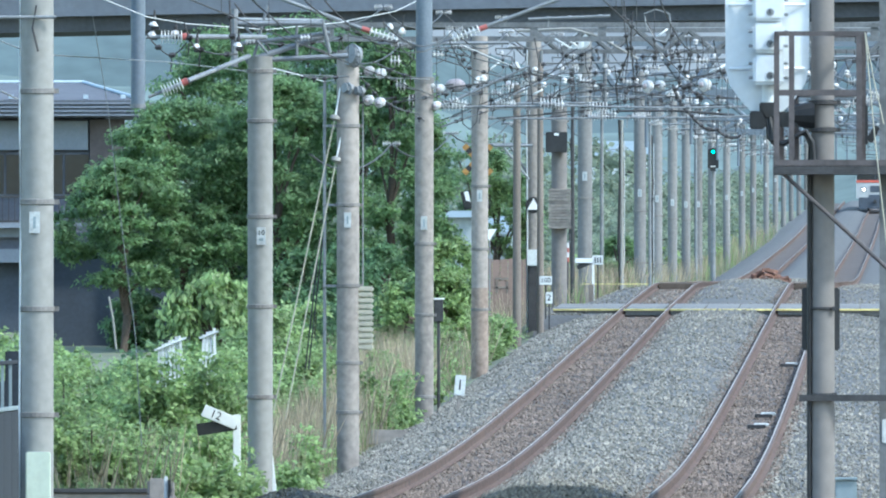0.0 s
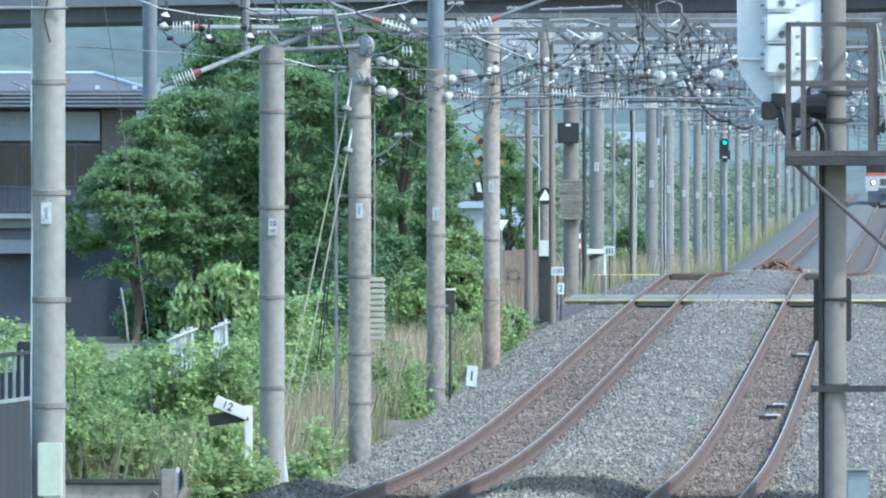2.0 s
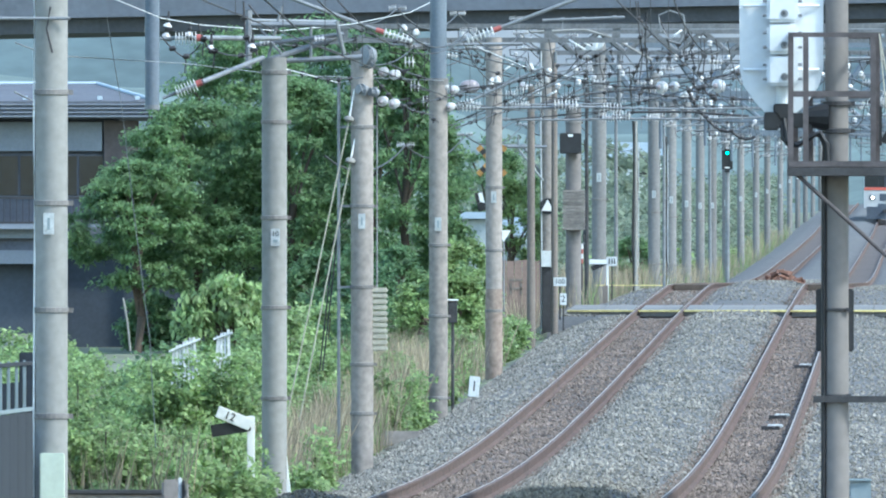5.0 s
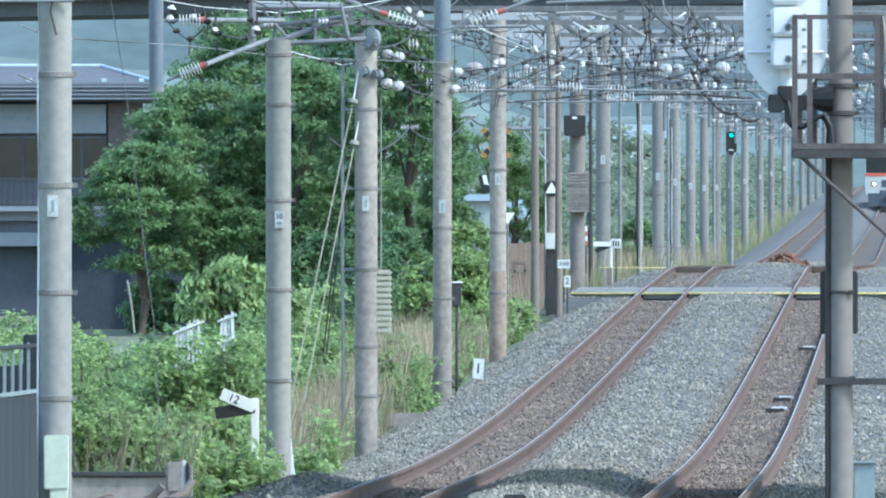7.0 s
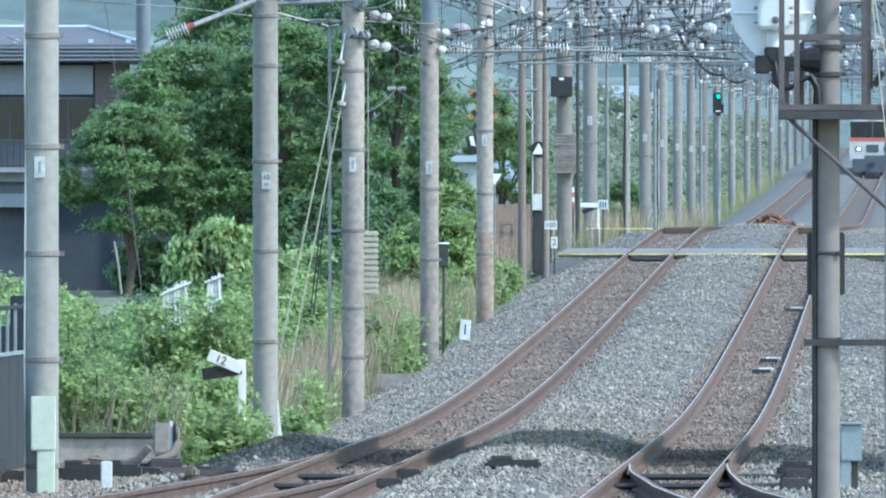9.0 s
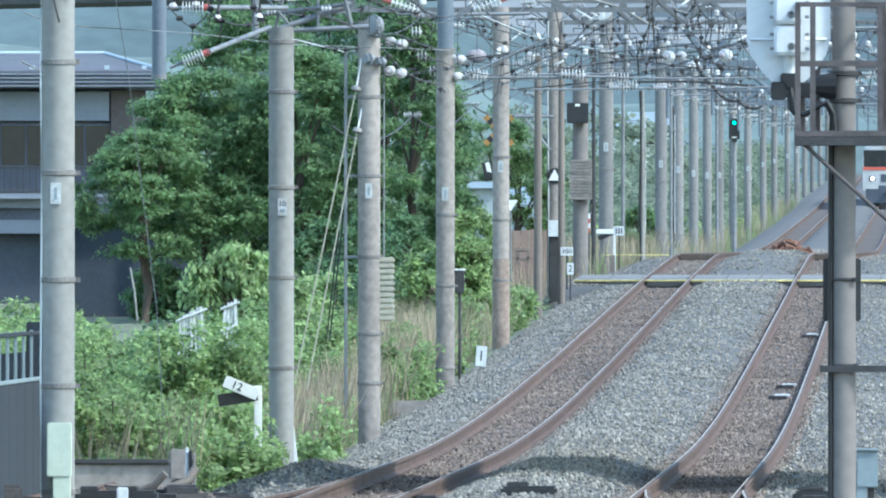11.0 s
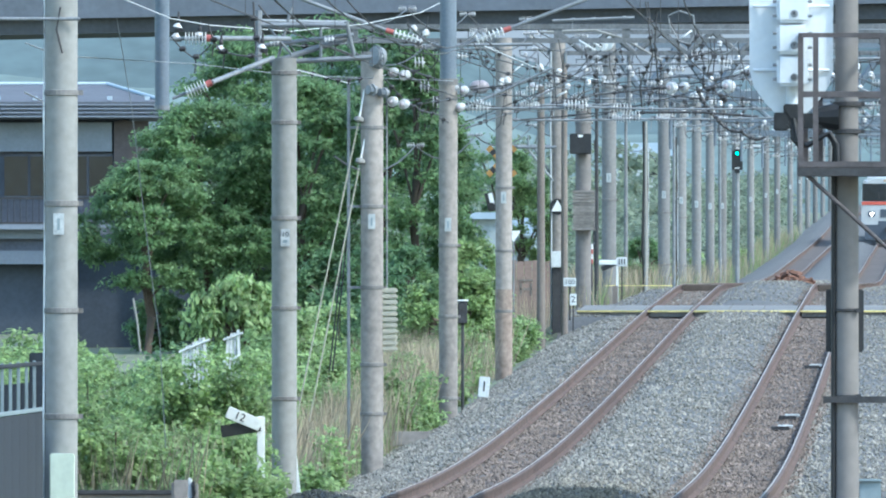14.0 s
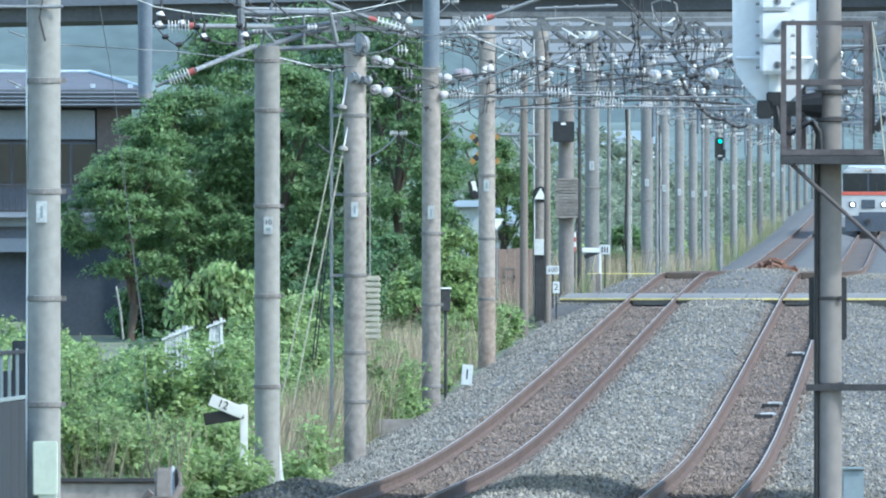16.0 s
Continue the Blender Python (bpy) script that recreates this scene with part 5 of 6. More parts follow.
line("hanging_cable", [(-9.66, 200, 5.79), (-9.48, 200, 4.71), (-9.31, 200, 3.24), (-9.15, 200, 1.98), (-9.08, 200, 0.71)], .006, GALV, "thin slack cable hanging down into the bushes")
line("feeder_cable", [(-9.03, 168, 4.53), (-9.49, 180, 4.58)], .01, GALV, "thin grey wire between the masts")
line("sleeved_wire", [(-8.68, 268, 5.98), (-9.26, 268, 5.85), (-9.06, 240, 5.7)], .008, OLD_WHITE, "white sleeved wire between mast heads")
line("sleeved_wire", [(-8.29, 312, 7.08), (-7.83, 330, 6.94), (-7.82, 360, 7.16), (-8.15, 420, 7.79)], .008, OLD_WHITE, "white sleeved wire between mast heads")
line("jumper_wire", [(-8.18, 352, 7.94), (-7.06, 352, 7.99), (-6.48, 352, 7.82), (-5.66, 352, 7.35)], .03, CONCRETE, "bent pale tube under a portal beam")
line("jumper_wire", [(-5.14, 330, 7.6), (-5.19, 330, 7.93), (-4.97, 330, 8.02), (-4.7, 330, 7.93), (-4.66, 330, 7.6), (-4.77, 330, 7.38), (-4.97, 330, 7.43), (-5.17, 330, 7.76)], .016, GALV, "looped jumper wire under the beam")
line("jumper_wire", [(-4.78, 340, 6.68), (-4.39, 340, 6.05), (-3.88, 340, 5.77), (-3.4, 340, 5.66)], .03, DARK_STEEL, "dark hanging chain of wire fittings", .1, 12)
line("cross_wire", [(-9.47, 315, 6.11), (-8.95, 315, 6.21), (-8.66, 350, 6.82), (-8.71, 420, 8.07), (-8.8, 470, 9.04)], .016, DARK_STEEL, "dark wire sloping across the tracks", clamps=9)
line("cross_wire", [(-9.15, 330, 5.73), (-8.76, 345, 6.16), (-8.57, 420, 7.44), (-7.71, 480, 8.37), (-5.82, 560, 9.9)], .016, DARK_STEEL, "dark wire sloping across the tracks", clamps=9)
line("cross_wire", [(-10.12, 300, 7.09), (-8.77, 320, 7.07), (-8.01, 380, 7.29), (-6.45, 470, 7.63), (-3.64, 600, 9.13)], .014, DARK_STEEL, "dark wire sloping across the tracks", clamps=9)
line("cross_wire", [(-8.77, 350, 6.33), (-7.06, 352, 6.64), (-3.78, 352, 7.11), (-0.61, 352, 7.47)], .014, DARK_STEEL, "dark wire sloping across the tracks", .05, clamps=9)
line("cross_wire", [(-8.86, 310, 5.9), (-6.36, 312, 5.95), (-3.35, 312, 5.92), (-0.38, 312, 6.02)], .022, GALV, "level head-span wire over the tracks", .02, 12)
line("cross_wire", [(-9.01, 350, 6.11), (-6.21, 350, 6.12), (-3.29, 350, 6.15), (-0.26, 350, 6.21)], .024, GALV, "level head-span wire over the tracks", .02, 12)
line("cross_wire", [(-8.96, 400, 7.91), (-5.63, 400, 7.94), (-2.83, 400, 7.96), (-0.43, 400, 7.99)], .03, GALV, "level head-span tube over the tracks")
line("cross_wire", [(-9.58, 240, 6.62), (-9.06, 240, 5.94)], .014, DARK_STEEL, "dark wire dropping to a mast head")
line("cross_wire", [(-7.81, 200, 6.01), (-9.02, 250, 6.21), (-9.42, 310, 6.41)], .012, DARK_STEEL, "dark wire dropping to a mast head")
line("cross_wire", [(-10.17, 290, 7.23), (-9.42, 310, 7.09), (-7.78, 330, 6.66), (-6.14, 360, 6.86), (-3.89, 400, 7.8)], .012, DARK_STEEL, "dark wire sloping across the tracks", .05, 9)
line("cross_wire", [(-9.34, 345, 6.1), (-7.73, 345, 6.74), (-6.35, 345, 7.54)], .012, DARK_STEEL, "dark wire sloping across the tracks", .0, 6)
line("cross_wire", [(-8.04, 370, 6.3), (-6.31, 370, 6.67), (-4.59, 370, 7.16), (-3.48, 370, 7.72)], .012, DARK_STEEL, "dark wire sloping across the tracks", .04, 9)
line("cross_wire", [(-9.72, 300, 5.84), (-8.92, 300, 5.91), (-8.66, 320, 6.33), (-7.73, 340, 6.47)], .012, DARK_STEEL, "dark wire sloping across the tracks", .03, 8)
line("cross_wire", [(-5.63, 330, 8.2), (-5.55, 330, 7.54), (-5.53, 332, 7.19), (-5.85, 336, 6.63), (-5.86, 340, 6.11)], .014, DARK_STEEL, "dark dropper hanging below a beam", .0, 4)
line("cross_wire", [(-5.41, 330, 7.98), (-5.45, 330, 7.38), (-5.47, 336, 6.51)], .014, DARK_STEEL, "dark dropper hanging below a beam", .0, 4)
line("cross_wire", [(-9.78, 228, 6.15), (-9.63, 228, 5.81), (-9.14, 230, 5.76)], .012, DARK_STEEL, "dark slack jumper below a tube", .04, 5)
line("cross_wire", [(-10.28, 228, 5.99), (-9.97, 228, 5.7), (-9.74, 228, 5.89)], .01, DARK_STEEL, "dark slack jumper below a tube", .03, 2)
line("cross_wire", [(-9.25, 230, 6.49), (-9.23, 230, 6.03), (-9.06, 230, 5.76)], .016, DARK_STEEL, "dark dropper hanging to a mast head", .0, 3)
line("cross_wire", [(-9.14, 236, 6.04), (-8.93, 250, 6.21), (-8.86, 268, 6.61)], .012, DARK_STEEL, "dark wire between mast heads", .05, 6)
line("level_tube", [(-9.34, 235, 6.31), (-8.34, 240, 6.37)], .03, GALV, "level grey tube over a mast head", .0)
line("level_tube", [(-7.22, 320, 7.67), (-5.67, 320, 7.73)], .03, GALV, "level grey tube over the tracks", .0, 3)
line("level_tube", [(-5.06, 360, 7.46), (-3.74, 360, 7.47), (-0.38, 360, 7.52)], .035, GALV, "level grey tube over the tracks", .0)
line("level_tube", [(-10.03, 330, 7.35), (-7.83, 330, 7.37)], .04, GALV, "level grey tube behind a mast", .0)
for off, h in ((-.75, 6.9), (-.45, 6.2), (.55, 6.5), (-.6, 4.4)):
    pts = [(ROW + off, y, rail(y) + h) for y in (268, 310, 350, 400, 463, 557, 633, 710, 819, 957, 1043)]
    line("feeder_wire", pts, .014, DARK_STEEL, "dark feeder wire along the mast row", .35)
    for k, (x, y, z) in enumerate(pts[1:9]):
        e = thing("feeder_insulator", x, y, z, "white ribbed feeder insulator by a mast", "insulator", "feeder insulators")
        for dx in (-.16, .02):
            bm = bmesh.new()
            insulator(bm, (dx, -.05, 0), (dx + .15, -.05, .01), 4, .06)
            part("disc_string", bm, PORCELAIN, e)
for off, h in ((.35, 6.6), (-.4, 6.0)):
    line("feeder_wire", [(-.35 + off, y, rail(y) + h) for y in (231, 300, 400, 463, 557, 633, 710, 819, 957, 1043)], .014, DARK_STEEL, "dark feeder wire along the mast row", .35)

# rows of ribbed insulators on the head-span tubes
for x, y, z, n in ((-6.79, 310, 5.96, 7), (-6.27, 330, 6.12, 6), (-6.37, 345, 6.13, 6), (-6.48, 400, 6.7, 5), (-9.34, 345, 6.34, 5), (-9.56, 400, 6.95, 4), (-7.59, 463, 8.01, 4), (-6.28, 463, 7.78, 5), (-5.76, 400, 8.14, 5), (-5.78, 500, 8.15, 5), (-1.49, 400, 7.47, 6), (-4.23, 450, 8.01, 5), (-8.57, 420, 8.14, 4), (-10.64, 430, 7.55, 4), (-8.26, 470, 8.64, 4), (-6.71, 520, 9.12, 4), (-8.79, 345, 6.71, 3), (-8.69, 360, 6.82, 3), (-8.51, 370, 7.04, 3), (-8.77, 430, 8.51, 4), (-8.6, 430, 8.17, 3), (-8.22, 450, 7.77, 3), (-7.88, 460, 7.79, 4), (-8.32, 440, 8.21, 3), (-7.39, 470, 8.88, 3), (-6.3, 480, 8.37, 4), (-5.36, 430, 8.23, 3), (-5.84, 520, 8.69, 3), (-9.09, 400, 6.74, 3), (-9.19, 390, 7.7, 3), (-9.12, 300, 6.19, 3), (-9.22, 300, 6.61, 3), (-9.05, 305, 5.97, 2), (-4.47, 430, 7.41, 4), (-7.83, 520, 7.99, 4)):
    e = thing("head_span_insulator", x, y - .06, z, "string of white ribbed insulators over the tracks", "insulator", "head-span insulators")
    bm = bmesh.new()
    insulator(bm, (0, 0, 0), (.065 * n, 0, .0), n, .11)
    part("disc_string", bm, PORCELAIN, e)


# ---- lineside signs ----
def gradient_post(x, y, z, text, white_tip, black_tip, foot, label, s=1.0):
    e = thing("gradient_post", x, y, foot, label, "railway sign", "gradient posts")
    bm = bmesh.new()
    box(bm, (0, 0, (z - foot) / 2 + .04), (.1 * s * s, .08 * s * s, z - foot + .16), bevel=.01)
    part("post", bm, WHITE, e, "white square post")
    for tip, m, dy, nm in ((white_tip, WHITE, -.06, "white_arm"), (black_tip, BLACK, -.03, "black_arm")):
        t = Vector(tip) - Vector((x, y, z))
        a = math.degrees(math.atan2(t.z, t.x))
        bm = bmesh.new()
        box(bm, (t.length / 2, 0, 0), (t.length, .035, .16 * s), bevel=.008)
        p = part(nm, bm, m, e)
        p.matrix_basis = Matrix.Translation((0, dy, z - foot)) @ pose(0, 0, 0, 0, -a, 0)
        if m is WHITE and text:
            lettering(text, .15, BLACK, p, Matrix.Translation((t.length * .62, -.021, 0)) @ pose(0, 0, 0, 90, 0, 0) @ pose(0, 0, 0, 0, 0, 180))
    return e


gradient_post(-8.83, 222, 0.80, "12", (-9.27, 222, 0.98), (-9.35, 222, 0.72), -.6, "white gradient post with white and black arms reading 12")
gradient_post(-8.43, 450, 3.33, "", (-8.91, 450, 3.34), (-8.85, 450, 3.15), 2.0, "white gradient post with small arms beyond the crossing", .78)
bp = thing("number_board", -8.30, 449.6, 2.1, "small white board with dark marks beside a gradient post", "railway sign")
bm = bmesh.new()
box(bm, (0, 0, .6), (.035, .03, 1.3))
part("stake", bm, DARK_STEEL, bp)
bm = bmesh.new()
box(bm, (0, -.03, 1.25), (.27, .025, .25), bevel=.006)
nb = part("board", bm, OLD_WHITE, bp)
for u in (-.07, 0, .07):
    bm = bmesh.new()
    box(bm, (u, -.046, 1.25), (.03, .008, .15))
    part("marking", bm, BLACK, nb)
km = thing("kilometre_post", -7.97, 298, ground_z(-7.97, 298) - .05, "short white distance post numbered 1 beside the ballast", "railway sign")
zk = 0.88 - km.location.z
bm = bmesh.new()
box(bm, (0, 0, zk / 2), (.06, .05, zk), bevel=.006)
part("stake", bm, OLD_CONCRETE, km)
bm = bmesh.new()
box(bm, (0, -.04, zk), (.19, .03, .36), bevel=.008)
kb = part("board", bm, OLD_WHITE, km)
km.rotation_euler = (0, radians(5), 0)
lettering("1", .26, BLACK, kb, pose(0, -.057, zk, 90))
for x, y, z, w, h, n in ((-8.58, 404, 2.78, .3, .2, "100"), (-8.5, 404, 2.37, .16, .27, "2")):
    e = thing("speed_board", x, y - 5.6, z - .6, "small white lineside board with dark characters on a stake", "railway sign", "speed boards")
    bm = bmesh.new()
    box(bm, (0, 0, .2), (.035, .03, 1.0))
    part("stake", bm, DARK_STEEL, e)
    bm = bmesh.new()
    box(bm, (0, -.03, .6), (w, .02, h), bevel=.005)
    b = part("board", bm, OLD_WHITE, e)
    lettering(n, h * .8, BLACK, b, pose(0, -.043, .6, 90))


def crossing_alarm():
    x, y = -10.16, 398
    g = ground_z(x, y) - .05
    e = thing("crossing_alarm", x, y, g, "yellow and black crossbuck crossing alarm with twin lamps", "crossing alarm")
    bm = bmesh.new()
    tube(bm, (0, 0, 0), (0, 0, 6.19 - g), .05, seg=12)
    part("post", bm, GALV, e)
    for s in (-1, 1):
        for k in range(8):
            bm = bmesh.new()
            u = -.4025 + k * .115
            m = Matrix.Translation((-.01, -.07 - .012 * (s > 0), 5.62 - g)) @ pose(0, 0, 0, 0, s * 46, 0)
            box(bm, (u, 0, 0), (.115, .02, .14), m)
            part("board", bm, BLACK if (k if k < 4 else 7 - k) % 2 else DULL_ORANGE, e)
        u = -.27 if s < 0 else .15
        bm = bmesh.new()
        box(bm, (0, 0, 0), (.2, .06, .44), bevel=.015)
        lamp = part("lamp_board", bm, BLACK, e)
        lamp.matrix_basis = Matrix.Translation((u, -.1, 4.665 - g)) @ pose(0, 0, 0, 0, -13, 0)
        bm = bmesh.new()
        lathe(bm, (0, -.03, -.1), (0, -.2, -.11), ((0, .06), (.1, .085), (1, .085)), 16)
        part("lamp_hood", bm, BLACK, lamp)
        bm = bmesh.new()
        box(bm, (.035, -.036, .07), (.1, .012, .26))
        part("reflector", bm, WHITE, lamp)
    tri = thing("yield_sign", -9.84, 396, 3.53, "white inverted triangle sign on a slim post", "road sign")
    bm = bmesh.new()
    tube(bm, (0, 0, -2.0), (0, 0, .35), .018, seg=8)
    part("post", bm, GALV, tri)
    bm = bmesh.new()
    vs = [bm.verts.new(p) for p in ((-.17, -.03, .45), (.17, -.03, .45), (0, -.03, .18), (-.17, -.01, .45), (.17, -.01, .45), (0, -.01, .18))]
    for f in ((0, 1, 2), (3, 5, 4), (0, 3, 4, 1), (1, 4, 5, 2), (2, 5, 3, 0)):
        bm.faces.new([vs[i] for i in f])
    part("board", bm, WHITE, tri)


crossing_alarm()
cab = thing("lineside_case", -8.86, 318, ground_z(-8.86, 318) - .05, "small grey lineside case with white lid on a stand", "cabinet")
bm = bmesh.new()
box(bm, (0, 0, 2.17 - cab.location.z), (.17, .2, .42), bevel=.01)
part("body", bm, DARK_STEEL, cab)
bm = bmesh.new()
box(bm, (0, 0, 2.39 - cab.location.z), (.22, .24, .03), bevel=.006)
part("lid", bm, WHITE, cab)
bm = bmesh.new()
tube(bm, (0, 0, 0), (0, 0, 1.96 - cab.location.z), .03, seg=8)
part("leg", bm, DARK_STEEL, cab)

mk = thing("striped_marker", -8.91, 440, ground_z(-8.91, 440) - .05, "short red and white striped marker post by a mast", "marker")
for k in range(4):
    bm = bmesh.new()
    zb = 3.78 - mk.location.z
    tube(bm, (0, 0, zb - .125 * (k + 1)), (0, 0, zb - .125 * k), .042, seg=12)
    part("band", bm, RED if k % 2 else OLD_WHITE, mk)
bm = bmesh.new()
tube(bm, (0, 0, 0), (0, 0, 3.28 - mk.location.z), .03, seg=8)
part("stake", bm, DARK_STEEL, mk)
st = thing("stump", -8.46, 449, ground_z(-8.46, 449) - .05, "short weathered brown timber stump", "post")
bm = bmesh.new()
box(bm, (0, 0, .26), (.13, .13, .54), bevel=.012)
part("shaft", bm, WOOD, st)

# ---- on the track ----
for x, d in ((-2.37, 337), (-2.43, 289), (-2.47, 280)):
    e = thing("track_beacon", x, d, rail(d) - .17, "flat white track beacon between the rails", "track beacon", "track beacons")
    bm = bmesh.new()
    box(bm, (0, 0, .06), (.26, .5, .05), bevel=.015)
    part("plate", bm, OLD_WHITE, e)
    bm = bmesh.new()
    box(bm, (-.08, .05, .03), (.3, .6, .06))
    part("mount", bm, DARK_STEEL, e)

for path in ([(-6.86, 200), (-6.95, 193), (-7.12, 186), (-7.4, 178), (-7.75, 170), (-8.2, 161), (-8.8, 150), (-9.6, 138)], [(-5.72, 190), (-5.85, 184), (-6.02, 177), (-6.3, 168), (-6.65, 159), (-7.1, 150), (-7.8, 138)],
             [(-3.17, 189), (-3.08, 184), (-2.98, 181), (-2.84, 177.5), (-2.63, 172), (-2.29, 165.6), (-1.9, 159), (-1.24, 150)], [(-2.13, 192), (-2.06, 187), (-1.97, 182), (-1.76, 174), (-1.5, 168.5), (-1.2, 164), (-.7, 157), (.0, 148)]):
    rail_run("turnout_rail", path, "curved rusty turnout rail leaving the track")
for y in (180.5, 187.5):
    for c, w in ((LEFT - .35, 2.5), (RIGHT + .35, 2.5)):
        e = thing("point_rod", c, y, rail(y) - .16, "dark point rod across the rails", "point rod", "point rods")
        bm = bmesh.new()
        tube(bm, (-w / 2, 0, .03), (w / 2, .05, .03), .035, seg=8)
        part("rod", bm, BLACK, e)
        bm = bmesh.new()
        box(bm, (w / 2 - .2, 0, .06), (.3, .35, .12), bevel=.02)
        part("clamp", bm, DARK_STEEL, e)
for x, y, w, dd, h in ((-8.62, 184, .42, .5, .16), (-7.75, 187, .6, .4, .12), (-8.9, 181, .5, .5, .2), (-1.2, 189, .7, .4, .16), (-4.3, 181, .6, .4, .1)):
    e = thing("point_machine", x, y, ground_z(x, y) - .02, "dark point machine beside the rails", "point machine", "point machines")
    bm = bmesh.new()
    box(bm, (0, 0, h / 2 + .02), (w, dd, h), bevel=.03)
    part("casing", bm, BLACK, e)
    bm = bmesh.new()
    box(bm, (-w * .2, 0, h + .04), (w * .4, dd * .7, .05), bevel=.015)
    part("lid", bm, DARK_STEEL, e)

heap = thing("scrap_heap", -4.46, 525, rail(525) - .2, "heap of rust-orange scrap rail pieces between the tracks", "scrap heap")
hr = random.Random(4)
for k in range(46):
    bm = bmesh.new()
    a = hr.uniform(-.9, .9)
    z = .06 + .58 * (1 - abs(a)) * hr.random()
    box(bm, (0, 0, 0), (hr.uniform(.25, .6), .1, .09), Matrix.Translation((a * .75, hr.uniform(-.5, .5), z)) @ pose(0, 0, 0, hr.uniform(-20, 20), hr.uniform(-28, 28), hr.uniform(-60, 60)), .01)
    part("scrap_piece", bm, RUSTY, heap)

# ---- beside the track, at the near end ----
fence = thing("panel_fence", -9.97, 172, -.65, "blue-grey steel panel fence beside the line", "fence")
for k in range(16):
    bm = bmesh.new()
    box(bm, (0, -8 + k * 1.62, .98), (.035, 1.61, 1.76), bevel=.006)
    part("panel", bm, FENCE, fence)
    bm = bmesh.new()
    box(bm, (-.05, -8.8 + k * 1.62, 1.1), (.06, .06, 2.2))
    part("post", bm, FENCE, fence)
    bm = bmesh.new()
    box(bm, (-.01, -8.6 + k * 1.62, 2.16), (.035, .05, .56), bevel=.008)
    part("picket", bm, PALE_CABINET, fence)
for z in (1.89, 2.4):
    bm = bmesh.new()
    box(bm, (0, 4.1, z), (.05, 26.2, .045), bevel=.008)
    part("top_rail", bm, PALE_CABINET if z < 2 else FENCE, fence)
bm = bmesh.new()
box(bm, (-.06, 17.4, 1.27), (.19, .12, 2.5), bevel=.012)
part("end_post", bm, FENCE, fence, "dark closing post")
wall = thing("low_wall", -9.15, 193.5, -.85, "low grey concrete retaining wall below the bushes", "wall")
bm = bmesh.new()
box(bm, (-.05, 0, .54), (1.5, .15, 1.1), bevel=.02)
part("body", bm, OLD_CONCRETE, wall)
bm = bmesh.new()
box(bm, (0, -.02, 1.11), (1.45, .22, .05), bevel=.01)
part("coping", bm, DARK_STEEL, wall)
for x, y, h, w, m, lab in ((-8.47, 191, .62, .19, WOOD, "weathered brown timber post beside the track"), (-8.375, 190.5, .66, .04, OLD_WHITE, "thin chalky white pipe post beside a timber post"), (-8.335, 190.45, .63, .03, DARK_STEEL, "thin dark stake beside a timber post"), (-8.29, 190.4, .6, .03, OLD_CONCRETE, "thin chalky grey pipe post beside a timber post")):
    e = thing("trackside_post", x, y, ground_z(x, y) - .1, lab, "post", "trackside posts")
    bm = bmesh.new()
    box(bm, (0, 0, h / 2), (w, .12, h), bevel=.012)
    part("shaft", bm, m, e)
    if w > .1:
        bm = bmesh.new()
        box(bm, (-.03, -.03, h - .17), (w + .015, .16, .36), bevel=.03)
        part("head_block", bm, OLD_CONCRETE, e, "stained grey head block")
mk = thing("marker_post", -8.41, 176, ground_z(-8.41, 176) - .05, "short chipped white marker post beside the track", "railway sign")
bm = bmesh.new()
box(bm, (0, 0, .17), (.12, .08, .36), bevel=.012)
part("post", bm, OLD_WHITE, mk)
offcuts = random.Random(12)
for x0, y0, w, n in ((-9.3, 185, .5, 5), (-8.78, 186, .6, 8), (-8.2, 187, .5, 5), (-7.76, 187, .34, 5), (-9.75, 182, .5, 4)):
    for k in range(n):
        x, y = x0 + offcuts.uniform(-.5, .5) * w, y0 + k * .26 - n * .13
        e = thing("old_timber", x, y, ground_z(x, y), "tarred dark timber offcut thrown down beside the track", "timber", "timber offcuts")
        l, hh = offcuts.uniform(.22, .52), offcuts.uniform(.1, .24)
        bm = bmesh.new()
        box(bm, (0, 0, hh / 2 - .02), (l, .22, hh), bevel=.03)
        for v in bm.verts:
            v.co.z *= 1 + .25 * noise.noise(v.co * 5 + Vector((x * 9, y, 0)))
        part("timber", bm, TARRED if k % 3 else WOOD, e)
        e.rotation_euler = (0, 0, offcuts.uniform(-.5, .5))
for k, (x, y, l, r, a) in enumerate(((-9.35, 187, 1.0, .035, 20), (-8.75, 185, .8, .045, -35), (-9.7, 184, .9, .03, 60), (-8.5, 189, .6, .05, 10), (-9.1, 181, .7, .04, -15))):
    e = thing("scrap_pipe", x, y, ground_z(x, y) + .03, "rusty bent pipe lying on ballast", "pipe", "scrap pipes")
    bm = bmesh.new()
    wire(bm, [(-l / 2, 0, r), (0, 0, r + .03), (l * .35, .05, r + .12), (l / 2, .1, r + .26 * (k % 2))], r, 8)
    part("pipe", bm, WOOD if k % 2 else RUST, e, smooth=True)
    e.rotation_euler = (0, 0, radians(a))
rc = thing("relay_cabinet", -0.71, 186, ground_z(-0.71, 186) - .05, "blue-grey relay cabinet on a pale base", "cabinet")
bm = bmesh.new()
box(bm, (0, 0, .55), (.235, .2, .4), bevel=.012)
part("body", bm, PALE_CABINET, rc)
bm = bmesh.new()
box(bm, (0, -.02, .765), (.255, .24, .03), bevel=.01)
part("lid", bm, PALE_CABINET, rc)
bm = bmesh.new()
box(bm, (-.065, 0, .2), (.12, .16, .32), bevel=.01)
part("leg", bm, PALE_CABINET, rc)
bm = bmesh.new()
box(bm, (.04, .05, .2), (.07, .1, .32), bevel=.01)
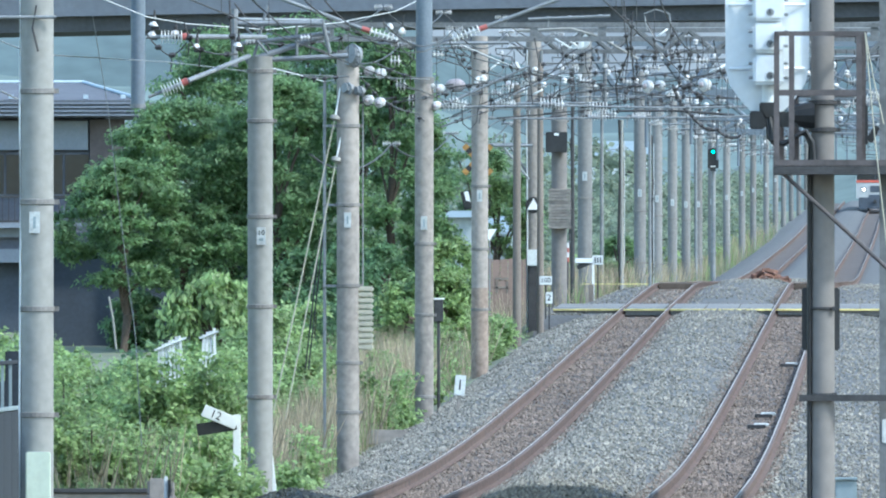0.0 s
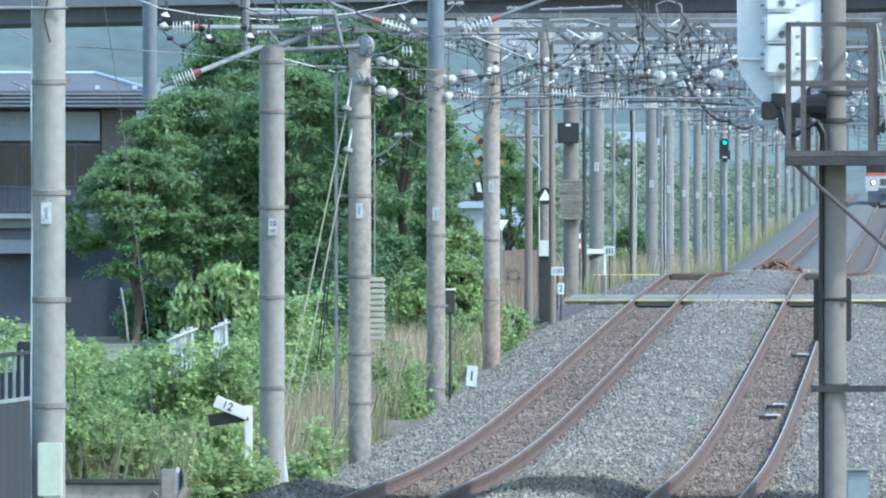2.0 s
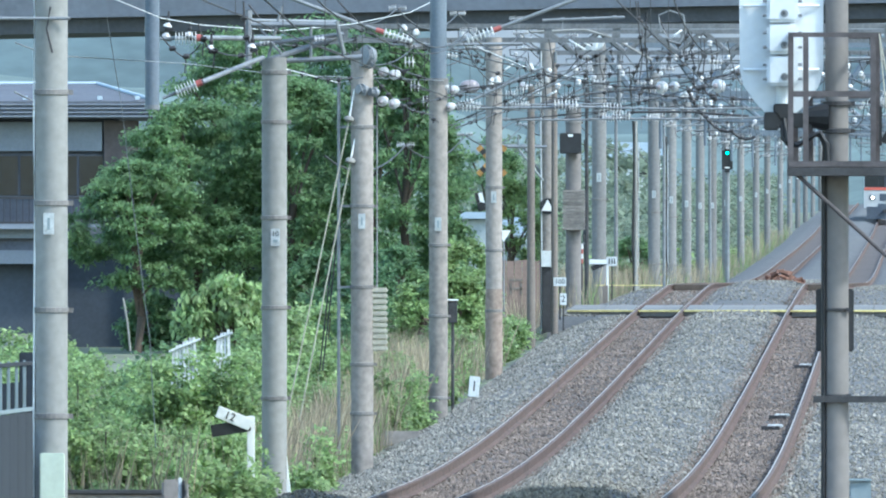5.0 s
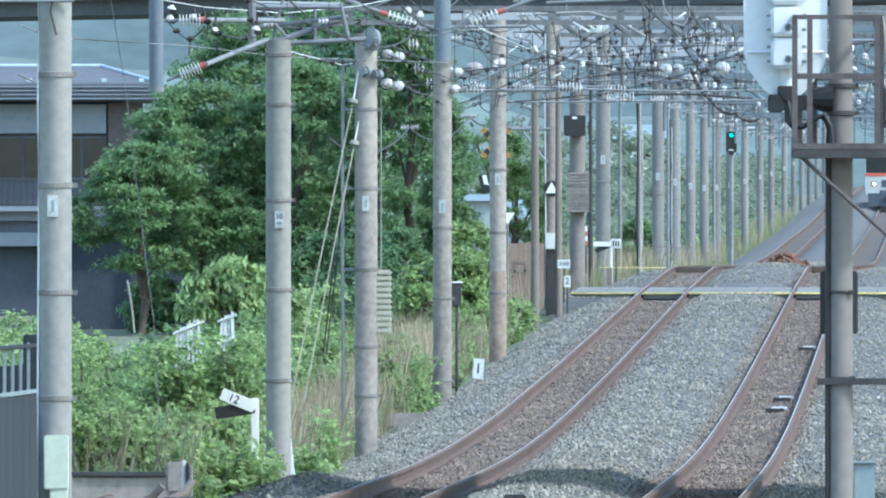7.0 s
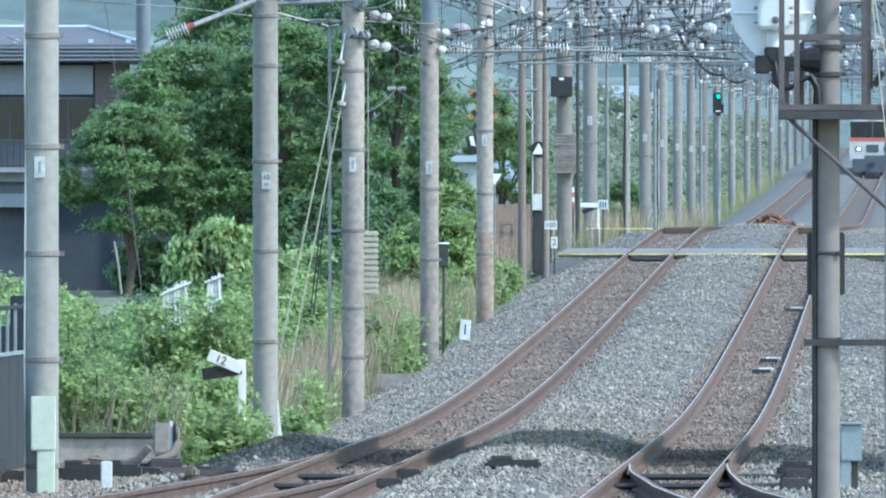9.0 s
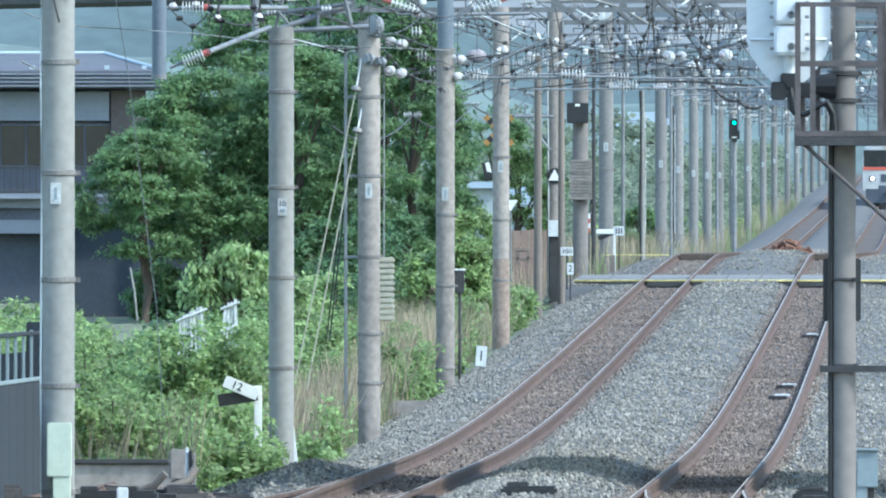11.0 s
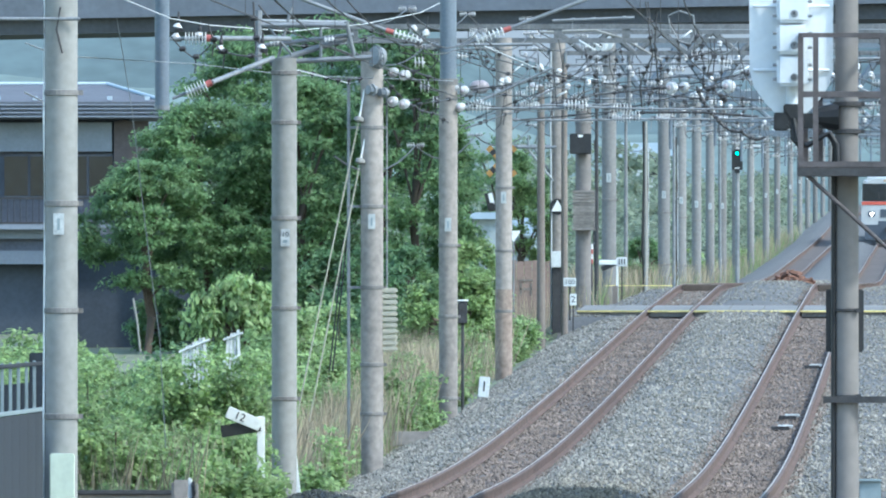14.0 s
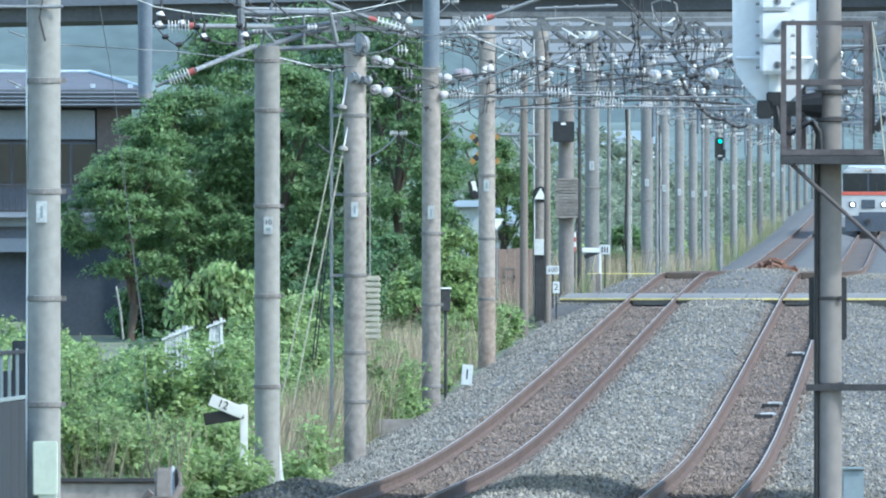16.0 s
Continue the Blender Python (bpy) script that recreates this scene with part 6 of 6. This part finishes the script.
part("cable_duct", bm, DARK_STEEL, rc)
bm = bmesh.new()
box(bm, (-.05, 0, .02), (.2, .3, .08), bevel=.02)
part("base", bm, CONCRETE, rc)
wf = thing("white_fence", -10.28, 236, ground_z(-10.28, 236), "broken white slatted fence half hidden in bushes", "fence")
for u0, z0, n, h in ((-.2, 1.42 - .38, 7, .72), (.42, 1.67 - .38, 4, .64)):
    z0 -= wf.location.z
    for k in range(n):
        bm = bmesh.new()
        box(bm, (0, 0, 0), (.04, .02, h + .03 * (k % 2)), Matrix.Translation((u0 + k * .055, .01 * (k % 3), z0 + h / 2 + k * .026)) @ pose(0, 0, 0, 0, 3 - k * 1.5, 0))
        part("slat", bm, OLD_WHITE, wf)
    for dz in (h - .34, h - .03):
        bm = bmesh.new()
        tube(bm, (u0 - .05, -.02, z0 + dz - .02), (u0 + n * .055, -.02, z0 + dz + (n - 1) * .026), .017, seg=6)
        part("rail", bm, OLD_WHITE, wf)
    bm = bmesh.new()
    tube(bm, (u0 + .05, .04, 0), (u0 + .05, .04, z0 + h * .9), .022, seg=6)
    part("post", bm, OLD_WHITE, wf)
line("dead_branch", [(-11.07, 236, 1.72), (-11.11, 236, 2.11), (-11.17, 236, 2.46)], .018, CONCRETE, "bare pale dead stem among the bushes")
strip = thing("concrete_edging", -9.0, 292, ground_z(-9.0, 292) - .05, "low grey concrete edging between two masts", "edging")
bm = bmesh.new()
box(bm, (-.2, 0, .13), (1.0, .2, .26), bevel=.02)
part("kerb", bm, OLD_CONCRETE, strip)

def beaded(pts, r, mat, label, beads=(), knobs=(), bead_r=.04):
    """A span wire with dark clamps and white knobs at the places given."""
    o = Vector(pts[0])
    e = thing("span_wire", *pts[0], label, "wire", "span wires")
    bm = bmesh.new()
    wire(bm, [Vector(p) - o for p in pts], r, 6)
    part("wire", bm, mat, e, smooth=True)
    for p in beads:
        p = Vector(p) - o
        bm = bmesh.new()
        lathe(bm, p - Vector((bead_r * 1.3, 0, .01)), p + Vector((bead_r * 1.3, 0, .01)), ((0, .3 * bead_r), (.2, bead_r), (.7, bead_r), (1, .3 * bead_r)), 8)
        tube(bm, p + Vector((0, 0, bead_r)), p - Vector((.01, 0, bead_r * 2.2)), bead_r * .35, seg=5)
        part("clamp", bm, DARK_STEEL, e)
    for p in knobs:
        p = Vector(p) - o
        bm = bmesh.new()
        lathe(bm, p - Vector((0, 0, .06)), p + Vector((.01, 0, .06)), ((0, .03), (.15, .055), (.4, .045), (.6, .06), (.85, .05), (1, .02)), 10)
        part("knob_insulator", bm, PORCELAIN, e, smooth=True)
    return e


DARK_SPAN = "dark span wire with clamps and white knobs"
beaded([(-9.04, 330, 6.49), (-8.22, 330, 6.59), (-7.52, 330, 6.77), (-6.62, 330, 6.64), (-6.02, 330, 6.55), (-5.25, 330, 6.52)], .013, DARK_STEEL, DARK_SPAN,
       [(-8.6, 330, 6.53), (-8.22, 330, 6.59), (-7.89, 330, 6.66), (-7.52, 330, 6.77), (-6.62, 330, 6.64), (-6.02, 330, 6.55), (-5.36, 330, 6.53)], [(-8.45, 329.9, 6.63), (-6.75, 329.9, 6.63), (-7.15, 329.9, 6.55)])
beaded([(-7.84, 345, 7.05), (-7.43, 345, 6.95), (-6.69, 345, 6.78), (-5.2, 345, 6.93), (-3.76, 345, 7.12)], .011, DARK_STEEL, DARK_SPAN, [(-7.43, 345, 6.95), (-6.46, 345, 6.8), (-5.89, 345, 6.85), (-4.57, 345, 6.99)])
beaded([(-9, 340, 7.45), (-8.73, 340, 7.32), (-8.01, 340, 7.05)], .016, GALV, "pale stay rod with dark clamps", [(-8.73, 340, 7.32), (-8.01, 340, 7.06)])
beaded([(-9.98, 360, 6.17), (-9.02, 360, 6.44), (-8.18, 360, 6.7), (-7.22, 360, 6.58), (-6.14, 360, 6.44), (-3.86, 360, 6.49)], .012, DARK_STEEL, DARK_SPAN, [(-8.72, 360, 6.53), (-7.16, 360, 6.58), (-6.62, 360, 6.51), (-4.64, 360, 6.46)], [(-8.48, 360, 6.89), (-8.24, 360, 6.8)])
beaded([(-8.25, 350, 7.32), (-8.21, 350, 7.03), (-8.33, 350, 6.33)], .012, DARK_STEEL, "dark dropper wire between spans", [(-8.24, 350, 7.17)])
beaded([(-7.13, 352, 6.94), (-7.04, 352, 6.52), (-7.02, 352, 6.18)], .012, DARK_STEEL, "dark dropper wire between spans")
beaded([(-6.42, 352, 6.82), (-6.38, 352, 6.4)], .013, DARK_STEEL, "dark dropper wire between spans")
beaded([(-5.8, 352, 8.35), (-5.82, 352, 7.55), (-5.68, 352, 7.29), (-5.73, 352, 6.28)], .015, DARK_STEEL, "dark dropper wire between spans", [(-5.81, 352, 8.11), (-5.71, 352, 6.8), (-5.69, 352, 7.2)])
beaded([(-5.96, 352, 8.58), (-5.87, 352, 7.88), (-5.77, 352, 7.5)], .013, DARK_STEEL, "dark dropper wire between spans", [(-5.9, 352, 8.16), (-5.83, 352, 7.76)])
beaded([(-8.45, 340, 6.7), (-8.43, 340, 6.27)], .012, DARK_STEEL, "dark dropper wire between spans")
beaded([(-4.53, 330, 6.44), (-4.09, 330, 6.64), (-3.54, 330, 6.84)], .022, GALV, "pale steady tube with dark clamps", [(-4.4, 330, 6.5), (-3.65, 330, 6.8)], bead_r=.05)
beaded([(-4.33, 330, 6.55), (-4.25, 330, 6.42), (-4.14, 330, 6.33), (-4.03, 330, 6.4)], .02, DARK_STEEL, "dark hooked clamp on a wire", [(-4.31, 330, 6.53), (-4.11, 330, 6.33)], bead_r=.05)
beaded([(-6.68, 380, 6.57), (-5.35, 380, 6.58), (-3.95, 380, 6.48)], .03, DARK_STEEL, "dark level tube over the tracks", [(-5.35, 380, 6.58)], [(-5.03, 380, 6.81), (-4.81, 380, 6.78), (-4.59, 380, 6.7)])
beaded([(-6.79, 390, 6.98), (-5.88, 390, 7), (-5.38, 390, 7)], .016, GALV, "pale level rod over the tracks", (), [(-5.59, 390, 7.07), (-5.49, 390, 7.07), (-5.39, 390, 7.07)])
beaded([(-7.64, 360, 7.16), (-7.34, 360, 7.52), (-7.08, 360, 7.69)], .013, DARK_STEEL, DARK_SPAN, [(-7.8, 360, 7.35), (-7.31, 360, 7.55)])
beaded([(-4.81, 350, 8.2), (-4.9, 350, 7.85), (-4.75, 350, 7.15), (-4.81, 350, 6.7)], .012, DARK_STEEL, "dark slack wire below a portal", [(-4.9, 350, 7.85), (-4.76, 350, 7.17)])
beaded([(-5.43, 345, 8.14), (-5.2, 345, 7.66), (-5.06, 345, 7.58), (-4.88, 345, 7.66), (-4.81, 345, 7.86)], .018, DARK_STEEL, "dark jumper loop below a portal", [(-5.2, 345, 7.66), (-5.01, 345, 7.58), (-4.85, 345, 7.75)], bead_r=.045)

for x, y, z, n in ((-8.68, 395, 6.88, 7), (-7.58, 395, 6.82, 7), (-7.58, 398, 6.64, 7), (-6.55, 398, 6.64, 5), (-10.69, 395, 6.89, 5), (-5.68, 400, 7.11, 4), (-8.63, 430, 8.31, 3)):
    e = thing("insulator_string", x, y, z, "string of white ribbed porcelain insulators on a tube", "insulator", "insulator strings")
    bm = bmesh.new()
    insulator(bm, (0, 0, 0), (n * .066, 0, -.02), n, .105, .035)
    part("sheds", bm, PORCELAIN, e)
    bm = bmesh.new()
    tube(bm, (-.12, 0, .003), (.01, 0, 0), .03, seg=8)
    part("end_fitting", bm, DARK_STEEL, e)
    bm = bmesh.new()
    tube(bm, (n * .066 - .01, 0, -.02), (n * .066 + .14, 0, -.022), .03, seg=8)
    part("end_fitting", bm, DARK_STEEL, e)

for x, y, z, r in ((-5.18, 335, 6.58, .122), (-4.95, 336, 6.6, .108), (-3.97, 328, 6.52, .135)):
    e = thing("strain_insulator", x, y, z, "large round white porcelain strain insulator", "insulator", "strain insulators")
    bm = bmesh.new()
    lathe(bm, (-r * .6, -r * .6, 0), (r * .6, r * .6, .01), ((0, r * .3), (.06, r * .75), (.15, r), (.22, r * .98), (.28, r * .7), (.36, r), (.44, r * .98), (.5, r * .68), (.58, r * .92), (.66, r * .9), (.74, r * .6), (.85, r * .62), (.95, r * .4), (1, .02)), 20)
    shell = part("shell", bm, PORCELAIN, e)
    # metal cap, the shell's mauve side shading put into its colour
    bm = bmesh.new()
    lathe(bm, (-r * .95, -r * .9, 0), (-r * .5, -r * .5, .005), ((0, r * .2), (.4, r * .42), (1, r * .45)), 14)
    part("cap", bm, MAUVE, shell, "dull mauve cap")
    bm = bmesh.new()
    tube(bm, (-r * 1.9, 0, -.02), (r * 1.8, .05, .03), .016, seg=6)
    part("rod", bm, DARK_STEEL, e)

tw = thing("tension_pulley", -8.37, 430, 8.89, "pale grooved tension wheel on an overhead span", "pulley")
for dx, dz, r, t in ((0, 0, .22, .05), (-.1, -.09, .17, .09)):
    bm = bmesh.new()
    lathe(bm, (dx, -t, dz), (dx + .03, t, dz), ((0, r * .7), (.1, r), (.3, r), (.5, r * .86), (.7, r), (.9, r), (1, r * .7)), 24)
    part("wheel", bm, OLD_WHITE, tw)
    bm = bmesh.new()
    tube(bm, (dx, -t - .05, dz), (dx, t + .03, dz), r * .25, seg=10)
    part("hub", bm, DARK_STEEL, tw)

for x, d, zt in ((-9.18, 540, 7.57), (-8.78, 575, 7.8), (-9.43, 470, 6.76)):
    g = ground_z(x, d)
    e = thing("cable_riser", x, d, g, "thin dark cable riser with pale clips beside a mast", "cable riser", "cable risers")
    bm = bmesh.new()
    wire(bm, [(0, 0, 0), (.03, 0, (zt - g) * .2), (-.02, 0, (zt - g) * .45), (.03, 0, (zt - g) * .7), (0, 0, zt - g)], .035, 8)
    part("cable", bm, DARK_STEEL, e, smooth=True)
    bm = bmesh.new()
    tube(bm, (.06, .03, 0), (.06, .03, (zt - g) * .95), .016, seg=6)
    part("conduit", bm, OLD_WHITE, e)
    for f in (.15, .4, .62, .85):
        bm = bmesh.new()
        box(bm, (.02, -.02, (zt - g) * f), (.16, .1, .05), bevel=.008)
        part("clip", bm, GALV, e)

tank = thing("section_insulator", -9.27, 345, 6.72, "rounded mauve-grey section insulator on a span wire", "insulator")
bm = bmesh.new()
lathe(bm, (-.2, -.02, -.01), (.2, .02, .01), ((0, .03), (.08, .09), (.22, .125), (.45, .14), (.55, .135), (.62, .145), (.8, .12), (.93, .08), (1, .03)), 18)
part("body", bm, MAUVE, tank, smooth=True)
for s in (-1, 1):
    bm = bmesh.new()
    tube(bm, (s * .19, 0, 0), (s * .34, 0, s * .01), .02, seg=8)
    part("end_fitting", bm, DARK_STEEL, tank)

# the crowd of small spans, droppers and pale rods between the portals
tangle = random.Random(31)
for k in range(7):
    d = tangle.uniform(318, 470)
    x, z = -d * math.tan(radians(tangle.uniform(.75, 1.5))), 2.55 + d * math.tan(radians(tangle.uniform(.58, .86)))
    run, rise = tangle.uniform(.9, 2.6), tangle.uniform(-.35, .35)
    pts = [Vector((x, d, z)) + Vector((run * u, 0, rise * u - .3 * u * (1 - u))) for u in (0, .2, .4, .6, .8, 1)]
    beaded(pts, .012, DARK_STEEL, DARK_SPAN, [p.lerp(q, .5) for p, q in zip(pts, pts[1:])][:3 + k % 3], [pts[1 + k % 4]] if k % 2 else (), bead_r=.038)
for k in range(16):
    d = tangle.uniform(318, 470)
    x, z = -d * math.tan(radians(tangle.uniform(.62, 1.5))), 2.55 + d * math.tan(radians(tangle.uniform(.62, .9)))
    drop = tangle.uniform(.25, .7)
    pts = [(x, d, z), (x + tangle.uniform(-.08, .08), d, z - drop * .5), (x + tangle.uniform(-.12, .12), d, z - drop)]
    beaded(pts, .012, DARK_STEEL, "short dark dropper wire with clamps", [pts[1], pts[2]], [pts[0]] if k % 3 == 0 else (), bead_r=.035)
for k in range(9):
    d = tangle.uniform(318, 450)
    x, z = -d * math.tan(radians(tangle.uniform(.65, 1.55))), 2.55 + d * math.tan(radians(tangle.uniform(.6, .88)))
    run = tangle.uniform(.25, .5)
    beaded([(x, d, z), (x + run, d, z + run * tangle.choice((-.6, .5, .75)))], .022, OLD_WHITE, "short pale strut among the span wires")

beaded([(-9.4, 250, 5.83), (-9.08, 258, 5.78), (-8.82, 266, 5.91)], .011, DARK_STEEL, DARK_SPAN, [(-9.29, 253, 5.81), (-9.19, 256, 5.78), (-9.08, 258, 5.78), (-8.99, 260, 5.8), (-8.92, 263, 5.86)], bead_r=.032)
beaded([(-8.69, 268, 5.91), (-8.79, 280, 5.74), (-8.84, 292, 5.67), (-8.85, 305, 5.72)], .012, DARK_STEEL, DARK_SPAN, [(-8.72, 272, 5.84), (-8.77, 277, 5.77), (-8.8, 282, 5.73), (-8.82, 287, 5.69), (-8.85, 293, 5.68), (-8.84, 298, 5.69)], bead_r=.034)
beaded([(-8.57, 270, 6.19), (-8.66, 285, 6.22), (-9.55, 343, 6.69)], .013, DARK_STEEL, DARK_SPAN, [(-8.64, 281, 6.2), (-8.87, 297, 6.32), (-9.22, 319, 6.51), (-9.43, 334, 6.62)], bead_r=.036)
beaded([(-9.12, 300, 6.17), (-8.93, 308, 6.18), (-8.99, 345, 6.51), (-9.02, 380, 6.96)], .012, DARK_STEEL, DARK_SPAN, [(-9.06, 303, 6.18), (-8.95, 315, 6.24), (-8.99, 328, 6.34), (-9.02, 360, 6.69)], [(-8.81, 345, 6.85), (-8.9, 345, 6.64)], bead_r=.036)
beaded([(-8.91, 305, 5.68), (-8.89, 310, 5.65), (-8.93, 320, 5.69), (-8.94, 345, 6.21)], .01, DARK_STEEL, DARK_SPAN, [(-8.87, 306, 5.66), (-8.89, 310, 5.65), (-8.9, 315, 5.66)], bead_r=.034)
beaded([(-9.55, 372, 5.97), (-9.39, 385, 6.39), (-9.25, 398, 6.65)], .012, DARK_STEEL, "dark slack wire by a mast", [(-9.47, 379, 6.2), (-9.34, 389, 6.48)])
beaded([(-9.33, 396, 6.03), (-9.26, 397, 6.37), (-9.11, 398, 6.72)], .016, DARK_STEEL, "dark slack wire by a mast", [(-9.24, 397, 6.41)], bead_r=.05)
beaded([(-9.73, 320, 7.16), (-9.32, 340, 7.29), (-9.27, 380, 7.41), (-8.69, 400, 7.54)], .01, DARK_STEEL, DARK_SPAN, [(-9.46, 333, 7.25), (-9.29, 352, 7.34), (-8.91, 392, 7.48)])

arm = thing("bracket_arm", -9.75, 396, 5.93, "grey level bracket arm with a diagonal strut between masts", "bracket")
o = arm.location.copy()
for nm, p, q, r in (("beam", (-9.75, 396, 5.93), (-8.84, 396, 5.93), .035), ("strut", (-9.5, 396, 5.88), (-8.92, 396, 5.14), .026), ("hanger", (-9.5, 396, 5.93), (-9.5, 396, 6.22), .02)):
    bm = bmesh.new()
    tube(bm, Vector(p) - o, Vector(q) - o, r, seg=8)
    part(nm, bm, GALV, arm)
for i, (x, y, w, h) in enumerate(((-9.28, 219.2, .3, 1.3), (-8.95, 219, .22, .8), (-8.8, 219.6, .2, .8))):
    bush(x, y, w, h, 260 + i, BUSH_LEAF, "low shrub with large pale-green leaves by a mast", clumps=20, per=70, leaf=.14)
for i, (x, y) in enumerate(((-9.15, 246), (-9.3, 258), (-9.55, 274), (-9.75, 284), (-9.4, 313), (-9.4, 326))):
    bush(x, y, .3, .75 + .15 * (i % 3), 270 + i, BUSH_LEAF, "low green shrub at the foot of masts", clumps=18, per=90, leaf=.1)

lean = thing("leaning_board", -8.74, 233.2, ground_z(-8.74, 233.2) - .05, "narrow white board with red tip leaning by a mast", "railway sign")
zb = 0.36 - lean.location.z
bm = bmesh.new()
box(bm, (0, 0, zb / 2 + .12), (.1, .04, zb + .3), bevel=.006)
bd = part("board", bm, WHITE, lean)
bm = bmesh.new()
box(bm, (.0, -.025, zb + .2), (.05, .012, .1))
part("tip", bm, RED, bd)
lean.rotation_euler = (0, radians(-6), 0)


def motions():
    rows = []
    for t in range(0, 17, 2):
        y = 1283 - 29 * t + .4 * t * t
        tilt = math.degrees(math.atan((rail(y + 20) - rail(y)) / 20))
        rows.append((t, pose(RIGHT, y, rail(y), tilt)))
    walk(the_train, rows)


scatter_stones("ballast_stones", ((-9.2, -7.0, 150, 300, 12500), (-8.8, -7.0, 300, 403, 5200), (-5.65, -3.4, 150, 300, 12000), (-5.65, -3.4, 300, 403, 5200),
                                  (-2.05, 0.6, 150, 300, 11000), (-2.05, 0.6, 300, 403, 5200), (-8.8, 0.6, 405, 480, 5000), (-8.8, 0.6, 480, 640, 6000)),
               STONE, 1, "loose grey crushed stone ballast")
scatter_stones("rusty_ballast_stones", ((-9.7, -8.3, 165, 193, 2500), (-7.15, -5.5, 150, 300, 11000), (-7.15, -5.5, 300, 400, 5000), (-3.55, -1.9, 150, 300, 11000), (-3.55, -1.9, 300, 400, 5000), (-7.1, -5.55, 405, 470, 1500), (-3.5, -1.95, 405, 470, 1500)),
               BROWN_STONE, 2, "brown rust-dusted ballast between the rails")

motions()
